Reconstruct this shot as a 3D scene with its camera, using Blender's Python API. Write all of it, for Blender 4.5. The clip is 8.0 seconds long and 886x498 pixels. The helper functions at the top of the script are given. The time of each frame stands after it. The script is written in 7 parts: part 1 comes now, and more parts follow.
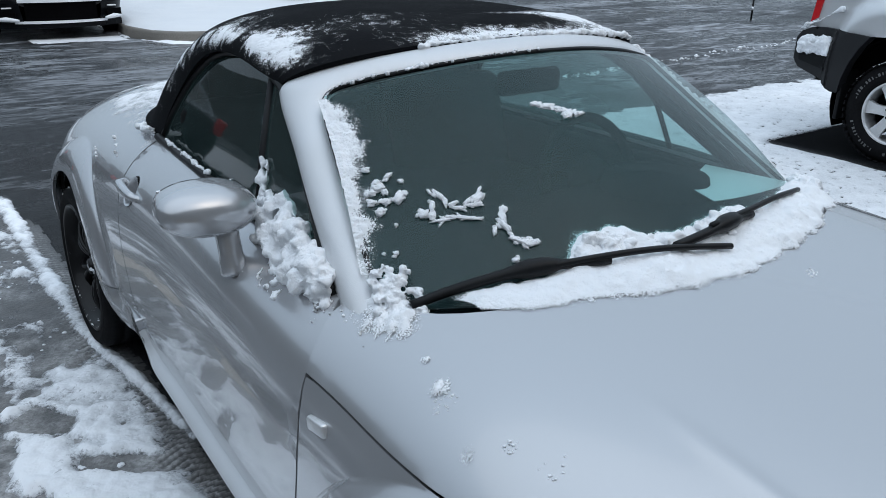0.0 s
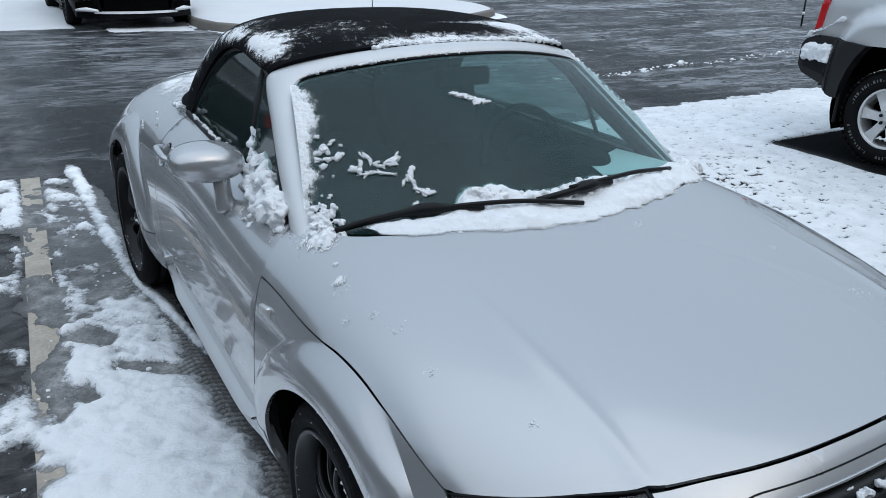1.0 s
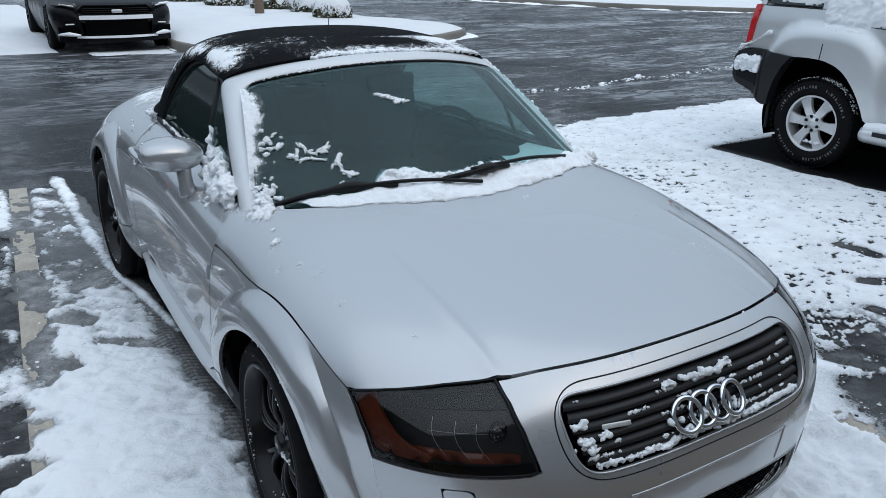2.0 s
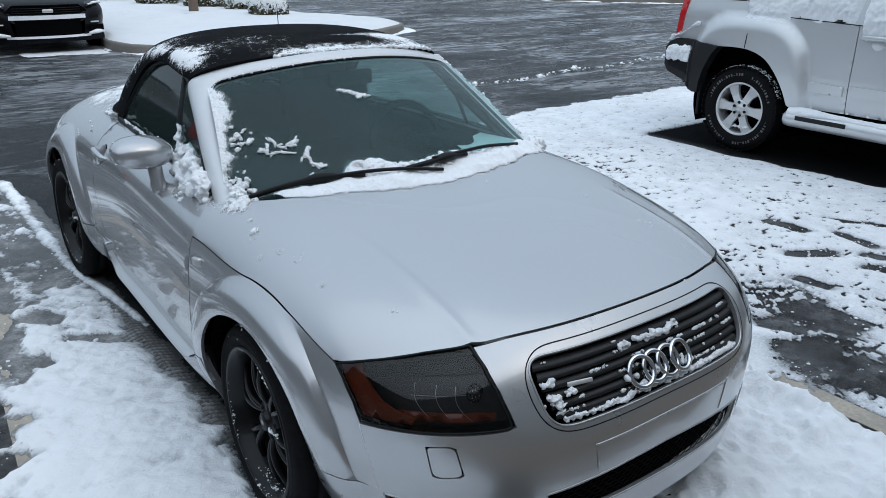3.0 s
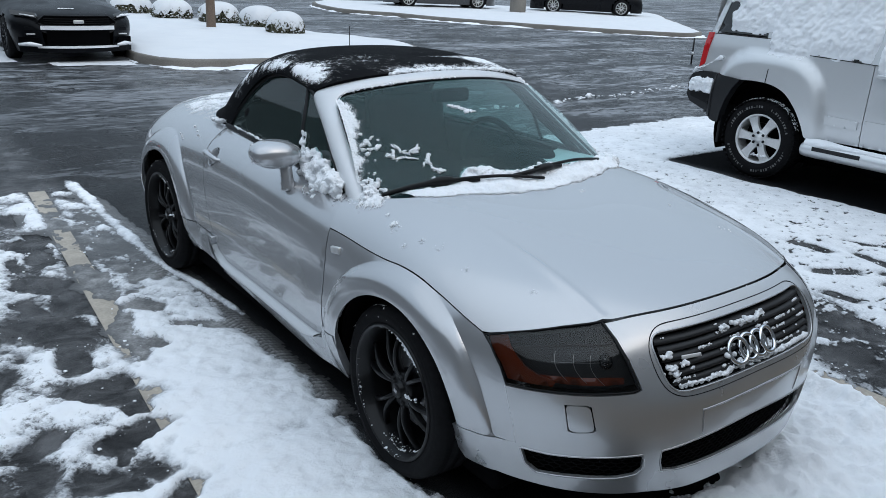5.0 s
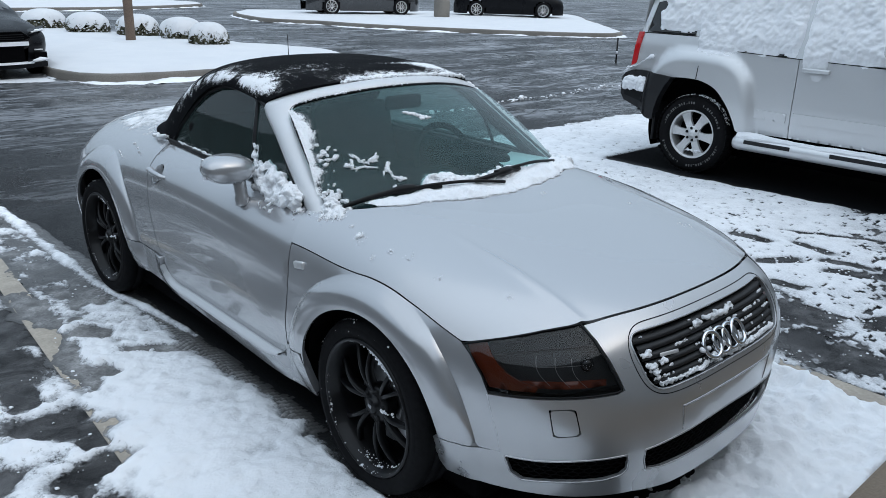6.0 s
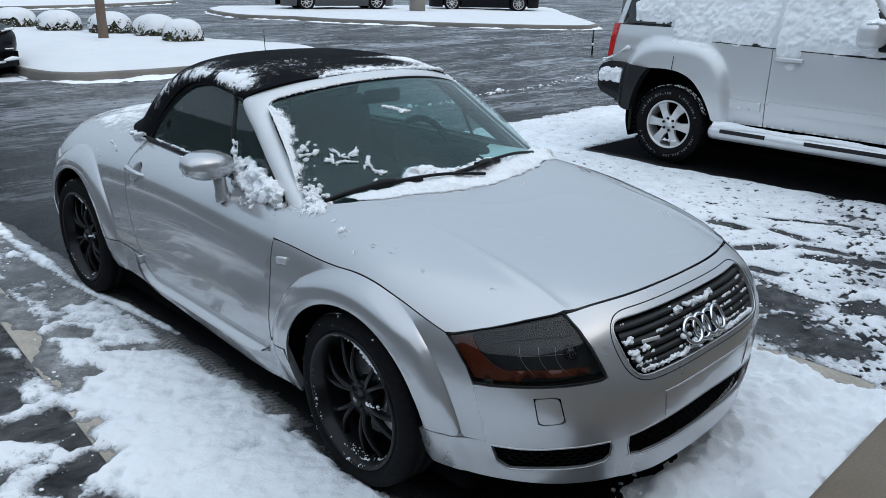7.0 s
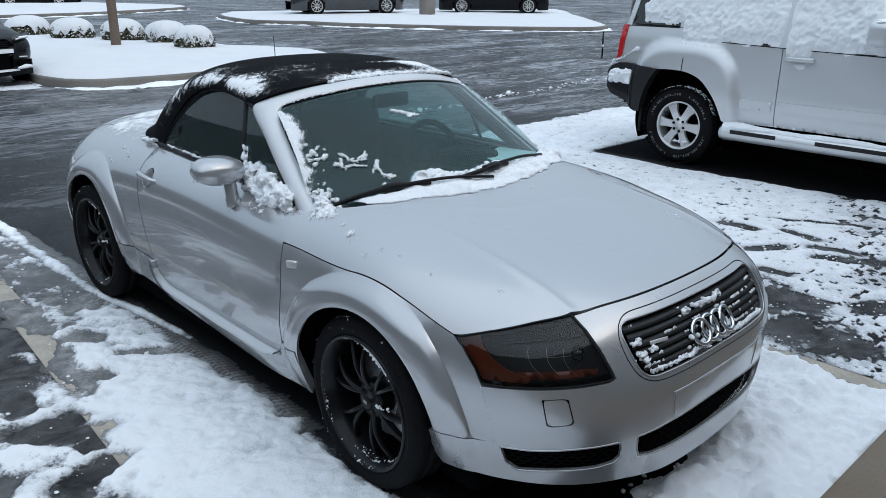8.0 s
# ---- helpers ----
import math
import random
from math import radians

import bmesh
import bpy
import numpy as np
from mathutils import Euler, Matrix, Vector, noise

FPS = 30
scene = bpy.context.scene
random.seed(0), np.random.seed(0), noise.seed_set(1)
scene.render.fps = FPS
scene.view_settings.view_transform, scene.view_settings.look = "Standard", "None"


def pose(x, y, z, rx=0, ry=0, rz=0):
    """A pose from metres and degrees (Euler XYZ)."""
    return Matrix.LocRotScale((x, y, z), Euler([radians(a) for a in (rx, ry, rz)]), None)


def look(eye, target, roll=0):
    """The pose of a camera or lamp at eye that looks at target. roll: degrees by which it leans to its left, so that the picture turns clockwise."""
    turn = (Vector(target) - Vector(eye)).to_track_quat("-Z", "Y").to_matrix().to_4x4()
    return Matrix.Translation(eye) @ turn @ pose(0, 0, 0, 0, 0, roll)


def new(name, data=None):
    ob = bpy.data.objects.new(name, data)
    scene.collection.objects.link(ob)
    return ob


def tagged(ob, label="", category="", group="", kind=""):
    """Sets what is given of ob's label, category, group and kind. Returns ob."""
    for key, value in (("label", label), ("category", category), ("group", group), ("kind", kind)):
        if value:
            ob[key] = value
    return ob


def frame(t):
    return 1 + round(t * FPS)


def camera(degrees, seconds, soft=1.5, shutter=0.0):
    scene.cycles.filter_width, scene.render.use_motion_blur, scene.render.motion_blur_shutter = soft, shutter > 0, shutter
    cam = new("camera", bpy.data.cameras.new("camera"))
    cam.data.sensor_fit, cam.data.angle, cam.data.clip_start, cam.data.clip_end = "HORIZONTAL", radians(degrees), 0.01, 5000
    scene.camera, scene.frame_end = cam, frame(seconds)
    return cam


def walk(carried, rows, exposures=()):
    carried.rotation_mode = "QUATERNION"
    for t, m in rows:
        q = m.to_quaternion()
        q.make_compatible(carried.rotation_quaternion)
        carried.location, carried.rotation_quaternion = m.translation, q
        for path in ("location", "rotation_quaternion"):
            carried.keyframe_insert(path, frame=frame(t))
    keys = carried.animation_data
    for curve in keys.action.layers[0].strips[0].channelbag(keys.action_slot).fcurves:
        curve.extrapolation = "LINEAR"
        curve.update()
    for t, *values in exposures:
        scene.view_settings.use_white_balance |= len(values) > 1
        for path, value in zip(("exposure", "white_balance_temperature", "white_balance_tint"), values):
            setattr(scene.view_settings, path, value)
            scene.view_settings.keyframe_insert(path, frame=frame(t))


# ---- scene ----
cam = camera(57.9, 8.0, 0.75)
PATH = [
    (0, (-1.353, -0.693, 1.536), (-0.251, 0.804, 0.798), 0.9),
    (0.5, (-1.431, -1.06, 1.635), (-0.39, 0.475, 0.887), 2.0),
    (1, (-1.398, -1.383, 1.643), (-0.422, 0.194, 0.892), 1.7),
    (1.5, (-1.486, -1.652, 1.654), (-0.49, -0.082, 0.919), 0.5),
    (2, (-1.471, -1.903, 1.671), (-0.46, -0.327, 0.967), 1.0),
    (2.2, (-1.47, -1.973, 1.682), (-0.457, -0.396, 0.985), 1.3),
    (3.3, (-1.726, -2.032, 1.703), (-0.576, -0.563, 0.982), 0.3),
    (3.5, (-1.77, -2.072, 1.707), (-0.634, -0.59, 0.989), 0.8),
    (4, (-1.88, -2.13, 1.716), (-0.798, -0.609, 0.998), 1.6),
    (4.5, (-2.103, -2.093, 1.718), (-0.969, -0.596, 1.031), 2.1),
    (4.7, (-2.184, -2.067, 1.727), (-1.034, -0.577, 1.053), 2.5),
    (5.8, (-2.281, -1.952, 1.72), (-1.018, -0.539, 1.083), 1.9),
    (6, (-2.301, -1.921, 1.717), (-1.0, -0.545, 1.075), 1.6),
    (6.5, (-2.327, -1.911, 1.714), (-0.99, -0.571, 1.068), 1.5),
    (7, (-2.316, -1.926, 1.714), (-0.982, -0.588, 1.06), 1.0),
    (7.5, (-2.318, -1.936, 1.715), (-0.995, -0.586, 1.06), 0.6),
    (8, (-2.319, -1.946, 1.72), (-1.004, -0.585, 1.072), 0.3),
]
walk(cam, [(t, look(eye, target, roll)) for t, eye, target, roll in PATH], ((0.0, -0.13), (1.0, -0.13), (4.5, -0.10), (7.0, -0.07), (8.0, -0.07)))
from mathutils.geometry import delaunay_2d_cdt

scene.view_settings.exposure = 0.0

# ---- light: an overcast winter day
world = bpy.data.worlds.new("overcast")
scene.world = world
world.use_nodes = True
wt = world.node_tree
wt.nodes.clear()
sky = wt.nodes.new("ShaderNodeTexSky")
sky.sky_type, sky.sun_disc = "NISHITA", False
sky.sun_elevation, sky.sun_rotation = radians(48), radians(150)
sky.air_density, sky.dust_density, sky.ozone_density = 1.0, 6.0, 1.0
cloud = wt.nodes.new("ShaderNodeMix")
cloud.data_type = "RGBA"
cloud.inputs[0].default_value = 0.8
cloud.inputs[7].default_value = (6.72, 8.4, 10.2, 1)
# an overcast sky is about three times as bright overhead as at the horizon
way = wt.nodes.new("ShaderNodeTexCoord")
parts = wt.nodes.new("ShaderNodeSeparateXYZ")
rise = wt.nodes.new("ShaderNodeMapRange")
rise.inputs[1].default_value, rise.inputs[2].default_value = 0.0, 1.0
rise.inputs[3].default_value, rise.inputs[4].default_value = 0.066, 0.172
wt.links.new(way.outputs["Generated"], parts.inputs[0])
wt.links.new(parts.outputs[2], rise.inputs[0])
back = wt.nodes.new("ShaderNodeBackground")
wt.links.new(rise.outputs[0], back.inputs[1])
wout = wt.nodes.new("ShaderNodeOutputWorld")
wt.links.new(sky.outputs[0], cloud.inputs[6])
wt.links.new(cloud.outputs[2], back.inputs[0])
wt.links.new(back.outputs[0], wout.inputs[0])
sun = new("sun", bpy.data.lights.new("sun", "SUN"))
sun.data.energy, sun.data.angle, sun.data.color = 0.8, radians(120), (1.0, 0.98, 0.95)
sun.matrix_world = look((-3, -5, 9), (0, 1, 0))


# ---- materials
def node(m, kind, **inputs):
    n = m.node_tree.nodes.new(kind)
    for key, value in inputs.items():
        n.inputs[key.replace("_", " ")].default_value = value
    return n


def wire(m, a, b, out=0, into=0):
    m.node_tree.links.new(a.outputs[out], b.inputs[into])


def ramp(m, src, stops, out=0):
    r = m.node_tree.nodes.new("ShaderNodeValToRGB")
    while len(r.color_ramp.elements) < len(stops):
        r.color_ramp.elements.new(0.5)
    for e, (p, c) in zip(r.color_ramp.elements, stops):
        e.position, e.color = p, (c, c, c, 1) if isinstance(c, (int, float)) else (*c, 1)
    wire(m, src, r, out)
    return r


def coords(m, scale=(1, 1, 1)):
    c, t = node(m, "ShaderNodeTexCoord"), node(m, "ShaderNodeMapping")
    t.inputs["Scale"].default_value = scale
    wire(m, c, t, "Object")
    return t


def noise_tex(m, at, scale, detail=6, rough=0.55, distort=0.0):
    n = node(m, "ShaderNodeTexNoise", Scale=scale, Detail=detail, Roughness=rough, Distortion=distort)
    wire(m, at, n)
    return n


def mixed(m, fac, a, b):
    """A colour mix; fac, a and b are nodes or plain values."""
    n = m.node_tree.nodes.new("ShaderNodeMix")
    n.data_type = "RGBA"
    for i, v in ((0, fac), (6, a), (7, b)):
        if isinstance(v, bpy.types.Node):
            m.node_tree.links.new(v.outputs[2 if v.bl_idname == "ShaderNodeMix" else 0], n.inputs[i])
        else:
            n.inputs[i].default_value = v if i == 0 else (*v, 1)
    return n


def material(name, color, rough=0.5, metal=0.0, grain=30.0, vary=0.12, bump=0.0, coat=0.0, second=None, spots=3.0, rough_vary=0.1, spec=0.5, stretch=(1, 1, 1)):
    """A principled surface whose colour and gloss vary at two scales."""
    m = bpy.data.materials.new(name)
    m.use_nodes = True
    p = m.node_tree.nodes["Principled BSDF"]
    at = coords(m, stretch)
    fine, wide = noise_tex(m, at, grain), noise_tex(m, at, spots, 4)
    dark = tuple(c * (1 - vary) for c in color)
    lite = tuple(min(1, c * (1 + vary)) for c in color)
    base = mixed(m, ramp(m, fine, [(0.3, 0.0), (0.7, 1.0)]), dark, lite)
    base = mixed(m, ramp(m, wide, [(0.42, 0.0), (0.72, 0.6)]), base, second or tuple(c * (1 - vary) for c in color))
    wire(m, base, p, 2, "Base Color")
    r = ramp(m, wide, [(0.3, max(0.02, rough - rough_vary)), (0.7, min(1, rough + rough_vary))])
    wire(m, r, p, 0, "Roughness")
    p.inputs["Metallic"].default_value = metal
    p.inputs["Specular IOR Level"].default_value = spec
    p.inputs["Coat Weight"].default_value = coat
    p.inputs["Coat Roughness"].default_value = 0.03
    if bump:
        b = node(m, "ShaderNodeBump", Strength=min(1.0, bump), Distance=0.004)
        wire(m, fine, b, 0, "Height")
        wire(m, b, p, 0, "Normal")
    return m


def clear(name, tint, gloss=0.02, ior=1.45, film=0.0, film_color=(0.5, 0.6, 0.62)):
    """A thin pane: what is behind it shows, tinted and veiled by a wet film, under a mirror gloss."""
    m = bpy.data.materials.new(name)
    m.use_nodes = True
    m.node_tree.nodes.clear()
    out = node(m, "ShaderNodeOutputMaterial")
    mix, facing = node(m, "ShaderNodeMixShader"), node(m, "ShaderNodeLayerWeight", Blend=0.5)
    steep, f = node(m, "ShaderNodeMath"), node(m, "ShaderNodeMath")
    steep.operation, f.operation = "POWER", "MULTIPLY_ADD"
    steep.inputs[1].default_value = 5.0
    wire(m, facing, steep, "Facing")
    wire(m, steep, f)
    low = ((ior - 1) / (ior + 1)) ** 2
    f.inputs[1].default_value, f.inputs[2].default_value = 1 - low, low
    tr, gl = node(m, "ShaderNodeBsdfTransparent"), node(m, "ShaderNodeBsdfGlossy", Roughness=gloss)
    tr.inputs[0].default_value = (*tint, 1)
    wire(m, f, mix)
    if film:
        front, through_it = node(m, "ShaderNodeBsdfDiffuse"), node(m, "ShaderNodeBsdfTranslucent")
        veil, thin = node(m, "ShaderNodeMixShader", Fac=0.6), node(m, "ShaderNodeMixShader")
        front.inputs[0].default_value = through_it.inputs[0].default_value = (*film_color, 1)
        wire(m, front, veil, 0, 1)
        wire(m, through_it, veil, 0, 2)
        wet = noise_tex(m, coords(m), 3.0, 5)
        wire(m, ramp(m, wet, [(0.3, film * 0.8), (0.7, film * 1.2)]), thin)
        wire(m, tr, thin, 0, 1)
        wire(m, veil, thin, 0, 2)
        wire(m, thin, mix, 0, 1)
    else:
        wire(m, tr, mix, 0, 1)
    wire(m, gl, mix, 0, 2)
    wire(m, mix, out)
    return m


def snow_material(name, grey=0.0, speckle=0.0, pale=1.0, relief=0.016, melt=0.06):
    m = bpy.data.materials.new(name)
    m.use_nodes = True
    p = m.node_tree.nodes["Principled BSDF"]
    at = coords(m)
    a, b, c = noise_tex(m, at, 9, 8, 0.62), noise_tex(m, at, 90, 5, 0.7), noise_tex(m, at, 1.7, 4)
    base = mixed(m, ramp(m, c, [(0.35, 0.0), (0.75, 1.0)]), (0.83 * pale, 0.845 * pale, 0.865 * pale), (0.78 * pale, 0.80 * pale, 0.83 * pale))
    if grey:
        sep = node(m, "ShaderNodeSeparateXYZ")
        wire(m, at, sep)
        thin = node(m, "ShaderNodeMapRange", From_Min=0.008, From_Max=0.022, To_Min=1.0, To_Max=0.0)
        wire(m, sep, thin, 2)
        edge = node(m, "ShaderNodeMath")
        edge.operation = "MULTIPLY"
        wire(m, thin, edge)
        wire(m, ramp(m, b, [(0.32, 0.25), (0.62, 1.0)]), edge, 0, 1)
        base = mixed(m, edge, base, (0.36, 0.375, 0.395))
        wet = node(m, "ShaderNodeMapRange", From_Min=0.003, From_Max=0.009, To_Min=0.85, To_Max=0.0)
        wire(m, sep, wet, 2)
        base = mixed(m, wet, base, (0.12, 0.122, 0.126))
        base = mixed(m, ramp(m, a, [(0.58, 0.0), (0.72, grey)]), base, (0.33, 0.34, 0.35))
    wire(m, base, p, 2, "Base Color")
    p.inputs["Roughness"].default_value = 0.7
    p.inputs["Specular IOR Level"].default_value = 0.25
    add = node(m, "ShaderNodeMath")
    add.operation = "MULTIPLY_ADD"
    add.inputs[1].default_value = 0.45
    wire(m, b, add)
    wire(m, a, add, 0, 2)
    k = node(m, "ShaderNodeBump", Strength=0.8, Distance=relief)
    wire(m, add, k, 0, "Height")
    wire(m, k, p, 0, "Normal")
    if speckle:
        # where the layer is thin it breaks up into grains
        thick = node(m, "ShaderNodeAttribute")
        thick.attribute_name = "cover"
        grains = noise_tex(m, at, speckle, 6, 0.75)
        spread = node(m, "ShaderNodeMapRange", From_Min=0.3, From_Max=0.7)
        wire(m, grains, spread)
        total, cut = node(m, "ShaderNodeMath"), node(m, "ShaderNodeMapRange", From_Min=1.0 - melt, From_Max=1.0 + melt)
        total.operation = "ADD"
        wire(m, thick, total, "Fac")
        wire(m, spread, total, 0, 1)
        wire(m, total, cut)
        gone, mix = node(m, "ShaderNodeBsdfTransparent"), node(m, "ShaderNodeMixShader")
        wire(m, cut, mix)
        wire(m, gone, mix, 0, 1)
        wire(m, p, mix, 0, 2)
        wire(m, mix, m.node_tree.nodes["Material Output"])
    return m


def asphalt_material():
    """Wet lot: black stone, a film of water, and streaks of slush that the traffic drew out along the lane."""
    m = bpy.data.materials.new("wet_asphalt")
    m.use_nodes = True
    p = m.node_tree.nodes["Principled BSDF"]
    at, lane = coords(m), coords(m, (0.55, 1.9, 1))
    stone, wet = noise_tex(m, at, 140, 3, 0.7), noise_tex(m, at, 0.55, 6, 0.6, 1.0)
    streak = noise_tex(m, lane, 3.6, 12, 0.76, 1.3)
    patch = noise_tex(m, lane, 0.5, 6, 0.6, 0.8)
    base = mixed(m, ramp(m, stone, [(0.35, 0.0), (0.7, 1.0)]), (0.004, 0.0043, 0.005), (0.017, 0.0177, 0.0195))
    sep = node(m, "ShaderNodeSeparateXYZ")
    wire(m, at, sep)
    far = node(m, "ShaderNodeMapRange", From_Min=4.0, From_Max=4.8)
    wire(m, sep, far, 1)
    sum_up = node(m, "ShaderNodeMath")
    sum_up.operation = "MULTIPLY_ADD"
    sum_up.inputs[1].default_value = 0.55
    wire(m, patch, sum_up)
    wire(m, streak, sum_up, 0, 2)
    slush = ramp(m, sum_up, [(0.745, 0.0), (0.79, 0.12), (0.825, 0.42), (0.88, 0.9)])
    amount = node(m, "ShaderNodeMath")
    amount.operation = "MULTIPLY"
    wire(m, slush, amount)
    across = node(m, "ShaderNodeMath")
    across.operation = "ADD"
    wire(m, sep, across)
    wire(m, sep, across, 1, 1)
    drift = node(m, "ShaderNodeMapRange", From_Min=4.0, From_Max=15.0, To_Min=0.28, To_Max=1.0)
    wire(m, across, drift)
    share = node(m, "ShaderNodeMath")
    share.operation = "MULTIPLY"
    wire(m, far, share)
    wire(m, drift, share, 0, 1)
    wire(m, share, amount, 0, 1)
    film = noise_tex(m, at, 5.0, 9, 0.7, 0.6)
    aside = node(m, "ShaderNodeMath")
    aside.operation = "ABSOLUTE"
    shift = node(m, "ShaderNodeMath")
    shift.operation = "SUBTRACT"
    shift.inputs[1].default_value = 0.12
    wire(m, sep, shift)
    wire(m, shift, aside)
    open_air = node(m, "ShaderNodeMapRange", From_Min=0.9, From_Max=1.15)
    wire(m, aside, open_air)
    wisp = node(m, "ShaderNodeMath")
    wisp.operation = "MULTIPLY"
    wire(m, ramp(m, film, [(0.38, 0.04), (0.50, 0.30), (0.66, 0.80)]), wisp)
    lot = node(m, "ShaderNodeMapRange", From_Min=4.15, From_Max=4.45, To_Min=1.0, To_Max=0.0)
    wire(m, sep, lot)
    bay = node(m, "ShaderNodeMath")
    bay.operation = "MULTIPLY"
    wire(m, open_air, bay)
    wire(m, lot, bay, 0, 1)
    wire(m, bay, wisp, 0, 1)
    base = mixed(m, wisp, base, (0.19, 0.19, 0.194))
    base = mixed(m, amount, base, (0.40, 0.42, 0.45))

    def span(src, out, a, b):
        n = node(m, "ShaderNodeMapRange", From_Min=a, From_Max=b)
        wire(m, src, n, out)
        return n

    def times(*parts):
        total = parts[0]
        for q in parts[1:]:
            n = node(m, "ShaderNodeMath")
            n.operation = "MULTIPLY"
            wire(m, total, n)
            wire(m, q, n, 0, 1)
            total = n
        return total

    # the ground stays dry under the parked cars
    dry = node(m, "ShaderNodeMath")
    dry.operation = "MAXIMUM"
    wire(m, times(span(sep, 0, 4.35, 4.6), span(sep, 0, 6.8, 6.5), span(sep, 1, 3.05, 2.85)), dry)
    wire(m, times(span(aside, 0, 0.88, 0.72), span(sep, 1, 3.1, 2.9), span(sep, 1, -0.95, -0.8)), dry, 0, 1)
    shine = node(m, "ShaderNodeMapRange", To_Min=0.17, To_Max=0.02)
    wire(m, dry, shine)
    wire(m, shine, p, 0, "Specular IOR Level")
    wire(m, base, p, 2, "Base Color")
    gloss = ramp(m, wet, [(0.35, 0.14), (0.65, 0.46)])
    rough = node(m, "ShaderNodeMath")
    rough.operation = "MULTIPLY_ADD"
    rough.inputs[1].default_value = 0.5
    wire(m, amount, rough)
    wire(m, gloss, rough, 0, 2)
    dull = node(m, "ShaderNodeMath")
    dull.operation = "MAXIMUM"
    wire(m, rough, dull)
    wire(m, dry, dull, 0, 1)
    wire(m, dull, p, 0, "Roughness")
    height = node(m, "ShaderNodeMath")
    height.operation = "MULTIPLY_ADD"
    height.inputs[1].default_value = 2.0
    wire(m, streak, height)
    wire(m, stone, height, 0, 2)
    b = node(m, "ShaderNodeBump", Strength=0.8, Distance=0.012)
    wire(m, height, b, 0, "Height")
    wire(m, b, p, 0, "Normal")
    return m


def slush_material():
    """Dirty half-melted snow: paler where it stands higher."""
    m = bpy.data.materials.new("grey_slush")
    m.use_nodes = True
    p = m.node_tree.nodes["Principled BSDF"]
    at = coords(m)
    fine, wide = noise_tex(m, at, 70, 6, 0.65), noise_tex(m, at, 6, 5)
    sep = node(m, "ShaderNodeSeparateXYZ")
    wire(m, at, sep)
    high = node(m, "ShaderNodeMapRange", From_Min=0.003, From_Max=0.011)
    wire(m, sep, high, 2)
    base = mixed(m, high, (0.06, 0.06, 0.061), (0.46, 0.457, 0.455))
    base = mixed(m, ramp(m, fine, [(0.40, 0.0), (0.62, 0.55)]), base, (0.05, 0.049, 0.047))
    base = mixed(m, ramp(m, wide, [(0.5, 0.0), (0.7, 0.6)]), base, (0.09, 0.085, 0.08))
    wire(m, base, p, 2, "Base Color")
    p.inputs["Roughness"].default_value = 0.4
    p.inputs["Specular IOR Level"].default_value = 0.3
    b = node(m, "ShaderNodeBump", Strength=0.7, Distance=0.006)
    wire(m, fine, b, 0, "Height")
    wire(m, b, p, 0, "Normal")
    return m


SNOW = snow_material("snow", pale=1.08)
DIRTY = snow_material("trodden_snow", 0.3, 55, 1.06, 0.010)
MELTING = snow_material("melting_snow", 0.3, 34, 1.06, 0.014, 0.26)
SETTLED = snow_material("settled_snow", 0.0, 0.0, 0.83)
DUST = snow_material("snow_dust", 0.0, 300, 1.06, 0.016, 0.10)
ASPHALT = asphalt_material()
SLUSH = slush_material()
SILVER = material("silver_paint", (0.45, 0.457, 0.47), 0.24, 0.60, 900, 0.05, 0.0, 1.0, (0.445, 0.452, 0.465), 1.5, 0.03)
BUMPER = material("bumper_paint", (0.46, 0.467, 0.48), 0.31, 0.66, 700, 0.05, 0.0, 1.0, (0.46, 0.465, 0.475), 4, 0.05)
PALE_SILVER = material("pale_silver_paint", (0.62, 0.63, 0.645), 0.55, 0.45, 500, 0.06, 0.15, 0.3, (0.66, 0.67, 0.68), 9, 0.1)
SILVER_SUV = material("silver_suv_paint", (0.64, 0.65, 0.66), 0.38, 0.5, 900, 0.05, 0.0, 0.8, (0.63, 0.64, 0.65), 1.2, 0.05)
BLACK_PAINT = material("black_paint", (0.005, 0.0055, 0.007), 0.32, 0.0, 300, 0.2, 0, 0.0, spec=0.12)
GREY_PAINT = material("grey_paint", (0.035, 0.037, 0.04), 0.3, 0.5, 300, 0.1, 0, 1.0)
FABRIC = material("soft_top_fabric", (0.005, 0.0054, 0.0065), 0.85, 0, 500, 0.3, 0.5, second=(0.008, 0.0086, 0.010), spots=6, spec=0.06)
RUBBER = material("tyre_rubber", (0.007, 0.007, 0.0077), 0.75, 0, 60, 0.3, 0.3, second=(0.010, 0.010, 0.011), spec=0.08)
TRIM = material("black_trim", (0.008, 0.0085, 0.0095), 0.45, 0, 200, 0.2, 0.1, spec=0.18)
GREY_TRIM = material("grey_plastic", (0.012, 0.0125, 0.014), 0.5, 0, 200, 0.15, 0.2, spec=0.35)
RIM = material("black_rim", (0.004, 0.004, 0.0047), 0.38, 0.0, 80, 0.2, 0, 0.12, spec=0.22)
ALLOY = material("alloy", (0.66, 0.66, 0.66), 0.38, 0.6, 60, 0.08, 0)
CHROME = material("chrome", (0.75, 0.77, 0.8), 0.08, 1.0, 40, 0.05, 0, rough_vary=0.04)
STEEL = material("brake_steel", (0.35, 0.35, 0.36), 0.35, 0.9, 50, 0.15, 0.1)
DARK = material("shadow_black", (0.003, 0.003, 0.0035), 0.9, 0, 40, 0.3, spec=0.02)
CABIN = material("cabin_plastic", (0.004, 0.0042, 0.005), 0.8, 0, 90, 0.2, 0.2, spec=0.05)
LINING = material("pillar_lining", (0.10, 0.105, 0.11), 0.8, 0, 90, 0.1, 0.1, spec=0.1)
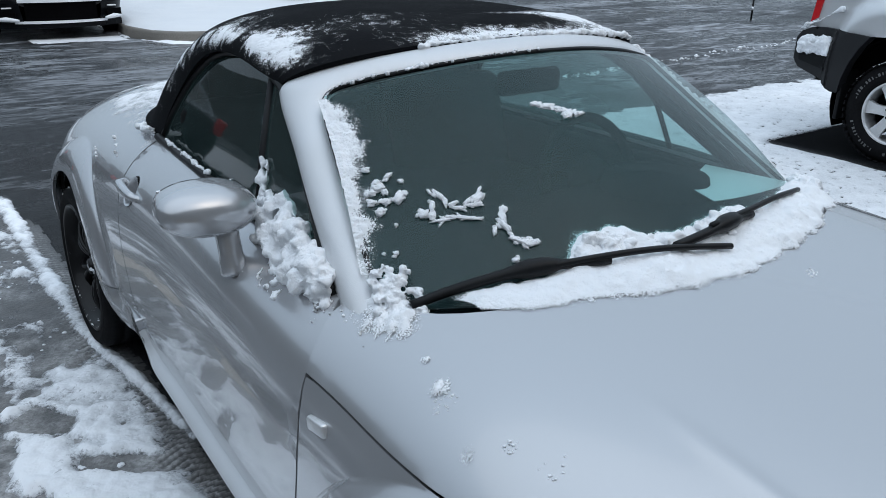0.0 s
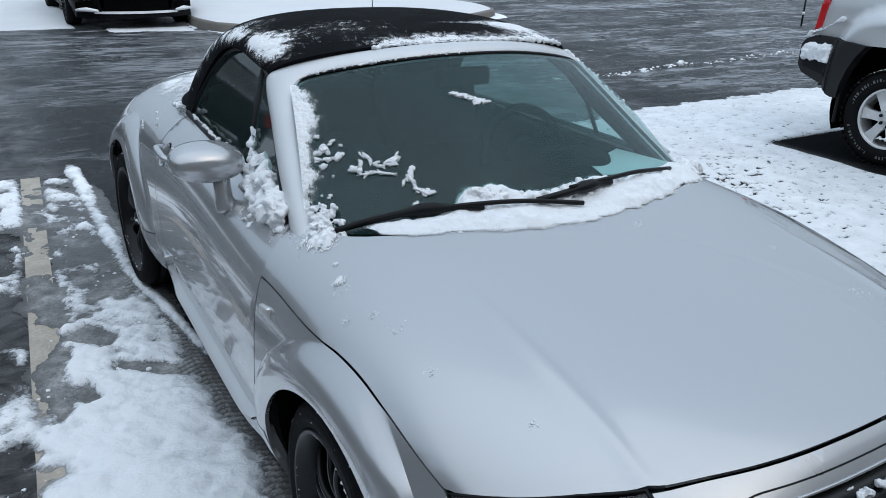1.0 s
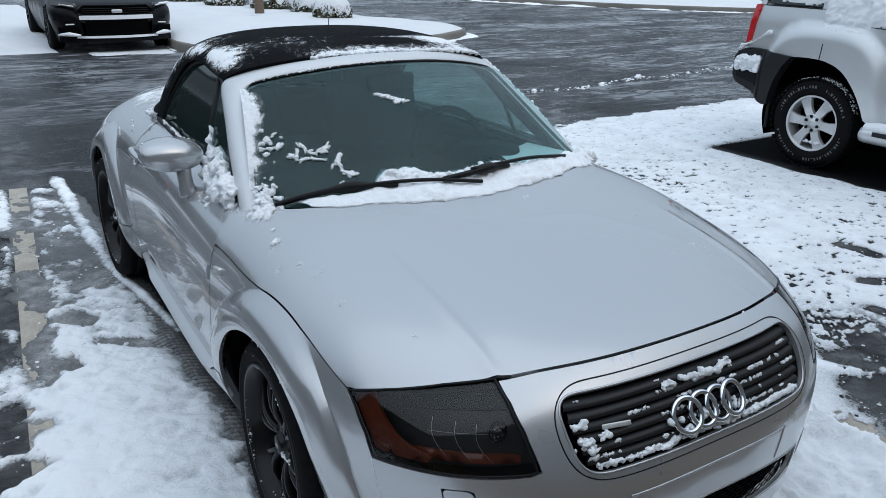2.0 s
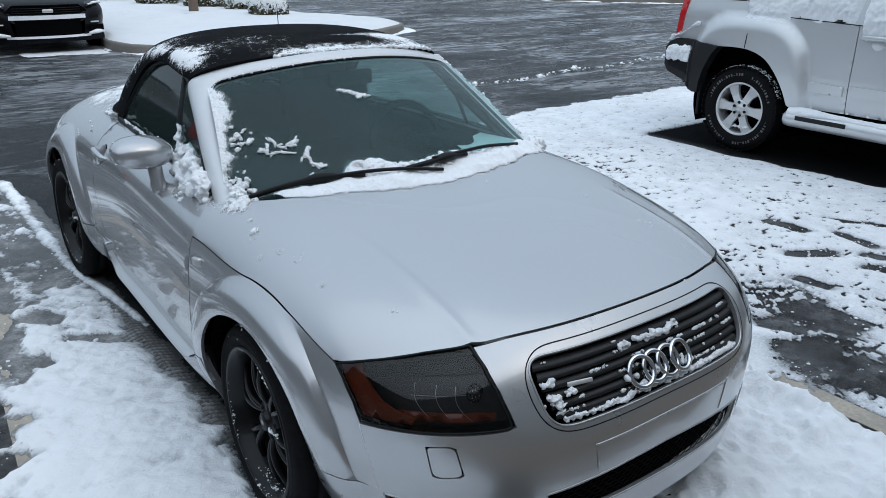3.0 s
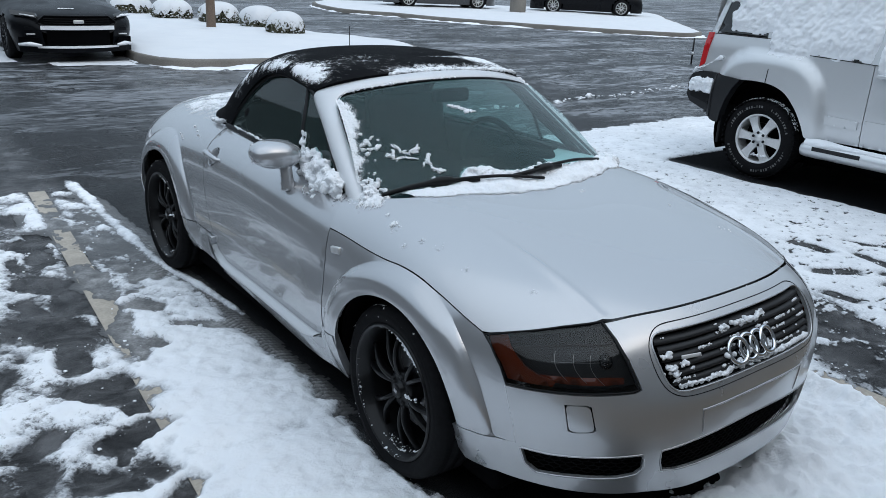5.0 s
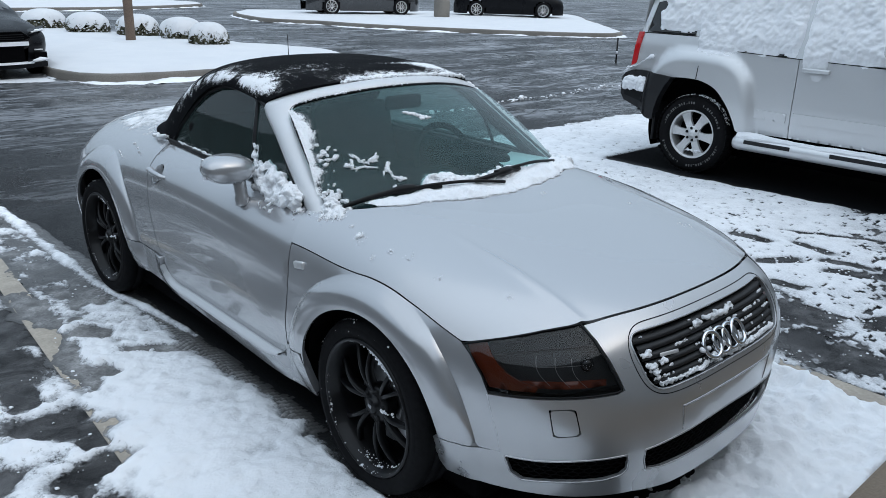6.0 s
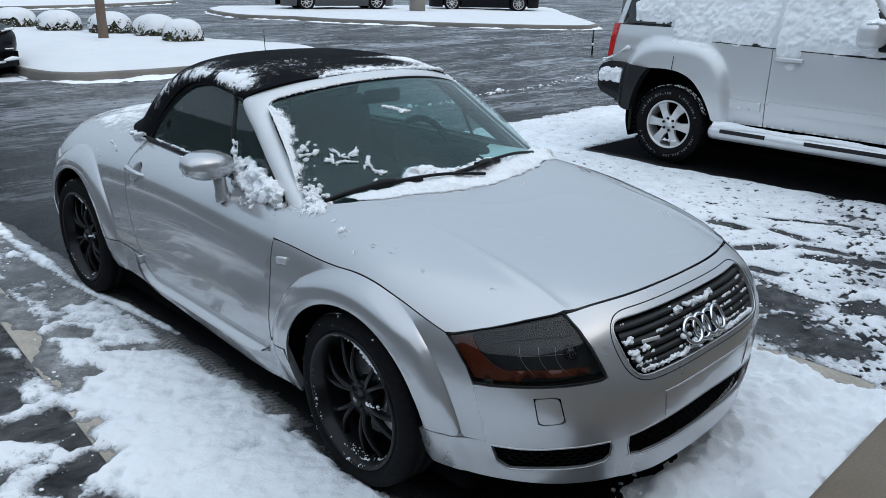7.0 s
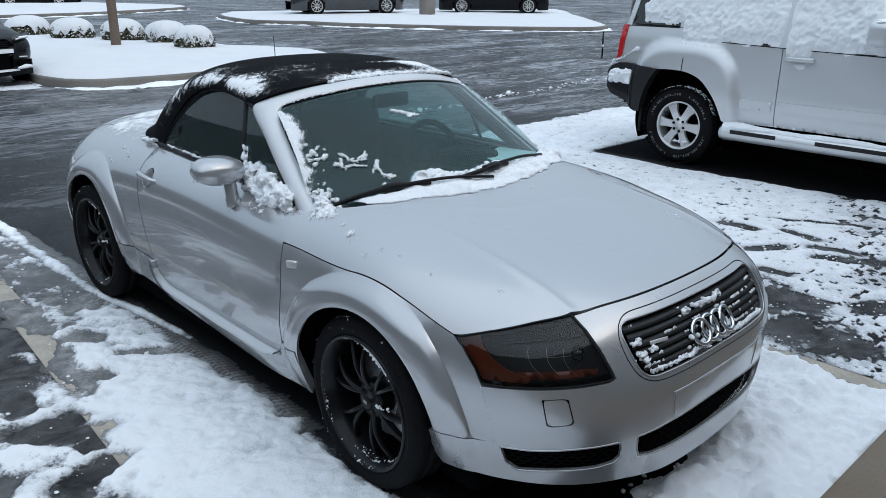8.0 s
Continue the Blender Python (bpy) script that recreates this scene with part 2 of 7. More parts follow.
LEATHER = material("seat_leather", (0.005, 0.005, 0.0055), 0.7, 0, 120, 0.2, 0.3, spec=0.08)
PAPER = material("pale_blue_paper", (0.68, 0.78, 0.79), 0.7, 0, 80, 0.05, 0)
AMBER = material("amber_lens", (0.20, 0.036, 0.012), 0.15, 0, 60, 0.1, 0, 0.8)
RED = material("red_lens", (0.5, 0.012, 0.015), 0.12, 0, 60, 0.1, 0, 0.8)
SMOKE = material("lamp_housing", (0.05, 0.052, 0.055), 0.3, 0.3, 60, 0.2, 0, 0.3)
CONCRETE = material("concrete", (0.17, 0.155, 0.135), 0.6, 0, 60, 0.25, 0.4, second=(0.085, 0.078, 0.07), spots=1.3)
SIDEWALK = material("wet_sidewalk", (0.165, 0.118, 0.074), 0.45, 0, 90, 0.18, 0.35, second=(0.13, 0.098, 0.066), spots=1.6, rough_vary=0.15)
LINE = material("worn_line_paint", (0.40, 0.35, 0.285), 0.5, 0, 70, 0.18, 0.3, second=(0.24, 0.215, 0.185), spots=7)
POST = material("brown_post_paint", (0.13, 0.09, 0.065), 0.55, 0, 40, 0.25, 0.2)
WALLS = material("stucco", (0.225, 0.218, 0.21), 0.8, 0, 50, 0.12, 0.4, spots=0.8)
WALLS_DARK = material("dark_cladding", (0.09, 0.087, 0.083), 0.8, 0, 50, 0.12, 0.3, spots=0.8)
LEAF = material("evergreen_leaf", (0.085, 0.085, 0.05), 0.6, 0, 12, 0.4, second=(0.10, 0.085, 0.05), spots=5)
GLASS = clear("windscreen_glass", (0.62, 0.80, 0.79), 0.24, 1.42, 0.16, (0.20, 0.50, 0.51))
SIDE_GLASS = clear("side_window_glass", (0.60, 0.74, 0.73), 0.03, 1.6, 0.09, (0.42, 0.68, 0.66))
LENS = clear("smoked_lens", (0.55, 0.55, 0.55), 0.03)
MIRROR = material("mirror_glass", (0.8, 0.8, 0.82), 0.03, 1.0, 40, 0.02, rough_vary=0.01)
DARK_GLASS = material("dark_glass", (0.01, 0.011, 0.012), 0.06, 0, 60, 0.1, 0, 0.5)


# ---- building blocks
def covered(ob, cover):
    """Notes how closely a layer of snow covers what it lies on."""
    ob.data.attributes.new("cover", "FLOAT", "POINT").data.foreach_set("value", np.asarray(cover, np.float32).ravel())
    return ob


def make(name, verts, faces, mat, parent=None, label="", smooth=True):
    """One mesh object from points and faces."""
    me = bpy.data.meshes.new(name)
    me.from_pydata([tuple(map(float, v)) for v in verts], [], [tuple(map(int, q)) for q in faces])
    me.materials.append(mat)
    if smooth:
        me.shade_smooth()
    ob = new(name, me)
    ob.parent = parent
    return tagged(ob, label)


def thing(name, label, category, at=None, group="", kind=""):
    ob = new(name)
    ob.empty_display_size = 0.1
    if at is not None:
        ob.matrix_basis = at
    return tagged(ob, label, category, group, kind)


def join(*pieces):
    vs, fs = [], []
    for v, f in pieces:
        k = len(vs)
        vs += [tuple(p) for p in v]
        fs += [tuple(i + k for i in q) for q in f]
    return vs, fs


def quads(grid, loop_u=False, loop_v=False):
    """A sheet from a grid of points (rows, columns, 3)."""
    g = np.asarray(grid, float)
    a, b = g.shape[:2]
    fs = []
    for i in range(a if loop_u else a - 1):
        for j in range(b if loop_v else b - 1):
            i2, j2 = (i + 1) % a, (j + 1) % b
            fs.append((i * b + j, i * b + j2, i2 * b + j2, i2 * b + j))
    return g.reshape(-1, 3), fs


def slab(grid, thick):
    """A sheet with its back and its rim. thick: along the sheet's normals."""
    g = np.asarray(grid, float)
    du, dv = np.gradient(g, axis=0), np.gradient(g, axis=1)
    n = np.cross(du, dv)
    n /= np.maximum(np.linalg.norm(n, axis=2, keepdims=True), 1e-9)
    h = g - n * thick
    edge = lambda q: np.concatenate([q[0, :], q[1:, -1], q[-1, -2::-1], q[-2:0:-1, 0]])
    e, k = edge(g), edge(h)
    v2, f2 = quads(h)
    return join(quads(g), (v2, [q[::-1] for q in f2]), quads(np.stack([k, e]), loop_v=True))


def box(size, at=(0, 0, 0), bevel=0.0, seg=2):
    bm = bmesh.new()
    bmesh.ops.create_cube(bm, size=1)
    bmesh.ops.transform(bm, matrix=Matrix.Diagonal((*size, 1)), verts=bm.verts)
    if bevel:
        bmesh.ops.bevel(bm, geom=bm.edges[:], offset=bevel, segments=seg, affect="EDGES", profile=0.5)
    vs = [v.co + Vector(at) for v in bm.verts]
    bm.verts.index_update()
    fs = [[v.index for v in q.verts] for q in bm.faces]
    bm.free()
    return vs, fs


def moved(piece, m):
    return [m @ Vector(v) for v in piece[0]], piece[1]


def spline(pts, n=8, closed=False):
    """Catmull-Rom through the points."""
    p = np.array(pts, float)
    if closed:
        p = np.concatenate([p[-1:], p, p[:2]])
    else:
        p = np.concatenate([[2 * p[0] - p[1]], p, [2 * p[-1] - p[-2]]])
    t = np.linspace(0, 1, n, endpoint=False)[:, None]
    out = []
    for a, b, c, d in zip(p, p[1:], p[2:], p[3:]):
        out.append(0.5 * (2 * b + (c - a) * t + (2 * a - 5 * b + 4 * c - d) * t ** 2 + (3 * b - a - 3 * c + d) * t ** 3))
    out = np.concatenate(out)
    return out if closed else np.concatenate([out, p[-2:-1]])


def rounded(poly, times=2):
    """A closed outline with its corners cut round."""
    q = np.array(poly, float)
    for _ in range(times):
        k = np.roll(q, -1, 0)
        q = np.stack([0.8 * q + 0.2 * k, 0.2 * q + 0.8 * k], 1).reshape(-1, q.shape[1])
    return q


def tube(path, r, n=8, closed=False):
    """A round bar along a path; r may be a list."""
    p = np.array(path, float)
    rs = np.broadcast_to(np.asarray(r, float), (len(p),))
    t = np.roll(p, -1, 0) - np.roll(p, 1, 0) if closed else np.gradient(p, axis=0)
    rows, ref = [], np.array((0.0, 0.0, 1.0))
    for q, d, k in zip(p, t, rs):
        d = d / max(np.linalg.norm(d), 1e-9)
        if abs(d @ ref) > 0.95:
            ref = np.array((1.0, 0.0, 0.0)) if abs(d[0]) < 0.9 else np.array((0.0, 1.0, 0.0))
        u = np.cross(d, ref)
        u /= np.linalg.norm(u)
        w = np.cross(u, d)
        ref = w
        rows.append([q + k * (math.cos(a) * u + math.sin(a) * w) for a in np.linspace(0, 2 * math.pi, n, endpoint=False)])
    v, fs = quads(rows, closed, True)
    if not closed:
        fs = fs + [tuple(range(n))[::-1], tuple(len(v) - n + i for i in range(n))]
    return v, [q[::-1] for q in fs]


def lathe(profile, n=48, axis="x"):
    """Turns (radius, along) pairs round an axis."""
    a = np.linspace(0, 2 * math.pi, n, endpoint=False)
    rows = []
    for r, s in profile:
        c, d = r * np.cos(a), r * np.sin(a)
        e = np.full_like(a, s)
        rows.append(np.stack({"x": (e, c, d), "y": (d, e, c), "z": (c, d, e)}[axis], 1))
    return quads(rows, False, True)


def hashed(i, j, seed):
    s = np.sin(i * 127.1 + j * 311.7 + seed * 74.7) * 43758.5453
    return s - np.floor(s)


def value_noise(x, y, seed=0):
    i, j = np.floor(x), np.floor(y)
    u, v = x - i, y - j
    u, v = u * u * (3 - 2 * u), v * v * (3 - 2 * v)
    a, b = hashed(i, j, seed), hashed(i + 1, j, seed)
    c, d = hashed(i, j + 1, seed), hashed(i + 1, j + 1, seed)
    return a + (b - a) * u + (c - a) * v + (a - b - c + d) * u * v


def fbm(x, y, octaves=5, seed=0):
    total, amp, norm = 0.0, 1.0, 0.0
    for k in range(octaves):
        total = total + amp * value_noise(x * 2 ** k + k * 17.3, y * 2 ** k - k * 9.1, seed + k)
        norm += amp
        amp *= 0.55
    return total / norm


def soft_step(a, b, x):
    t = np.clip((x - a) / (b - a), 0, 1)
    return t * t * (3 - 2 * t)


def in_poly(p, poly):
    """Which of the points lie inside the polygon."""
    x, y = p[:, 0], p[:, 1]
    q = np.asarray(poly, float)
    inside = np.zeros(len(p), bool)
    for (x1, y1), (x2, y2) in zip(q, np.roll(q, -1, 0)):
        hit = (y1 > y) != (y2 > y)
        inside ^= hit & (x < (x2 - x1) * (y - y1) / ((y2 - y1) if y2 != y1 else 1e-9) + x1)
    return inside


def resampled(poly, step, scale):
    out = []
    q = np.asarray(poly, float)
    for a, b in zip(q, np.roll(q, -1, 0)):
        n = max(1, int(np.linalg.norm((b - a) * scale) / step))
        out += [a + (b - a) * i / n for i in range(n)]
    return np.array(out)


def shell(form, outline, step=0.03, holes=(), scale=(1, 1), depth=0.012, lift=0.0, rings=(), centre=(0, 0.9, 0.45)):
    """A panel: the region of a form inside an outline, less its holes, with turned-in edges.
    form maps flat coordinates onto the surface; scale makes those coordinates metres."""
    sc = np.array(scale, float)
    loops = [resampled(outline, step * 0.6, sc)] + [resampled(h, step * 0.6, sc) for h in holes] + [np.array(r, float) for r in rings]
    pts, edges, k = [], [], 0
    for i, loop in enumerate(loops):
        if i > len(holes):
            loop = loop[in_poly(loop, loops[0])]
        else:
            edges += [(k + j, k + (j + 1) % len(loop)) for j in range(len(loop))]
        pts.append(loop)
        k += len(loop)
    border = np.concatenate(pts)
    lo, hi = loops[0].min(0), loops[0].max(0)
    gx, gy = np.meshgrid(np.arange(lo[0], hi[0], step / sc[0]), np.arange(lo[1], hi[1], step / sc[1]))
    gx[1::2] += 0.5 * step / sc[0]
    grid = np.stack([gx.ravel(), gy.ravel()], 1)
    grid = grid[in_poly(grid, loops[0])]
    for h in loops[1:1 + len(holes)]:
        grid = grid[~in_poly(grid, h)]
    gap = np.min(np.linalg.norm((grid[:, None] - border[None]) * sc, axis=2), 1) if len(grid) else np.zeros(0)
    flat = np.concatenate([border, grid[gap > 0.45 * step]])
    vs, _, fs, _, _, _ = delaunay_2d_cdt([Vector(q * sc) for q in flat], edges, [], 0, 1e-6)
    vs = np.array([tuple(v) for v in vs]) / sc
    mid = np.array([vs[list(q)].mean(0) for q in fs])
    keep = in_poly(mid, loops[0])
    for h in loops[1:1 + len(holes)]:
        keep &= ~in_poly(mid, h)
    fs = [q for q, ok in zip(fs, keep) if ok]
    p = form(vs)
    nrm = np.zeros_like(p)
    for q in fs:
        n = np.cross(p[q[1]] - p[q[0]], p[q[2]] - p[q[0]])
        for i in q:
            nrm[i] += n
    nrm /= np.maximum(np.linalg.norm(nrm, axis=1, keepdims=True), 1e-12)
    used = sorted({i for q in fs for i in q})
    if np.mean(np.einsum("ij,ij->i", nrm[used], p[used] - np.array(centre))) < 0:
        nrm, fs = -nrm, [q[::-1] for q in fs]
    p = p + nrm * lift
    count = {}
    for q in fs:
        for a, b in zip(q, (*q[1:], q[0])):
            count[(a, b)] = count.get((a, b), 0) + 1
    rim = [(a, b) for a, b in count if (b, a) not in count]
    top_i, low_i, verts = {}, {}, [tuple(v) for v in p]
    for a, b in rim:
        for i in (a, b):
            if i not in top_i:
                top_i[i] = len(verts)
                verts.append(tuple(p[i]))
                low_i[i] = len(verts)
                verts.append(tuple(p[i] - nrm[i] * depth))
    fs = fs + [(top_i[a], low_i[a], low_i[b], top_i[b]) for a, b in rim]
    return verts, fs


def mirrored(piece):
    return [(-x, y, z) for x, y, z in piece[0]], [q[::-1] for q in piece[1]]


def lumps(spots, seed, detail=2):
    """Clumps of snow: (centre, radius, flatness) each; uneven balls run together."""
    rnd, out = random.Random(seed), []
    bm = bmesh.new()
    bmesh.ops.create_icosphere(bm, subdivisions=detail, radius=1)
    ball = [v.co.copy() for v in bm.verts]
    bm.verts.index_update()
    tri = [[v.index for v in q.verts] for q in bm.faces]
    bm.free()
    for c, r, flat in spots:
        off = Vector((rnd.random() * 50, rnd.random() * 50, rnd.random() * 50))
        turn = Euler((rnd.random() * 6, rnd.random() * 6, rnd.random() * 6)).to_matrix()
        vs = []
        for v in ball:
            d = 1 + 0.5 * noise.noise(v * 1.7 + off) + 0.4 * noise.noise(v * 3.9 + off)
            w = turn @ (v * r * d)
            vs.append(Vector(c) + Vector((w.x, w.y, w.z * flat)))
        out.append((vs, tri))
    return join(*out)
# ---- the ground
g = np.array([[(x, y, 0.0) for x in (-400, -40, -8, -4, -2, 0, 2, 4, 8, 20, 40, 400)] for y in (-400, -40, -8, -4, 0, 4, 8, 16, 40, 120, 400)])
tagged(make("ground", *quads(g.transpose(1, 0, 2)), ASPHALT, smooth=False), "wet black asphalt of a car park with slush streaks", "ground", kind="structure")
walk_in = np.array([[(x, y, z) for y, z in ((-1.21, -0.1), (-1.21, 0.105), (-1.216, 0.117), (-1.23, 0.122), (-3.6, 0.14), (-3.6, -0.1))] for x in (-40, -10, -5, 0, 5, 10, 40)])
tagged(make("pavement", *quads(walk_in), SIDEWALK, smooth=False), "wet tan concrete walk with a kerb before the parked cars", "pavement", kind="structure")
# out of view; added so the door mirrors a dark band along the horizon
tagged(make("wall_west", *box((0.3, 80, 6.2), (-16, 20, 3.1)), WALLS_DARK, smooth=False), "unseen plain dark wall added for the flank to mirror", "wall", kind="structure")
# assumed wall behind the camera, sized and toned for what the bumper mirrors
tagged(make("wall_south", *box((80, 0.3, 4.3), (0, -3.9, 2.15)), WALLS, smooth=False), "unseen plain tan stucco wall added beyond the walk to tone the bumper's reflections", "wall", kind="structure")


def stripe(x, y0, y1, w):
    g = [[(x + s * w / 2, y, 0.004) for s in (-1, 1)] for y in np.linspace(y0, y1, 8)]
    return tagged(make("parking_line", *slab(np.array(g)[:, ::-1], 0.003), LINE, smooth=False), "worn tan painted parking line on wet asphalt", "line", "parking lines", "structure")


line = stripe(-1.14, -1.15, 4.32, 0.115)
line.matrix_basis = pose(-0.264, 0, 0, 0, 0, -4.4)
stripe(1.27, -1.15, 4.2, 0.11)
stripe(-3.9, -1.15, 4.4, 0.11)


def snow_sheet(name, x0, x1, y0, y1, step, cover, deep, label, mat=SNOW, seed=0, lumpy=1.0, steep=1.2):
    """Snow lying on the ground where cover(x, y) is above nought, thinning out to a ragged edge."""
    x, y = np.meshgrid(np.arange(x0, x1, step), np.arange(y0, y1, step), indexing="ij")
    c = cover(x, y)
    edge = np.minimum(np.minimum(x - x0, x1 - step - x), np.minimum(y - y0, y1 - step - y))
    c = np.where(edge < step * 1.5, -1, c)
    z = 0.004 + deep * np.where(c > 0, np.clip(c, 0, 1) ** 1.35 * 0.72, 0.25 * np.clip(c, -0.3, 0))
    z = z + np.where(c > 0, ((fbm(x * 7, y * 7, 3, seed + 5) - 0.5) * 0.75 + (fbm(x * 22, y * 22, 3, seed + 6) - 0.5) * 0.42) * lumpy * deep * np.clip(c * 2.5, 0, 1), 0)
    near = np.clip(c, -0.4, 1)
    vs = np.stack([x, y, z], 2)
    v, fs = quads(vs)
    low = (near < -0.3).ravel()
    fs = [q for q in fs if not (low[q[0]] and low[q[1]] and low[q[2]] and low[q[3]])]
    keep = sorted({i for q in fs for i in q})
    back = {k: i for i, k in enumerate(keep)}
    ob = covered(make(name, v[keep], [tuple(back[i] for i in q) for q in fs], mat), np.clip(0.45 + steep * c.ravel()[keep], 0, 1.2))
    return tagged(ob, label, "snow", kind="stuff")


# footprints and bare places in the snow beside the roadster: x, y, half length, half width, turn
PRINTS = [(-1.36, 3.71, 0.14, 0.066, 87), (-1.29, 3.26, 0.15, 0.086, 91), (-1.41, 3.13, 0.12, 0.082, 118), (-1.36, 2.88, 0.15, 0.073, 86), (-1.45, 2.42, 0.17, 0.094, 138), (-1.07, 1.89, 0.1, 0.071, 131),
          (-0.92, 1.51, 0.15, 0.046, 146), (-1.18, 1.43, 0.07, 0.05, 101), (-1.52, 2.82, 0.1, 0.034, 84), (-1.22, 2.58, 0.07, 0.035, 84), (-1.95, 0.55, 0.16, 0.07, 35), (-1.9, 1.35, 0.18, 0.07, 60),
          (-1.51, 1.1, 0.23, 0.088, 136), (-1.54, 1.48, 0.2, 0.059, 83), (-1.53, 1.81, 0.28, 0.155, 131), (-1.52, 0.72, 0.14, 0.068, 25), (-1.82, 0.82, 0.11, 0.056, 41), (-1.87, 0.61, 0.11, 0.069, 45),
          (-1.66, 0.47, 0.12, 0.071, 154), (-1.48, 0.28, 0.09, 0.046, 43), (-1.51, 0.47, 0.09, 0.062, 117), (-1.39, 2.39, 0.19, 0.092, 123), (-1.36, 2.08, 0.12, 0.15, 166), (-1.58, 2.14, 0.13, 0.051, 109),
          (-1.45, 1.12, 0.1, 0.086, 38), (-1.44, 0.91, 0.06, 0.075, 176), (-1.59, 0.59, 0.03, 0.053, 162), (-1.34, 1.71, 0.08, 0.037, 98)]


def left_cover(x, y):
    n = fbm(x * 2.6, y * 1.9, 5, 3) - 0.5
    f = fbm(x * 9, y * 8, 5, 8) - 0.5
    h = fbm(x * 30, y * 30, 4, 12) - 0.5
    c = 0.46 + 1.3 * n + 1.2 * f + 0.5 * h
    c = c - 1.6 * soft_step(-2.0, -2.3, x + 0.5 * n)
    c = c - 1.5 * soft_step(0.55, 0.62, fbm(x * 3.4, y * 4.2, 3, 17)) * soft_step(-1.85, -2.05, x)
    mound = np.exp(-((x + 1.07 + 0.03 * y) / 0.31) ** 2 - np.clip((y - 0.7) / 0.9, 0, 9) ** 2 * 1.2)
    c = c + 1.1 * mound
    line_x = -1.24 + 0.0767 * (y - 2.1)
    c = c - 0.30 * soft_step(-1.28, -1.48, x + 0.15 * n) * soft_step(-0.1, 0.3, y)
    c = c + 0.12 * soft_step(0.0, -0.12, x - line_x) + 0.2 * soft_step(1.6, 1.2, y)
    c = c - (1.15 - 1.3 * n + 0.5 * f) * np.exp(-((x - line_x + 0.05 * f) / 0.072) ** 4) * soft_step(1.15, 1.5, y)
    c = c - (0.55 - 1.6 * f) * soft_step(2.2, 2.8, y + 0.7 * n) * soft_step(0.05, 0.16, x - line_x + 0.16 * f)
    wheel_side = 0.08 * np.exp(-(y / 0.36) ** 4)
    c = c - 2.2 * soft_step(-0.85, -0.64, x + wheel_side + 0.14 * (y - 0.2) * (y < -0.35) + 0.22 * f + 0.10 * h)
    trodden = np.zeros_like(x)
    for px, py, a, b, turn in PRINTS:
        q, s = math.cos(radians(turn)), math.sin(radians(turn))
        u, v = (x - px + 0.10 * f) * q + (y - py + 0.06 * n) * s, -(x - px + 0.10 * f) * s + (y - py + 0.06 * n) * q
        trodden = np.maximum(trodden, np.exp(-((u / a) ** 4 + (v / b) ** 4)))
    c = np.minimum(c, 0.9) - (1.5 - 0.6 * h - 0.8 * f) * trodden
    c = c - 2 * soft_step(4.2, 4.7, y + 0.5 * n)
    return c


snow_sheet("snow_patch", -2.5, -0.66, -1.21, 4.8, 0.0105, left_cover, 0.042, "patchy trodden snow with footprints on asphalt", MELTING, 2, 1.1, 0.75)


def bay_cover(x, y):
    """Unseen next bay: trodden snow with long bare marks for the door to mirror."""
    n = fbm(x * 1.7, y * 1.3, 4, 181) - 0.5
    f = fbm(x * 6, y * 3.4, 4, 183) - 0.5
    marks = soft_step(0.47, 0.55, fbm(x * 6.0, y * 2.8, 3, 187))
    c = 0.10 + 0.9 * n + 0.9 * f - 1.5 * marks
    return c - 2 * soft_step(-3.5, -3.9, x + 0.5 * n) - 2 * soft_step(4.3, 4.8, y + 0.5 * n) - 2 * soft_step(-1.95, -1.8, x + 0.3 * f)


snow_sheet("snow_patch", -4.3, -1.8, -1.2, 4.9, 0.03, bay_cover, 0.03, "trodden snow with long bare marks in the unseen next bay", DIRTY, 5)


def slush_cover(x, y):
    """Grey slush pressed by a tyre: a chevron tread in it, thin and broken."""
    n, f = fbm(x * 4, y * 2.5, 4, 25) - 0.5, fbm(x * 16, y * 14, 4, 27) - 0.5
    tread = 0.38 * np.sign(np.sin(2 * math.pi * (y + 0.5 * abs(x + 0.76)) / 0.032)) * np.exp(-((x + 0.76 + 0.02 * (y - 1.6)) / 0.075) ** 4)
    c = 0.30 + 1.0 * n + 1.1 * f + tread
    return c - 2 * soft_step(-0.74, -0.64, x + 0.1 * f) - 2 * soft_step(-1.15, -1.5, x + 0.3 * n) - 2 * soft_step(0.55, 0.2, y) - 0.12 * soft_step(2.2, 2.8, y + 0.6 * n) - 2 * soft_step(3.9, 4.7, y + n)


snow_sheet("slush_track", -1.6, -0.58, 0.1, 4.9, 0.0105, slush_cover, 0.011, "grey slush pressed by a tyre tread", SLUSH, 3)


def ridge_cover(x, y):
    f = fbm(x * 9, y * 5, 4, 21) - 0.5
    h = fbm(x * 40, y * 40, 3, 23) - 0.5
    mid = np.interp(y, [1.5, 1.97, 2.3, 2.7, 4.8], [-0.70, -0.74, -0.79, -0.81, -0.80])
    return 0.75 - ((x - mid) / np.interp(y, [1.5, 2.2, 3.0, 4.5], [0.025, 0.034, 0.052, 0.062])) ** 2 + 1.6 * f + 0.8 * h - 2.5 * soft_step(4.4, 4.9, y) - 2 * soft_step(1.65, 1.35, y)


snow_sheet("snow_ridge", -1.0, -0.45, 1.1, 5.0, 0.011, ridge_cover, 0.030, "narrow ridge of snow along a tyre track", DIRTY, 4)


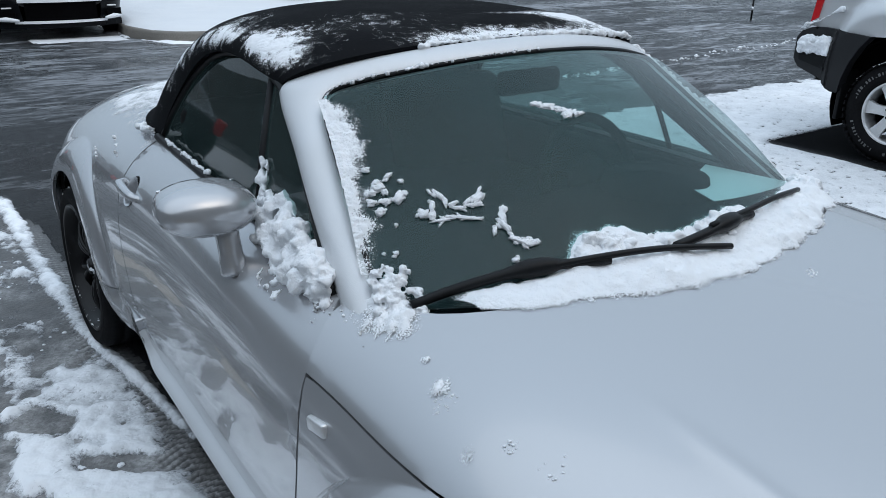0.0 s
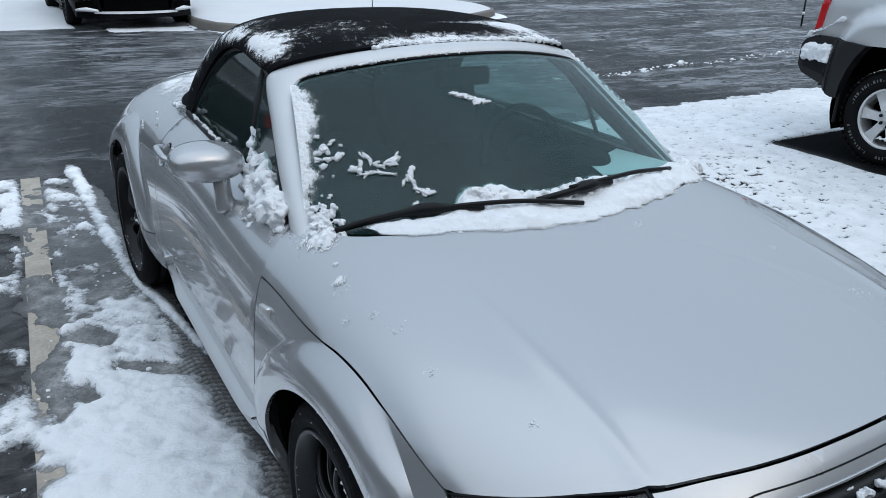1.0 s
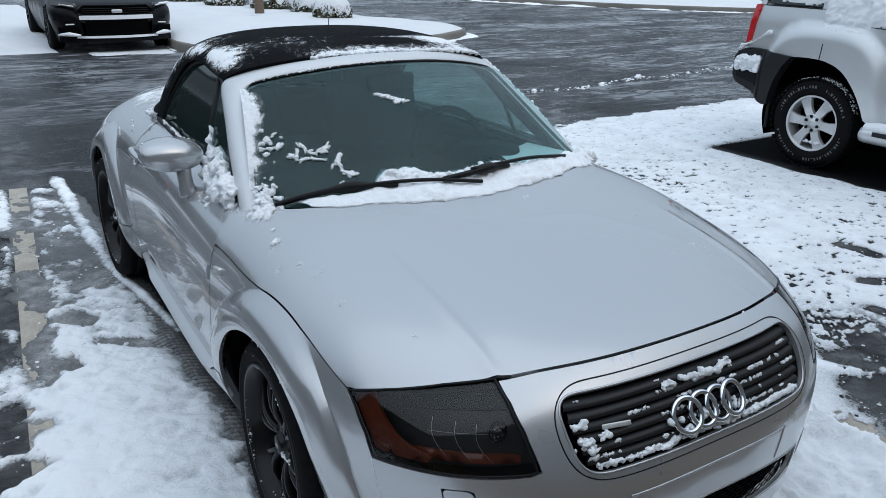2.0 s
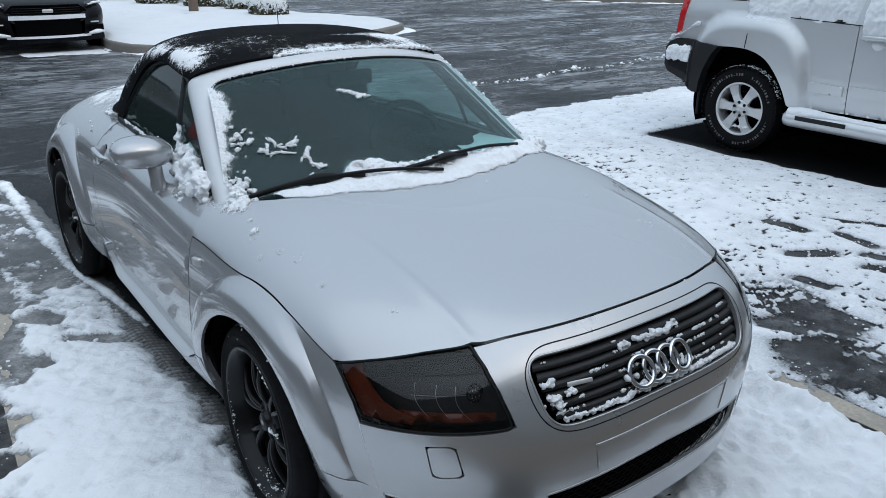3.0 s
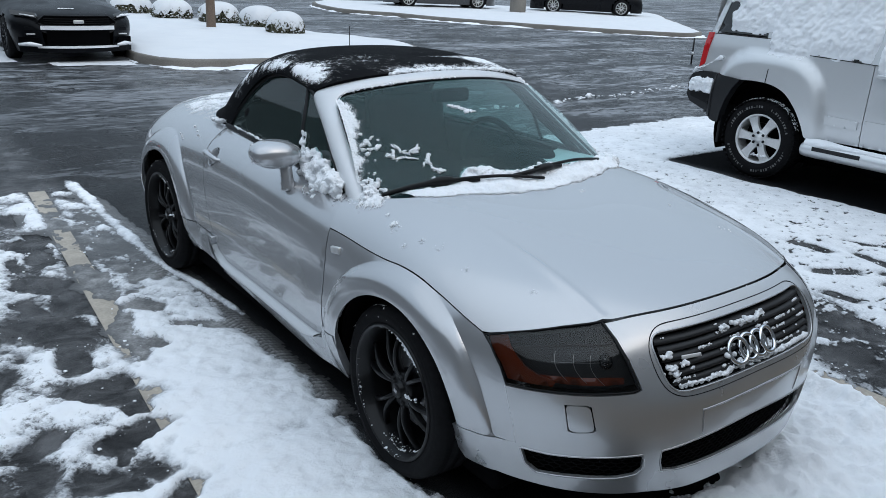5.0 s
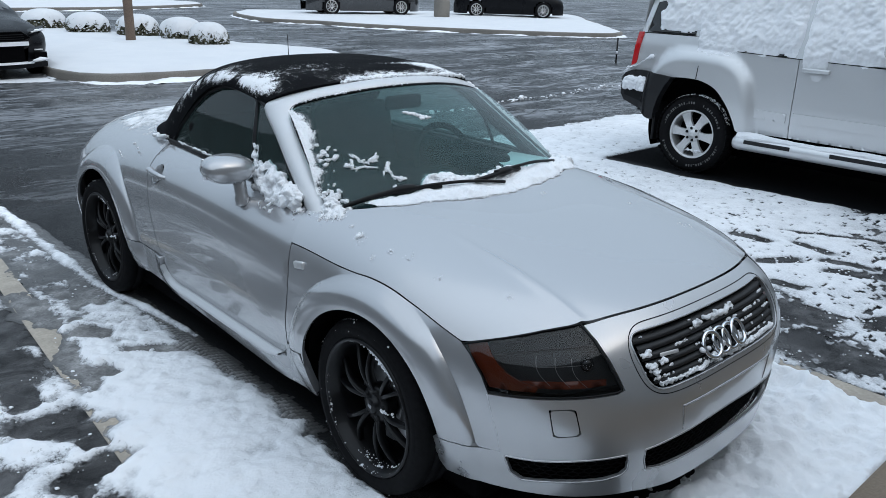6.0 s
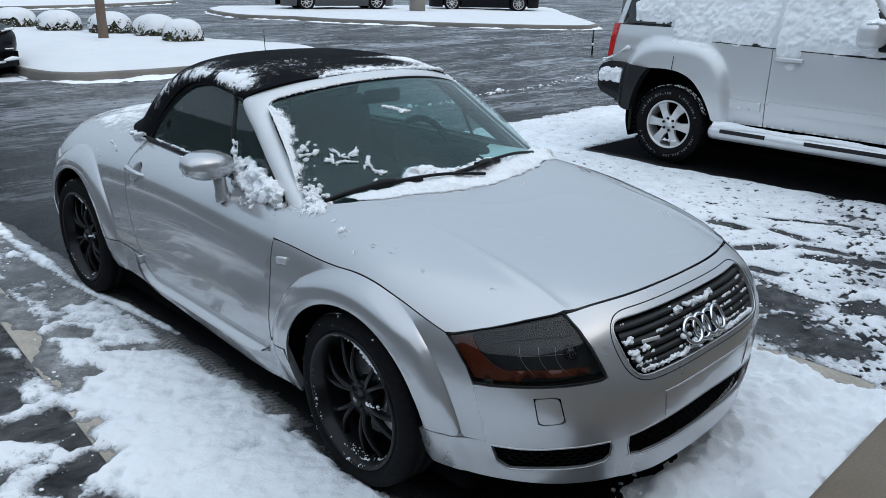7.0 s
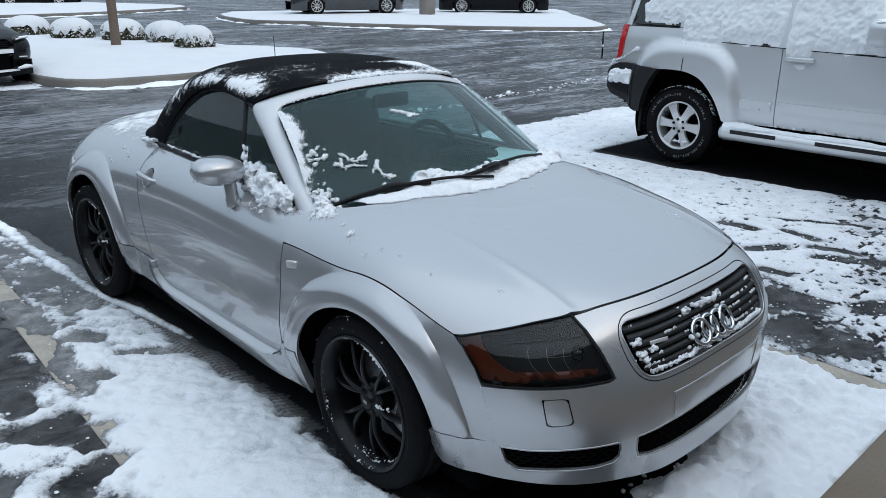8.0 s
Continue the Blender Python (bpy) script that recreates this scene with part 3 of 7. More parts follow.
# bare patches where feet and tyres went: x, y, half length, half width, turn
BARE = [(3.09, 0.56, 0.15, 0.060, -91), (3.20, 0.16, 0.16, 0.055, -102), (2.75, 0.19, 0.15, 0.060, -42), (3.03, -0.13, 0.17, 0.050, -73), (2.89, -0.26, 0.19, 0.060, -64), (2.34, -0.04, 0.11, 0.050, -82), (1.98, -0.33, 0.17, 0.140, -82), (1.65, -0.45, 0.09, 0.090, -78), (1.60, -0.73, 0.15, 0.120, -111), (2.20, -0.69, 0.14, 0.090, -37), (3.59, 0.21, 0.30, 0.035, -61), (1.25, -0.55, 0.05, 0.050, -90), (1.24, -0.84, 0.16, 0.060, -91), (3.01, -0.49, 0.06, 0.060, -105)]


def strip_bare(x, y, f):
    """The bare strip along the parking line near the kerb."""
    gap = np.exp(-((y + 0.62 + 0.06 * f) / 0.05) ** 2) * 0.9
    return np.exp(-((x - 1.235 + 0.03 * f) / 0.078) ** 4) * soft_step(-0.40, -0.50, y) * soft_step(-1.10, -1.0, y) * (1 - gap) * soft_step(0.36, 0.48, fbm(x * 3, y * 5, 3, 49))


def right_cover(x, y):
    n = fbm(x * 1.3, y * 2.2, 5, 31) - 0.5
    f = fbm(x * 7, y * 11, 5, 37) - 0.5
    grain = fbm(x * 19 + 3, y * 34, 3, 39)
    # flecks gather in bands that the wheels drew
    band = np.exp(-((y - 0.42 * x + 0.62) / 0.16) ** 2) + np.exp(-((y - 0.42 * x + 1.75) / 0.42) ** 2) * 1.3 + 1.2 * np.exp(-((y - 2.75 + 0.1 * x) / 0.50) ** 2) * soft_step(4.4, 3.1, x)
    c = 0.88 + 0.30 * n + 0.25 * f - 2.2 * soft_step(0.0, 0.025, grain - 0.73 + 0.115 * np.clip(band + 0.8 * n, 0, 1.2))
    c = c - 0.45 * soft_step(0.35, 0.55, fbm(x * 5, y * 6, 4, 45)) * np.exp(-((y - 0.42 * x + 1.75) / 0.34) ** 2)
    for px, py, a, b, turn in BARE:
        q, s = math.cos(radians(turn)), math.sin(radians(turn))
        u, v = (x - px) * q + (y - py) * s + 0.10 * f, -(x - px) * s + (y - py) * q + 0.09 * f
        c = c - 1.75 * np.exp(-((u / a) ** 4 + (v / b) ** 4))
    # trampled wet place before the wing, crumbs left in it
    u, v = (x - 1.78) * 0.62 + (y + 0.36) * 0.78, -(x - 1.78) * 0.78 + (y + 0.36) * 0.62
    bare = np.exp(-((u + 0.12 * f) / 0.58) ** 4 - ((v + 0.10 * f) / 0.24) ** 4)
    crumb = soft_step(0.50, 0.56, fbm(x * 24, y * 34, 3, 47)) * np.maximum(soft_step(0.12, -0.10, v - 0.1), soft_step(0.0, 0.25, u + 0.25 * f))
    blob = np.exp(-(((x - 1.63) + (y + 0.28) * 0.5) / 0.05) ** 2 - ((y + 0.28) / 0.11) ** 2)
    c = c - 1.7 * bare + 1.3 * bare * crumb + 1.6 * blob
    c = c - 2.0 * strip_bare(x, y, f)
    c = c - 3 * soft_step(4.42, 4.62, x + 0.25 * n + 0.05 * (y - 1)) * soft_step(2.95, 2.7, y)
    c = c - 3 * soft_step(4.05, 4.25, y + 0.3 * n + 0.3 * f - 0.22 * soft_step(3.3, 4.2, x)) - 3 * soft_step(1.12, 0.98, x + 0.12 * n - 0.1 * soft_step(-0.2, -0.6, y))
    return c


snow_sheet("snow_patch", 0.9, 9.5, -1.21, 4.5, 0.0165, right_cover, 0.022, "thin pocked snow between two parked cars", DIRTY, 6, 0.4)


def front_cover(x, y):
    n = fbm(x * 3, y * 4, 5, 51) - 0.5
    f = fbm(x * 13, y * 13, 5, 53) - 0.5
    front = -0.69 + 0.25 * np.clip(x / 0.9, 0, 1.3) ** 2.5 + 0.06 * n
    c = 3.2 * (front - y) / 0.4 + 1.1 * n + 0.9 * f
    c = np.minimum(c, 0.75 + n)
    c = c - 3 * soft_step(-0.2, -0.65, x + 0.2 * n)
    c = c - 1.6 * soft_step(1.15, 1.45, x + 0.25 * n)
    beside = np.minimum((-0.36 - 0.95 * (x + 0.85) - y) / 0.10 + 0.8 * n + 0.6 * f, 0.75 + n) - 3 * soft_step(-0.85, -0.7, x)
    c = np.maximum(c, beside)
    c = c - 2.2 * strip_bare(x, y, f)
    return c - 2.5 * soft_step(-1.19, -1.26, y + 0.10 * n + 0.06 * f)


snow_sheet("snow_bank", -1.1, 1.9, -1.30, -0.2, 0.012, front_cover, 0.12, "crumbly ploughed snow before the bumper", SNOW, 8)


def far_cover(x, y):
    n = fbm(x * 1.2, y * 1.6, 5, 61) - 0.5
    return 0.5 + 0.6 * n - 3 * soft_step(12.7, 12.2, y + 0.25 * n) - 3 * soft_step(0.2, 0.45, x - 0.07 * (y - 12)) - 1.5 * np.exp(-((x + 3.2) / 0.25) ** 2)


snow_sheet("snow_patch", -9, 1.2, 11.8, 24, 0.09, far_cover, 0.04, "undisturbed snow in an empty parking bay", SETTLED, 9)


def strip_cover(x, y):
    n = fbm(x * 3, y * 3, 4, 71) - 0.5
    return 0.5 - ((y - 12.0 + 0.12 * (x - 1.2)) / 0.28) ** 2 + n - 3 * soft_step(0.85, 0.65, x) - 3 * soft_step(1.95, 2.1, x)


snow_sheet("snow_patch", 0.4, 2.4, 11.4, 12.7, 0.04, strip_cover, 0.03, "strip of snow before a parked black car", SETTLED, 10)


def island(name, outline, label):
    """A kerbed bed under snow: a concrete kerb ring, and the snow that covers it."""
    bed = thing(name, label, "traffic island", kind="structure")
    o = spline(outline, 8, True)
    mid = o.mean(0)
    ring = []
    for z, k in ((-0.05, 0), (0.10, 0.02), (0.13, 0.035), (0.145, 0.06), (0.145, 0.16), (0.02, 0.17)):
        d = mid - o
        ring.append(np.column_stack([o + d / np.linalg.norm(d, axis=1, keepdims=True) * k, np.full(len(o), z)]))
    make("kerb", *quads(np.array(ring), False, True), CONCRETE, bed)
    rows = []
    for s in np.linspace(0, 1, 22):
        q = mid + (o - mid) * (1 - s) ** 0.8
        d = (mid - o) / np.linalg.norm(mid - o, axis=1, keepdims=True) * 0.055
        h = 0.125 + 0.085 * np.clip(s / 0.08, 0, 1) ** 0.5 + 0.05 * s
        z = h + (fbm(q[:, 0] * 1.5, q[:, 1] * 1.5, 4, 5) - 0.5) * 0.07
        rows.append(np.column_stack([q + d, z]))
    make("snow_cover", *quads(np.array(rows), False, True), SETTLED, bed, "smooth fresh snow lying to the kerb")
    dense = spline(o, 6, True)
    out = (dense - mid) / np.linalg.norm(dense - mid, axis=1, keepdims=True)
    rows = []
    for k in np.linspace(-0.01, 0.24, 10):
        q = dense + out * k
        c = 0.35 - k * 3.6 + 2.0 * (fbm(q[:, 0] * 2.2, q[:, 1] * 2.2, 4, 15) - 0.5)
        rows.append(np.column_stack([q, 0.001 + 0.06 * np.clip(c, -0.3, 1)]))
    make("snow_skirt", *quads(np.array(rows)[::-1], False, True), SNOW, bed, "crumbled snow along the kerb's foot")
    return bed


island("traffic_island", [(2.2, 13.4), (2.08, 11.9), (2.6, 10.95), (3.9, 10.75), (5.6, 10.9), (7.2, 11.4), (8.1, 12.4), (7.6, 14.2), (6.95, 15.6), (6.0, 18.6), (4.9, 22.5), (3.4, 24), (2.3, 22), (2.2, 17)], "kerbed planting bed under smooth snow with round shrubs")
island("traffic_island", [(13.6, 25.2), (14.6, 22.6), (15.2, 20.3), (17.2, 16.9), (19.4, 14.3), (20.9, 14.2), (22.6, 15.8), (26.5, 19.8), (29.5, 23.2), (27, 26), (24, 27.5), (20, 29.0), (15.5, 30)], "kerbed island under snow beyond the lane")
island("traffic_island", [(4, 35), (9, 33.6), (14, 35), (18, 38.5), (14, 46), (4, 46)], "far kerbed verge under snow")


def shrub(seed, r, h):
    """A clipped round evergreen: leaves round the foot, a cap of snow."""
    rnd = random.Random(seed)
    bush = thing("shrub", "clipped round evergreen shrub capped with thick snow", "shrub", group="island shrubs")
    vs, fs = [], []
    for _ in range(2200):
        a, b = rnd.random() * 2 * math.pi, rnd.random()
        z = h * (0.02 + 0.75 * b)
        k = r * (0.93 + 0.12 * rnd.random()) * math.sqrt(max(0.05, 1 - ((z / h - 0.35) / 0.75) ** 2))
        c = Vector((k * math.cos(a), k * math.sin(a), z))
        turn = Euler((rnd.random() * 3, rnd.random() * 3, rnd.random() * 6)).to_matrix()
        s = 0.02 + 0.025 * rnd.random()
        i = len(vs)
        vs += [c + turn @ Vector(q) * s for q in ((-1, 0, 0), (0, -0.5, 0.2), (1.2, 0, 0), (0, 0.5, 0.2))]
        fs.append((i, i + 1, i + 2, i + 3))
    make("foliage", vs, fs, LEAF, bush, smooth=False)
    a = np.linspace(0, 2 * math.pi, 40, endpoint=False)
    core, cap = [], []
    for s in np.linspace(0, 1, 9):
        core.append(np.column_stack([0.86 * r * math.cos(s * 1.5) * np.cos(a), 0.86 * r * math.cos(s * 1.5) * np.sin(a), np.full(40, h * 0.85 * math.sin(s * 1.5))]))
    make("core", *quads(core, False, True), DARK, bush)
    for s in np.linspace(0, 1, 12):
        t = s * math.pi / 2
        wob = 1 + 0.09 * (fbm(np.cos(a) * 3 + seed, np.sin(a) * 3 + s * 2, 3, seed) - 0.5) * 2
        low = 0.42 * h + 0.42 * h * (fbm(np.cos(a) * 7 + seed, np.sin(a) * 7, 4, seed + 3) - 0.5) * (1 - s) * 2
        k = r * 1.05 * math.cos(t) ** 0.75 * wob
        cap.append(np.column_stack([k * np.cos(a), k * np.sin(a), low + (h * 1.12 - low) * math.sin(t)]))
    make("snow_cap", *quads(cap, False, True), SETTLED, bush)
    flecks = []
    for _ in range(150):
        q, z = rnd.random() * 2 * math.pi, h * (0.05 + 0.5 * rnd.random() ** 0.7)
        k = r * 1.02 * math.sqrt(max(0.05, 1 - ((z / h - 0.35) / 0.75) ** 2))
        flecks.append(((k * math.cos(q), k * math.sin(q), z), 0.012 + 0.02 * rnd.random(), 0.6))
    make("snow_flecks", *lumps(flecks, seed, 1), SETTLED, bush)["kind"] = "stuff"
    return bush


for i, (x, y, r) in enumerate(((4.75, 20.7, 0.62), (5.2, 18.9, 0.6), (5.95, 17.75, 0.58), (6.35, 16.25, 0.55), (6.05, 14.35, 0.5))):
    shrub(i + 1, r * 0.80, 0.47).matrix_basis = pose(x, y, 0.17, 0, 0, 40 * i)

post = thing("lamp_post", "slim brown painted post standing in the snow", "post", pose(5.0, 15.9, 0.12))
make("pole", *tube([(0, 0, 0), (0, 0, 0.05), (0, 0, 0.3), (0, 0, 6)], [0.115, 0.11, 0.10, 0.085], 20), POST, post)
base = thing("bollard", "round concrete footing with a brown pole on a snowy island", "post", pose(19.8, 21.9, 0.12))
make("footing", *lathe([(0, 0.78), (0.29, 0.78), (0.31, 0.75), (0.31, -0.1)], 28, "z"), CONCRETE, base)
make("pole", *tube([(0, 0, 0.7), (0, 0, 6)], 0.09, 14), POST, base)
stake = thing("marker_stake", "thin dark marker stake with a pale band by the lane", "stake", pose(13.05, 8.85, 0))
make("rod", *tube([(0, 0, 0), (0.0, 0, 0.55)], 0.018, 8), TRIM, stake)
make("band", *tube([(0, 0, 0.2), (0, 0, 0.26)], 0.021, 8), SNOW, stake)
def curve(pts):
    """A smooth, monotone curve through (x, y) pairs."""
    x, y = np.array(pts, float).T
    h, d = np.diff(x), np.diff(y) / np.diff(x)
    m = np.empty_like(x)
    m[0], m[-1] = d[0], d[-1]
    w1, w2 = 2 * h[1:] + h[:-1], h[1:] + 2 * h[:-1]
    ok = d[1:] * d[:-1] > 0
    m[1:-1] = np.where(ok, (w1 + w2) / (w1 / np.where(ok, d[:-1], 1) + w2 / np.where(ok, d[1:], 1)), 0)

    def at(q):
        q = np.clip(q, x[0], x[-1])
        i = np.clip(np.searchsorted(x, q) - 1, 0, len(h) - 1)
        t = (q - x[i]) / h[i]
        return (y[i] * (1 + 2 * t) * (1 - t) ** 2 + h[i] * m[i] * t * (1 - t) ** 2
                + y[i + 1] * t * t * (3 - 2 * t) + h[i] * m[i + 1] * t * t * (t - 1))
    return at


# the roadster's form: plan, long profile and the fullness of its cross-section
ZM, HALF, CHIN = 0.50, 0.838, 0.02
ROOFLINE = curve([(-0.875, 0.50), (-0.868, 0.55), (-0.845, 0.60), (-0.815, 0.652), (-0.765, 0.722), (-0.70, 0.776), (-0.6, 0.813),
                  (-0.41, 0.852), (-0.2, 0.886), (0.1, 0.925), (0.3, 0.945), (0.5, 0.96), (1.0, 0.975), (1.8, 0.985), (2.3, 0.975),
                  (2.6, 0.957), (2.8, 0.93), (2.95, 0.886), (3.08, 0.80), (3.15, 0.65), (3.17, 0.5)])
FULL = curve([(-0.875, 2.6), (-0.6, 2.85), (-0.45, 3.3), (-0.2, 3.7), (0.1, 4.1), (0.4, 3.9), (0.5, 4.0), (1.0, 4.0), (1.8, 3.6), (2.4, 3.1), (3.17, 2.8)])


def plan(y):
    t = np.clip(np.where(y < 0.25, (0.25 - y) / 1.125, (y - 2.2) / 0.97), 0, 1)
    n = np.where(y < 0.25, 3.1, 3.4)
    taper = 1 - 0.048 * soft_step(0.45, 1.75, y)
    return HALF * taper * (1 - t ** n) ** (1 / n)


def half(y, z):
    """Half the body's width at y and z."""
    y, z = np.broadcast_arrays(np.asarray(y, float), np.asarray(z, float))
    n, h = FULL(y), np.maximum(ROOFLINE(y) - ZM, 1e-4)
    up = np.clip((z - ZM) / h, 0, 1)
    top = plan(y) * (1 - up ** n) ** (1 / n)
    tuck = np.clip((ZM - z) / 0.3, 0, 2) ** 1.6
    k, chin = 1 - 0.075 * tuck, 1 - CHIN * tuck
    mid = np.clip(y, 0.25, 2.2)
    low = k * plan(mid + (y - mid) / np.where(y < 0.25, chin, k))
    return np.where(z >= ZM, top, low)


def flare(y, z):
    """How far the wheel arches stand out."""
    out = np.zeros(np.broadcast(y, z).shape)
    for yc, zc, wide, round_off in ((0.0, 0.33, 0.07, 0.42), (2.35, 0.35, 0.085, 0.75)):
        r = np.hypot(y - yc, z - zc)
        # the crease round the arch dies out where it runs under the bonnet's edge
        round_off = round_off + 1.3 * soft_step(0.66, 0.735, np.asarray(z, float)) * (yc < 1)
        out = np.maximum(out, np.where(r > 0.385, 0.033 * np.clip(1 - ((r - 0.385) / wide) ** 2, 0, 1) ** round_off,
                                       0.033 - 3.0 * (r - 0.385) ** 2))
    return np.clip(out, 0, 1) * soft_step(0.14, 0.38, np.asarray(z, float))


def side(uv, s=-1):
    """(y, z) onto the flank."""
    y, z = np.array(uv, float).T
    return np.stack([s * (half(y, z) + flare(y, z)), y, z], 1)


def top(uv):
    """(x, y) onto the upper side."""
    x, y = np.array(uv, float).T
    n, w = FULL(y), np.maximum(plan(y), 1e-4)
    return np.stack([x, y, ZM + (ROOFLINE(y) - ZM) * (1 - np.clip(abs(x) / w, 0, 1) ** n) ** (1 / n)], 1)


def nose(uv):
    """(degrees from straight ahead, z) onto the nose, seen from an upright axis behind it."""
    a, z = np.radians(np.array(uv, float)[:, 0]), np.array(uv, float)[:, 1]
    lo, hi = np.zeros_like(a), np.full_like(a, 1.3)
    for _ in range(40):
        r = (lo + hi) / 2
        inside = r * abs(np.sin(a)) < half(-0.1 - r * np.cos(a), z)
        lo, hi = np.where(inside, r, lo), np.where(inside, hi, r)
    y = -0.1 - lo * np.cos(a)
    return np.stack([lo * np.sin(a) + np.sign(a) * flare(y, z), y, z], 1)


def over(uv):
    """(degrees round from the crown, y) onto the whole body; past 90 it goes down the flank."""
    u, y = np.array(uv, float).T
    a = np.radians(np.clip(90 - abs(u), 0, 90))
    n, w, h = FULL(y), plan(y), np.maximum(ROOFLINE(y) - ZM, 1e-4)
    k = (np.cos(a) ** n + np.sin(a) ** n) ** (-1 / n)
    z = np.where(abs(u) > 90, ZM - (abs(u) - 90) * 0.006, ZM + h * k * np.sin(a))
    x = np.where(abs(u) > 90, half(y, z), w * k * np.cos(a))
    return np.stack([np.sign(u) * (x + flare(y, z)), y, z], 1)


def round_at(y, z):
    """The (degrees, y) of the flank's point at y and z."""
    if z < ZM:
        return 90 + (ZM - z) / 0.006, y
    w, h = float(plan(y)), float(ROOFLINE(y)) - ZM
    return math.degrees(math.atan2(float(half(y, z)) / w, (z - ZM) / h)), y


def round_top(x, y):
    """The (degrees, y) of the upper side's point at x and y."""
    z = float(top([(x, y)])[0, 2])
    return math.copysign(math.degrees(math.atan2(abs(x) / float(plan(y)), (z - ZM) / (float(ROOFLINE(y)) - ZM))), x), y


def tail(uv):
    """As nose(), for the rear end."""
    a, z = np.radians(np.array(uv, float)[:, 0]), np.array(uv, float)[:, 1]
    lo, hi = np.zeros_like(a), np.full_like(a, 1.2)
    for _ in range(40):
        r = (lo + hi) / 2
        inside = r * abs(np.sin(a)) < half(2.4 + r * np.cos(a), z)
        lo, hi = np.where(inside, r, lo), np.where(inside, hi, r)
    return np.stack([lo * np.sin(a), 2.4 + lo * np.cos(a), z], 1)


# ---- the roadster, nose towards -y, its front axle over the origin
car = thing("roadster", "silver two-seat roadster with a closed black soft top, snow on it", "car")


def pair(name, piece, mat, label="", parent=None):
    a = make(name, *piece, mat, parent or car, label)
    b = make(name, *mirrored(piece), mat, parent or car, label)
    return a, b


def arc(yc, zc, r, a0, a1, n=40):
    t = np.radians(np.linspace(a0, a1, n))
    return [(yc + r * math.cos(q), zc + r * math.sin(q)) for q in t]


GAP = 0.0025
NOSE = (0.0125, 1)
HOOD_EDGE = [(0.47, 0.789), (0.354, 0.786), (0.25, 0.782), (0.17, 0.780), (0.09, 0.780), (0.03, 0.782), (-0.02, 0.780), (-0.065, 0.775), (-0.11, 0.767), (-0.16, 0.755), (-0.21, 0.743), (-0.26, 0.729), (-0.31, 0.714), (-0.35, 0.702), (-0.382, 0.692)]
edge = spline(HOOD_EDGE, 4)

# bonnet: its flanks, its leading edge and the scuttle
ROUND = (0.0125, 1)
flank = [round_at(y, z) for y, z in edge]
lead = [round_at(q[1], q[2]) for q in nose(spline([(68.9, 0.692), (62.2, 0.716), (52.7, 0.742), (43.8, 0.757), (35.6, 0.768), (26, 0.773), (13.7, 0.775), (1.0, 0.775)], 6))]
lead = lead + [(0, lead[-1][1])]
rear = [round_at(0.485, 0.84), round_at(0.505, 0.872)] + [round_top(x, y) for x, y in spline([(0.70, 0.505), (0.665, 0.42), (0.58, 0.30), (0.43, 0.215), (0.24, 0.16), (0.01, 0.14)], 4)]
rear = rear + [(0, rear[-1][1])]
rim = [(u - 0.12, y) for u, y in flank] + lead[1:]
outline = rim + [(-u, y) for u, y in rim[-2::-1]] + [(-u, y) for u, y in rear] + rear[-2::-1]


def bonnet_form(uv):
    """The bonnet with its two faint pressed lines."""
    p = over(uv)
    x, y = abs(p[:, 0]), p[:, 1]
    p[:, 2] += 0.006 * np.exp(-((x - 0.497) / 0.016) ** 2) * np.clip((0.0 - y) / 0.35, 0, 1)
    return p


pressed = [[round_top(s * x, y) for y in np.linspace(-0.6, 0.0, 30)] for s in (-1, 1) for x in (0.465, 0.477, 0.487, 0.497, 0.507, 0.517, 0.529)]
make("bonnet", *shell(bonnet_form, outline, 0.026, (), ROUND, rings=pressed), SILVER, car)

# front wing
lip_f = arc(0.0, 0.33, 0.345, -8, 187, 44)
wing = ([(0.464, 0.7845)] + [(y, z - GAP) for y, z in edge[1:]] + [(-0.422, 0.66), (-0.468, 0.608), (-0.494, 0.558), (-0.512, 0.49), (-0.525, 0.43), (-0.527, 0.364)]
        + [(-0.462, 0.362), (-0.408, 0.370), (-0.348, 0.364)] + lip_f[::-1][1:-1]
        + [(0.345, 0.405), (0.482, 0.395), (0.470, 0.488), (0.452, 0.60), (0.447, 0.674), (0.455, 0.74)])
RINGS_F = [arc(0.0, 0.33, r, -10, 190, 130) for r in (0.356, 0.37, 0.385, 0.40, 0.415, 0.43, 0.442, 0.45, 0.4535, 0.4552, 0.458)]
for w in pair("front_wing", shell(side, wing, 0.028, rings=RINGS_F), SILVER):
    w.data.set_sharp_from_angle(angle=radians(32))

# door
belt = [(0.47, 0.795), (0.478, 0.835), (0.50, 0.872), (0.535, 0.90), (0.8, 0.912), (1.0, 0.918), (1.335, 0.921), (1.6, 0.925), (1.80, 0.926)]
door_back = [(1.80, 0.90), (1.79, 0.80), (1.745, 0.70), (1.712, 0.60), (1.675, 0.50), (1.638, 0.42), (1.624, 0.365), (1.602, 0.328), (1.54, 0.306)]
door_low = [(1.2, 0.315), (0.85, 0.322), (0.56, 0.325), (0.505, 0.335), (0.489, 0.39)]
door_fore = [(0.476, 0.488), (0.458, 0.60), (0.453, 0.674), (0.462, 0.745)]
DISH = arc(1.685, 0.803, 0.043, 0, 345, 24)
pair("door", shell(side, belt + door_back + door_low + door_fore, 0.03, [DISH]), SILVER)

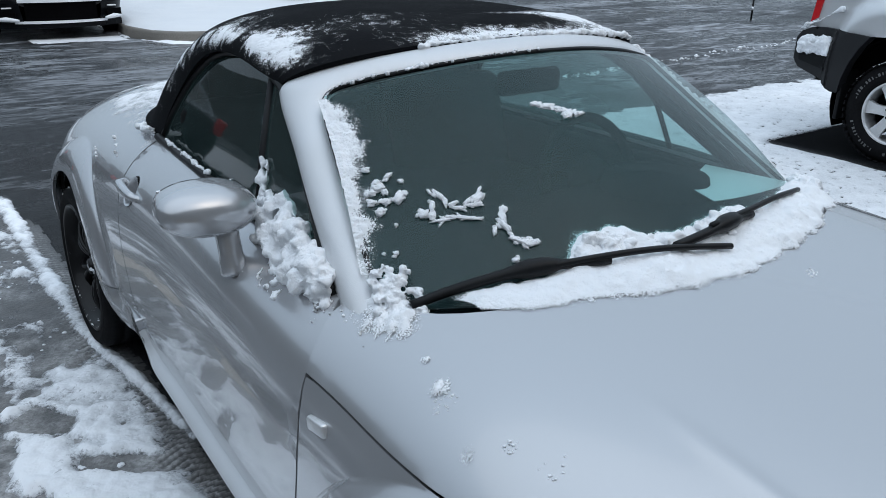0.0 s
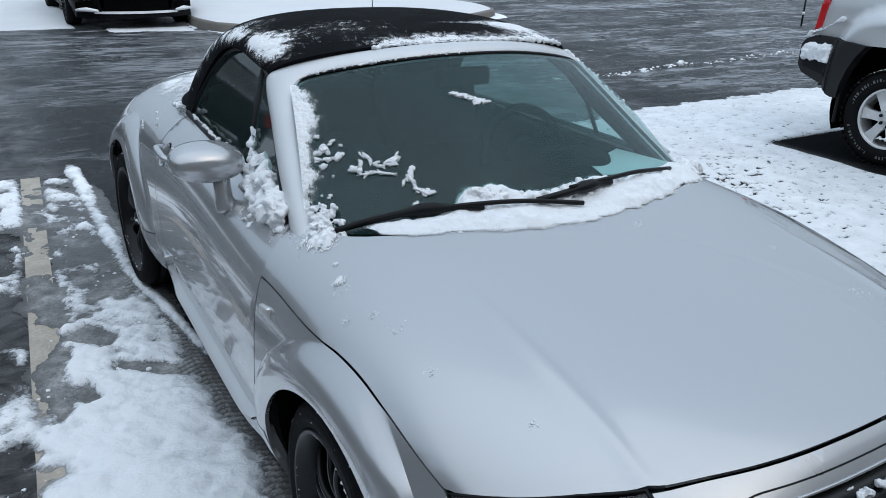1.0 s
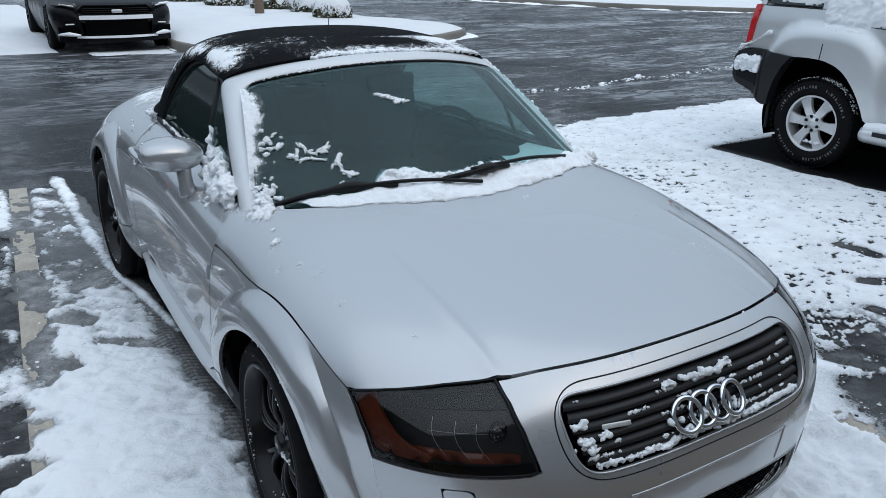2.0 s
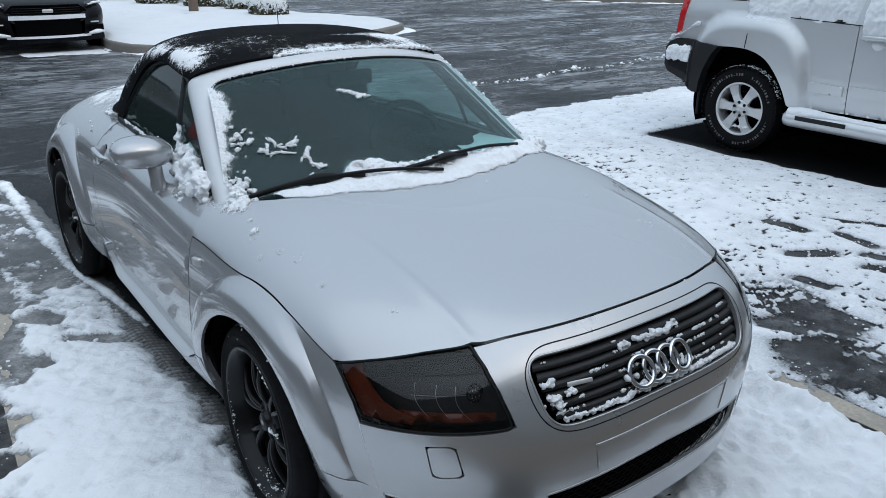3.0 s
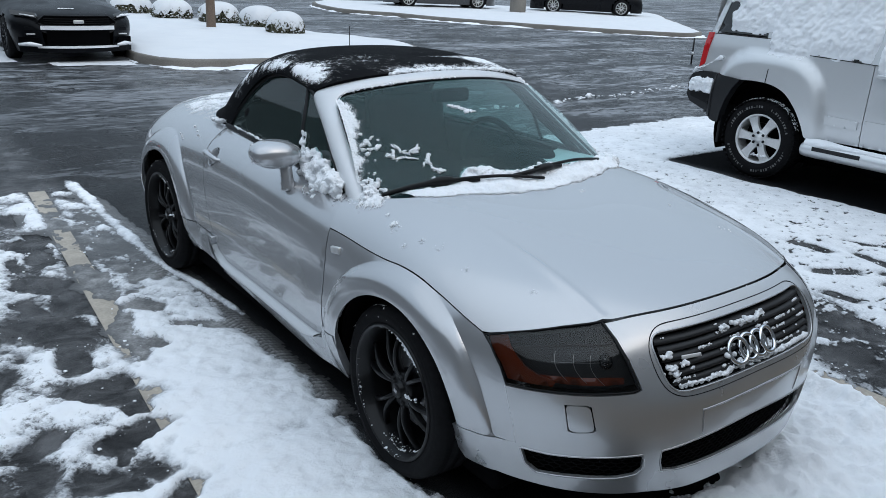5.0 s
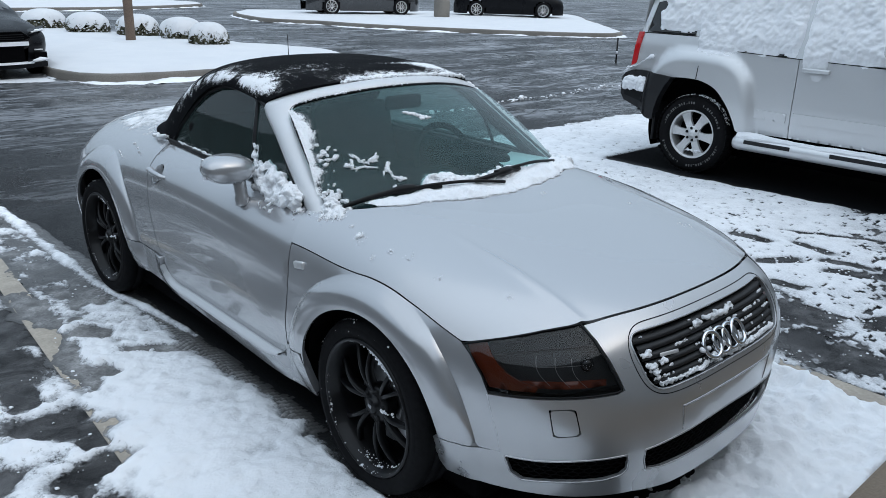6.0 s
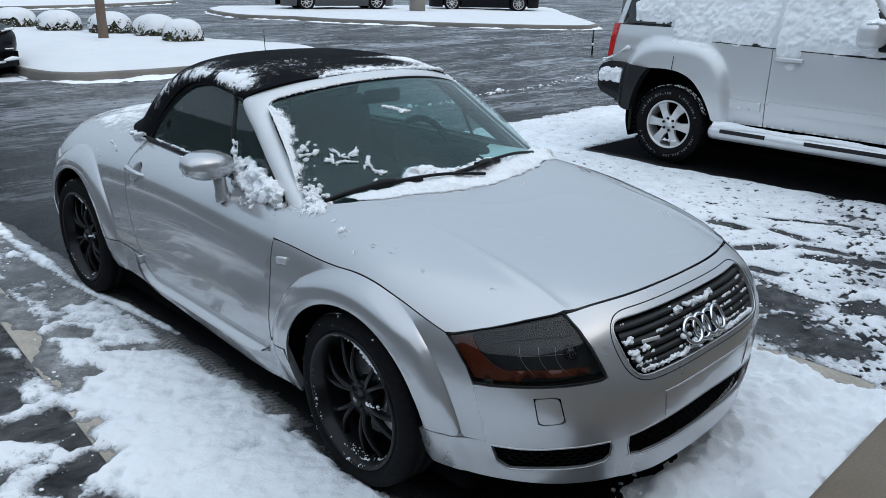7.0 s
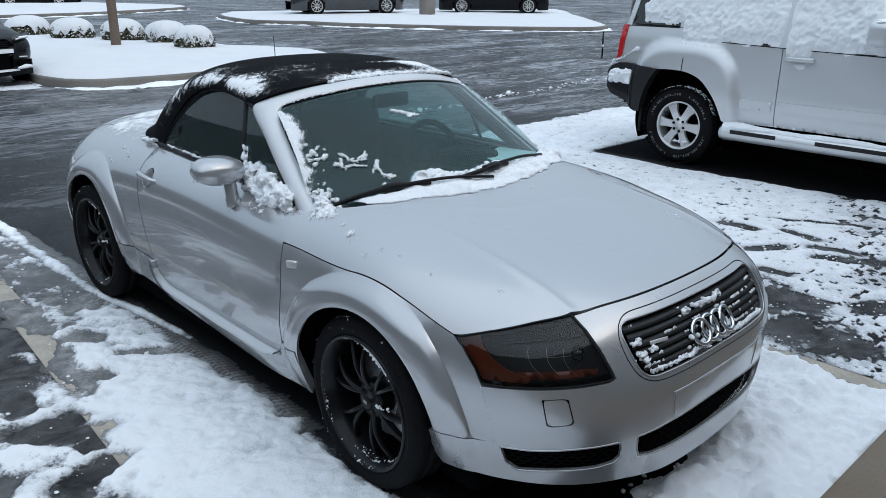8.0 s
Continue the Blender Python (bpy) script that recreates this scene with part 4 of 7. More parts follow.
# rear quarter and tail
lip_r = arc(2.35, 0.35, 0.355, -12, 190, 44)
RINGS_R = [arc(2.35, 0.35, r, -14, 192, 130) for r in (0.366, 0.38, 0.40, 0.42, 0.44, 0.455, 0.463, 0.4682, 0.4702, 0.473)]
qc = [(1.99, 0.428), (1.80, 0.42), (1.642, 0.415), (1.681, 0.50), (1.718, 0.60), (1.751, 0.70), (1.796, 0.80), (1.806, 0.89)]
wing_top = [round_at(1.807, 0.89), round_at(1.807, 0.92), (20, 1.807), (20, 2.33), (37, 2.33), (37, 2.99)]
wing_back = [(60, 2.99), (80, 2.99), (100, 2.99), (125, 2.99), round_at(2.90, 0.26), round_at(2.74, 0.25)]
quarter = wing_top + wing_back + [round_at(y, z) for y, z in lip_r + qc]
over_rings = [[round_at(y, z) for y, z in r if z < 0.9] for r in RINGS_R]
for w in pair("rear_wing", mirrored(shell(over, quarter, 0.03, (), ROUND, rings=over_rings)), SILVER):
    w.data.set_sharp_from_angle(angle=radians(60))
make("boot_lid", *shell(over, [(-36.6, 2.336), (36.6, 2.336), (36.6, 2.995), (-36.6, 2.995)], 0.04, (), ROUND), SILVER, car)
hem = [(-52, 0.26), (-52, 0.40), (-51, 0.6), (-40, 0.73), (-20, 0.80), (0, 0.815), (20, 0.80), (40, 0.73), (51, 0.6), (52, 0.40), (52, 0.26)]
make("rear_bumper", *shell(tail, hem, 0.04, (), NOSE), SILVER, car)
sp = np.array([[(x, 2.62 + 0.15 * t - 0.10 * (x / 0.55) ** 2, 0.908 + 0.016 * math.sin(t * 2.0) - 0.055 * abs(x / 0.55) ** 3) for x in np.linspace(-0.55, 0.55, 25)] for t in np.linspace(0, 1, 8)])
make("spoiler", *slab(sp[::-1], 0.02), SILVER, car, "small boot spoiler dusted with snow")

# sills stand a little proud below the doors
def sill_form(uv):
    p = side(uv)
    p[:, 0] -= 0.034 * soft_step(1.78, 1.50, p[:, 1]) * soft_step(0.44, 0.62, p[:, 1]) * (0.25 + 0.75 * soft_step(0.17, 0.30, p[:, 2])) + 0.001
    return p


sill = [(1.99, 0.423), (1.80, 0.414), (1.640, 0.404), (1.668, 0.350), (1.650, 0.302), (1.55, 0.283), (1.2, 0.289), (0.85, 0.296), (0.66, 0.298), (0.56, 0.310), (0.50, 0.326), (0.484, 0.384), (0.355, 0.40), (0.345, 0.34), (0.36, 0.197), (0.7, 0.194), (1.24, 0.221), (1.69, 0.243), (1.985, 0.262)]
pair("sill", shell(sill_form, sill, 0.03, depth=0.03), SILVER)

# the ledge between door and sill, facing up, in a paler silver than both
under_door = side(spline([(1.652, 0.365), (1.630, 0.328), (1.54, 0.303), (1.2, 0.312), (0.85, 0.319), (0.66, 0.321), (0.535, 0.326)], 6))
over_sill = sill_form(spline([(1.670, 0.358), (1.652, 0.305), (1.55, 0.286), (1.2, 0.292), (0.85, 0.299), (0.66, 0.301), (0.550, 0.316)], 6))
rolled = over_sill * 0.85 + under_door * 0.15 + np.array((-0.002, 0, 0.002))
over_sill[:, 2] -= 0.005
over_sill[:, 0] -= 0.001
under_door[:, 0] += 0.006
pair("sill_ledge", quads(np.stack([under_door, rolled, over_sill])), PALE_SILVER, "pale frosted ledge along the sill")

# nose: bumper cover with its openings
LAMP = [(69.0, 0.686), (62.2, 0.713), (52.7, 0.739), (44.0, 0.754), (41.3, 0.723), (38.7, 0.675), (36.9, 0.628), (35.9, 0.597), (37.0, 0.592), (40, 0.589), (46.4, 0.581), (52.9, 0.573), (58.5, 0.566), (62.5, 0.563), (64.0, 0.606), (66.7, 0.654)]
GRILLE = [(-32.8, 0.722), (-30.8, 0.728), (-17.5, 0.728), (0, 0.728), (17.5, 0.728), (30.8, 0.728), (32.8, 0.722), (32.8, 0.712), (31.4, 0.665), (29.4, 0.605), (27.2, 0.580), (24.6, 0.576), (12, 0.577), (0, 0.578), (-12, 0.577), (-24.6, 0.576), (-27.2, 0.580), (-29.4, 0.605), (-31.4, 0.665), (-32.8, 0.712)]
LOW_SIDE = [(58.3, 0.354), (52, 0.357), (43, 0.369), (33.5, 0.380), (32.9, 0.355), (32.9, 0.325), (34.2, 0.306), (38, 0.294), (46, 0.286), (54.5, 0.272), (57, 0.295)]
LOW_MID = [(-29.0, 0.386), (-20, 0.399), (-10, 0.406), (0, 0.408), (10, 0.406), (20, 0.399), (29.0, 0.386), (28.8, 0.345), (28.0, 0.310), (24, 0.300), (10, 0.297), (0, 0.297), (-10, 0.297), (-24, 0.300), (-28.0, 0.310), (-28.8, 0.345)]
TOW = [(50.2, 0.541), (46, 0.549), (45, 0.545), (43.6, 0.468), (44.2, 0.460), (48, 0.451), (49, 0.455)]


def flip(o):
    return [(-a, z) for a, z in o[::-1]]


def grow(o, k, c=None):
    q = np.array(o, float)
    c = q.mean(0) if c is None else np.array(c)
    d = q - c
    sc = np.array((0.0125, 1))
    n = np.linalg.norm(d * sc, axis=1, keepdims=True)
    return [tuple(v) for v in c + d * (1 + k / n)]


def offset(o, k, ease):
    """An outline eased round and moved outwards by k metres."""
    sc = np.array(NOSE)
    q = resampled(o, 0.008, sc) * sc
    for _ in range(ease):
        q = 0.5 * q + 0.25 * (np.roll(q, 1, 0) + np.roll(q, -1, 0))
    d = np.roll(q, -1, 0) - np.roll(q, 1, 0)
    n = np.column_stack([d[:, 1], -d[:, 0]]) / np.linalg.norm(d, axis=1, keepdims=True)
    if np.sum(q[:, 0] * np.roll(q[:, 1], -1) - np.roll(q[:, 0], -1) * q[:, 1]) < 0:
        n = -n
    return (q + n * k) / sc


def inner(depth):
    """The nose's form, set in by a depth."""
    def form(uv):
        p = nose(uv)
        d = p * (1, 1, 0) - np.array((0, -0.1, 0))
        return p - d / np.linalg.norm(d, axis=1, keepdims=True) * depth
    return form


top_edge = spline([(43.2, 0.7525), (35.6, 0.764), (26, 0.769), (13.7, 0.771), (0, 0.771)], 5)
cover = ([(75.5, 0.345), (72.5, 0.360), (68, 0.366), (64, 0.358), (59.4, 0.366), (60.2, 0.43), (61.4, 0.49), (62.7, 0.556)]
         + [(58.5, 0.561), (52.9, 0.568), (46.4, 0.576), (40, 0.584), (36.6, 0.589), (35.2, 0.597), (36.3, 0.63), (38.1, 0.677), (40.6, 0.722)]
         + [tuple(q) for q in top_edge])
low = [(0, 0.205), (20, 0.215), (31, 0.232), (40, 0.230), (55, 0.221), (62, 0.215), (68, 0.212), (73, 0.212), (75, 0.26)]
cover = cover + flip(cover)[1:] + flip(low) + low[1:]
make("front_bumper", *shell(nose, cover, 0.022, [offset(GRILLE, 0.0, 8), LOW_SIDE, flip(LOW_SIDE), LOW_MID, TOW, flip(TOW)], NOSE), BUMPER, car)
pair("tow_cover", shell(nose, flip([tuple(q) for q in offset(TOW, -0.003, 2)]), 0.012, (), NOSE), BUMPER)
# raised rim round the grille and the plate panel's edge
nose_line = lambda o, out, n=4, closed=True: nose(rounded(resampled(o, 0.012, NOSE)) if closed else spline(o, n)) + np.array((0, -out, 0))
make("grille_rim", *tube(nose(offset(GRILLE, 0.002, 8)), 0.0035, 8, True), SILVER, car)
make("grille_seam", *tube(inner(0.0012)(offset(GRILLE, 0.019, 30)), 0.0020, 6, True), TRIM, car)
make("plate_panel_edge", *tube(nose_line([(-18.6, 0.415), (-19.6, 0.497), (-19, 0.503), (-8, 0.505), (0, 0.505), (8, 0.505), (19, 0.503), (19.6, 0.497), (18.6, 0.415)], -0.0006, 4, False), 0.0036, 6), SILVER, car)
for o in (LOW_SIDE, flip(LOW_SIDE), LOW_MID):
    make("intake_rim", *tube(nose_line(grow(o, 0.002), -0.001), 0.0035, 8, True), SILVER, car)


make("grille_back", *shell(inner(0.06), grow(GRILLE, 0.02), 0.05, (), NOSE), DARK, car)
for i in range(6):
    z = 0.704 - 0.0215 * i
    w = 31.8 - 0.80 * i
    a = np.linspace(-w, w, 40)
    rows = []
    for dz, d in ((0.0075, 0.03), (0.0085, 0.014), (0.004, 0.008), (-0.004, 0.008), (-0.0075, 0.013), (-0.0075, 0.03)):
        rows.append(inner(d)(np.column_stack([a, np.full(40, z + dz)])))
    make("grille_slat", *quads(np.array(rows)), GREY_TRIM, car)
for i in range(4):
    cx = (i - 1.5) * 0.054
    p = nose([(math.degrees(math.atan2(cx, 0.72)), 0.637)])[0]
    ring = [(0.0410 * math.cos(t), 0, 0.0410 * math.sin(t)) for t in np.linspace(0, 2 * math.pi, 40, endpoint=False)]
    m = Matrix.Translation((cx, p[1] - 0.006, 0.637)) @ Euler((radians(-32), 0, radians(6 * cx / 0.06))).to_matrix().to_4x4()
    make("emblem_ring", *moved(tube(ring, 0.0070, 12, True), m), CHROME, car)
q = nose([(-22, 0.662)])[0]
make("grille_badge", *moved(box((0.075, 0.006, 0.012), (0, 0, 0), 0.002), Matrix.Translation(Vector(q) + Vector((0, 0.002, -0.004))) @ Euler((radians(-30), 0, radians(-14))).to_matrix().to_4x4()), ALLOY, car, "small plain metal grille badge")


def comb(a0, a1, z0, z1, lines):
    """Honeycomb of thin bars in an intake."""
    out = []
    h = (z1 - z0) / lines
    for i in range(lines + 1):
        z = z0 + h * i
        n = int((a1 - a0) / 1.1)
        a = np.linspace(a0, a1, n)
        zz = z + 0.25 * h * np.where((np.arange(n) + i) % 2, 1, -1)
        out.append(tube(inner(0.02)(np.column_stack([a, zz])), 0.0018, 5))
        if i < lines:
            for j in range(n):
                if (j + i) % 2:
                    q = inner(0.02)(np.array([(a[j], z + 0.25 * h), (a[j], z + 0.75 * h)]))
                    out.append(tube(q, 0.0018, 5))
    return join(*out)


make("intake_back", *shell(inner(0.034), grow(LOW_MID, 0.04), 0.05, (), NOSE), DARK, car)
make("intake_mesh", *comb(-28.5, 28.5, 0.292, 0.408, 9), RUBBER, car)
pair("intake_back", shell(inner(0.034), flip(grow(LOW_SIDE, 0.03)), 0.05, (), NOSE), DARK)
pair("intake_mesh", mirrored(comb(32.5, 58, 0.270, 0.380, 8)), RUBBER)

# head lamps: smoked lens over a dark bowl with an amber corner
for s in (-1, 1):
    o = LAMP if s > 0 else flip(LAMP)
    lamp = make("headlight", *shell(inner(0.055), grow(o, 0.012), 0.03, (), NOSE, depth=0.002), SMOKE, car, "smoked headlight with amber side reflector")
    make("lens", *shell(inner(0.002), grow(o, -0.004), 0.02, (), NOSE, depth=0.004), LENS, lamp, "smoked clear plastic lens")
    make("gasket", *tube(inner(0.004)(np.array(resampled(grow(o, 0.0), 0.01, (0.0125, 1)))), 0.0038, 6, True), TRIM, lamp)
    am = [(68.6, 0.682), (64.4, 0.698), (63.0, 0.668), (61.2, 0.642), (59.2, 0.620), (56.5, 0.604), (52.5, 0.594), (53, 0.579), (58, 0.573), (62.6, 0.570), (64.4, 0.61), (67.2, 0.652)]
    make("amber_reflector", *shell(inner(0.022), am if s > 0 else flip(am), 0.03, (), NOSE, depth=0.01), AMBER, lamp, "amber corner reflector")
    bar = [(56, 0.583), (50, 0.587), (44, 0.593), (38.6, 0.600), (38.6, 0.617), (42, 0.617), (50, 0.608), (56, 0.600)]
    make("amber_bar", *shell(inner(0.036), bar if s > 0 else flip(bar), 0.03, (), NOSE, depth=0.01), AMBER, lamp, "dim amber turn signal strip")
    # grey band set in for the sky mirrored along the lens's top
    shelf = [(64.0, 0.690), (56, 0.712), (46, 0.733), (43.2, 0.736), (41.2, 0.706), (50, 0.697), (58, 0.680), (62.5, 0.664)]
    make("reflector_shelf", *shell(inner(0.024), shelf if s > 0 else flip(shelf), 0.02, (), NOSE, depth=0.012), GREY_TRIM, lamp, "grey shelf across the lamp's top")
    for a0 in (53.5, 49.5, 46.0):
        rib = inner(0.034)(np.array([(s * (a0 - 3.5 * k + 1.2 * math.sin(3 * k)), 0.672 - 0.075 * k) for k in np.linspace(0, 1, 9)]))
        make("reflector_rib", *tube(rib, 0.0005, 5), ALLOY, lamp)
    cross = inner(0.034)(np.array([(s * a0, 0.645 + 0.0012 * (53 - a0)) for a0 in np.linspace(54, 44, 9)]))
    make("reflector_rib", *tube(cross, 0.0004, 5), ALLOY, lamp)
    c = inner(0.038)(np.array([(s * 42.6, 0.652)]))[0]
    m = Matrix.Translation(c) @ Euler((0, 0, radians(s * 44 + 180))).to_matrix().to_4x4()
    make("projector", *moved(lathe([(0, 0.008), (0.010, 0.007), (0.017, 0.002), (0.020, -0.006), (0.021, -0.03)], 24, "y"), m), DARK_GLASS, lamp)
    for k in range(12):
        a, r = 2.4 * k, 0.004 + 0.0012 * k
        make("reflector_dot", *moved(box((0.0016, 0.0016, 0.0016)), m @ Matrix.Translation((r * math.cos(a), 0.0085 - 0.0006 * k, r * math.sin(a)))), ALLOY, lamp)

# dark inner shell, floor and wheel wells
inner_rows = []
for y in np.linspace(-0.34, 3.05, 62):
    a = np.linspace(0, math.pi, 41)
    n = float(FULL(y))
    w, h = float(plan(y)) * 0.955, (float(ROOFLINE(y)) - 0.02 - ZM)
    h = h if y < 0.2 or y > 1.9 else min(h, 0.27)
    c, d = np.cos(a), np.sin(a)
    inner_rows.append(np.column_stack([w * np.sign(c) * abs(c) ** (2 / n), np.full(41, y), ZM + h * d ** (2 / n)]))
g = np.array(inner_rows)
v, fs = quads(g)
for yc, zc in ((0, 0.33), (2.35, 0.35)):
    r = np.hypot(v[:, 1] - yc, v[:, 2] - zc)
    fs = [q for q in fs if not (min(r[i] for i in q) < 0.40 and abs(v[q[0], 0]) > 0.5)]
make("inner_shell", v, fs, DARK, car)
make("floor_pan", *box((1.40, 3.3, 0.15), (0, 1.22, 0.185), 0.02), DARK, car)
for yc, zc in ((0, 0.33), (2.35, 0.35)):
    for s in (-1, 1):
        t = np.radians(np.linspace(-20, 200, 30))
        edge_x = [float(half(yc + 0.365 * math.cos(q), max(0.2, zc + 0.365 * math.sin(q)))) - 0.014 for q in t]
        rows = [[(s * (x or e), yc + 0.365 * math.cos(q), zc + 0.365 * math.sin(q)) for q, e in zip(t, edge_x)] for x in (0.50, None)]
        make("wheel_liner", *quads(rows), DARK, car)
        make("well_wall", *quads([[(s * 0.5, yc + r * math.cos(q), zc + r * math.sin(q)) for q in t] for r in (0.01, 0.37)]), DARK, car)


def wheel(rt, rr, wide, tyre_mat, rim_mat):
    """A wheel with six pairs of blade spokes about its own x axis, its outer face towards -x."""
    hub = thing("wheel", "", "")
    w = wide / 2
    make("tyre", *lathe([(rr - 0.004, -w + 0.03), (rr + 0.002, -w + 0.012), (rr + 0.006, -w + 0.006), (rr + 0.010, -w + 0.007), (rr + 0.024, -w - 0.002), (rt - 0.034, -w - 0.001), (rt - 0.028, -w + 0.002), (rt - 0.026, -w + 0.001), (rt - 0.012, -w + 0.012), (rt - 0.004, -w + 0.03),
                         (rt - 0.001, -0.055), (rt - 0.007, -0.052), (rt - 0.007, -0.045), (rt, -0.042), (rt, -0.009), (rt - 0.007, -0.006), (rt - 0.007, 0.006), (rt, 0.009), (rt, 0.042), (rt - 0.007, 0.045), (rt - 0.007, 0.052), (rt - 0.001, 0.055), (rt - 0.012, w - 0.01), (rr, w)], 96), tyre_mat, hub)
    make("rim", *lathe([(rr + 0.004, -w + 0.014), (rr + 0.003, -w + 0.004), (rr - 0.003, -w + 0.001), (rr - 0.010, -w + 0.004), (rr - 0.013, -w + 0.014), (rr - 0.020, -w + 0.020), (rr - 0.024, -w + 0.060), (rr - 0.034, -w + 0.085), (rr - 0.036, w - 0.02), (rr, w)], 80), rim_mat, hub)
    # each blade runs out from the hub, bows forward and ends under the rim's lip
    for i in range(12):
        mid_a, sgn = 2 * math.pi * (i // 2) / 6, 1 if i % 2 else -1
        rows = []
        for k in np.linspace(0, 1, 9):
            r = 0.052 + (rr - 0.024 - 0.052) * k
            a = mid_a + sgn * radians(3.0 + 9.5 * k ** 0.75)
            x = -w + 0.046 - 0.022 * math.sin(math.pi * k ** 0.85) + 0.006 * k
            hw, deep = 0.0085 - 0.0025 * k + 0.004 * k ** 6, 0.020 + 0.014 * (1 - k)
            c, t = np.array((0, math.cos(a), math.sin(a))), np.array((0, -math.sin(a), math.cos(a)))
            rows.append([c * r + t * u * hw + np.array((x + v * deep, 0, 0)) for u, v in ((-0.6, 0), (0.6, 0), (1, 0.12), (1, 1), (-1, 1), (-1, 0.12))])
        v, fs = quads(np.array(rows), False, True)
        make("spoke", v, fs, rim_mat, hub)
    make("hub", *lathe([(0, -w + 0.026), (0.026, -w + 0.027), (0.030, -w + 0.031), (0.031, -w + 0.042), (0.046, -w + 0.046), (0.064, -w + 0.048), (0.070, -w + 0.056), (0.072, -w + 0.09)], 36), rim_mat, hub)
    make("cap_badge", *moved(box((0.003, 0.020, 0.012), (0, 0, 0), 0.001), Matrix.Translation((-w + 0.0255, 0, 0))), STEEL, hub, "small plain badge on the hub cap")
    for i in range(5):
        a = 2 * math.pi * i / 5 + 0.3
        make("wheel_bolt", *moved(lathe([(0, -0.008), (0.008, -0.008), (0.009, 0.006)], 8), Matrix.Translation((-w + 0.048, 0.050 * math.cos(a), 0.050 * math.sin(a)))), TRIM, hub)
    make("brake_disc", *lathe([(0.03, -w + 0.105), (0.15, -w + 0.105), (0.152, -w + 0.125), (0.03, -w + 0.125)], 48), STEEL, hub)
    make("brake_caliper", *moved(box((0.06, 0.075, 0.16), (0, 0, 0), 0.02, 3), Matrix.Translation((-w + 0.105, -0.135, 0.02))), STEEL, hub)
    return hub


def part_of(hub, parent, m):
    """Hangs a wheel under its car as the tyre with the rest below it."""
    tyre = hub.children[0]
    for o in list(hub.children)[1:]:
        o.parent = tyre
    tyre.name, tyre.parent, tyre.matrix_basis = "wheel", parent, m
    bpy.data.objects.remove(hub)
    return tyre


for x, y, z, turn, spin in ((0.718, 0.0, 0.318, -3.0, 12), (0.688, 2.38, 0.322, 0.0, 33)):
    for s in (-1, 1):
        part_of(wheel(0.318, 0.244, 0.228, RUBBER, RIM), car, pose(s * x, y, z, spin, 0, turn if s < 0 else 180 + turn))

# windscreen frame, glass and roof
PILLAR_IN = [(-0.676, 0.385, 0.857), (-0.660, 0.440, 0.895), (-0.622, 0.580, 0.990), (-0.580, 0.735, 1.098), (-0.548, 0.838, 1.172), (-0.522, 0.868, 1.203), (-0.46, 0.862, 1.222), (-0.33, 0.820, 1.246), (-0.17, 0.787, 1.264), (0, 0.775, 1.270)]
PILLAR_OUT = [(-0.713, 0.475, 0.855), (-0.700, 0.530, 0.893), (-0.668, 0.680, 0.998), (-0.628, 0.835, 1.102), (-0.592, 0.968, 1.176), (-0.560, 1.010, 1.208), (-0.48, 0.975, 1.240), (-0.34, 0.918, 1.265), (-0.17, 0.880, 1.283), (0, 0.866, 1.289)]
a, b = spline(PILLAR_IN, 6), spline(PILLAR_OUT, 6)
a = np.concatenate([a, (a * (-1, 1, 1))[-2::-1]])
b = np.concatenate([b, (b * (-1, 1, 1))[-2::-1]])
rows = []
for k, up in ((0, -0.014), (0, 0), (0.12, 0.009), (0.3, 0.015), (0.5, 0.017), (0.7, 0.014), (0.88, 0.007), (1, -0.004), (1, -0.02)):
    q = a + (b - a) * k
    n = np.cross(np.gradient(a, axis=0), b - a)
    n /= np.linalg.norm(n, axis=1, keepdims=True)
    n = n * np.sign(n[:, 2:3])
    rows.append(q + n * up)
make("windscreen_frame", *quads(np.array(rows)[::-1]), PALE_SILVER, car, "silver windscreen frame filmed with frost")
under = np.array([a + (b - a) * k + n * up for k, up in ((0.02, -0.013), (0.3, -0.024), (0.7, -0.027), (1.0, -0.021))])
make("pillar_lining", *quads(under), LINING, car, "grey lining inside the windscreen frame")
make("windscreen_seal", *tube(a + np.array((0, 0, -0.002)), 0.006, 6), TRIM, car)


def screen(uv):
    """(across -1 to 1, up 0 to 1) onto the windscreen."""
    s, t = np.array(uv, float).T
    x0, y0, z0 = 0.672 * s, 0.185 + 0.262 * s ** 2, 0.912 - 0.015 * s ** 2
    x1, y1, z1 = 0.550 * s, 0.778 + 0.078 * s ** 2, 1.268 - 0.066 * s ** 2
    bow = 0.022 * np.sin(np.pi * np.clip(t, 0, 1))
    return np.stack([x0 + (x1 - x0) * t, y0 + (y1 - y0) * t - bow * 0.5, z0 + (z1 - z0) * t + bow * 0.85], 1)


uv = [[(s, t) for s in np.linspace(-0.985, 0.985, 33)] for t in np.linspace(-0.03, 0.99, 17)]
pane = make("windscreen", *quads(screen(np.array(uv).reshape(-1, 2)).reshape(17, 33, 3)), GLASS, car, "clear laminated windscreen flecked with snow")
pane.visible_shadow = False

STATIONS = [((0.868, 1.290), (0.566, 1.010, 1.204)), ((1.02, 1.324), (0.570, 1.13, 1.222)), ((1.25, 1.347), (0.561, 1.27, 1.235)), ((1.50, 1.343), (0.556, 1.40, 1.232)),
            ((1.72, 1.305), (0.557, 1.53, 1.200)), ((1.92, 1.230), (0.571, 1.645, 1.125)), ((2.08, 1.135), (0.594, 1.745, 1.02)), ((2.20, 1.035), (0.614, 1.815, 0.922)),
            ((2.27, 0.975), (0.600, 1.96, 0.918)), ((2.33, 0.94), (0.50, 2.18, 0.93))]
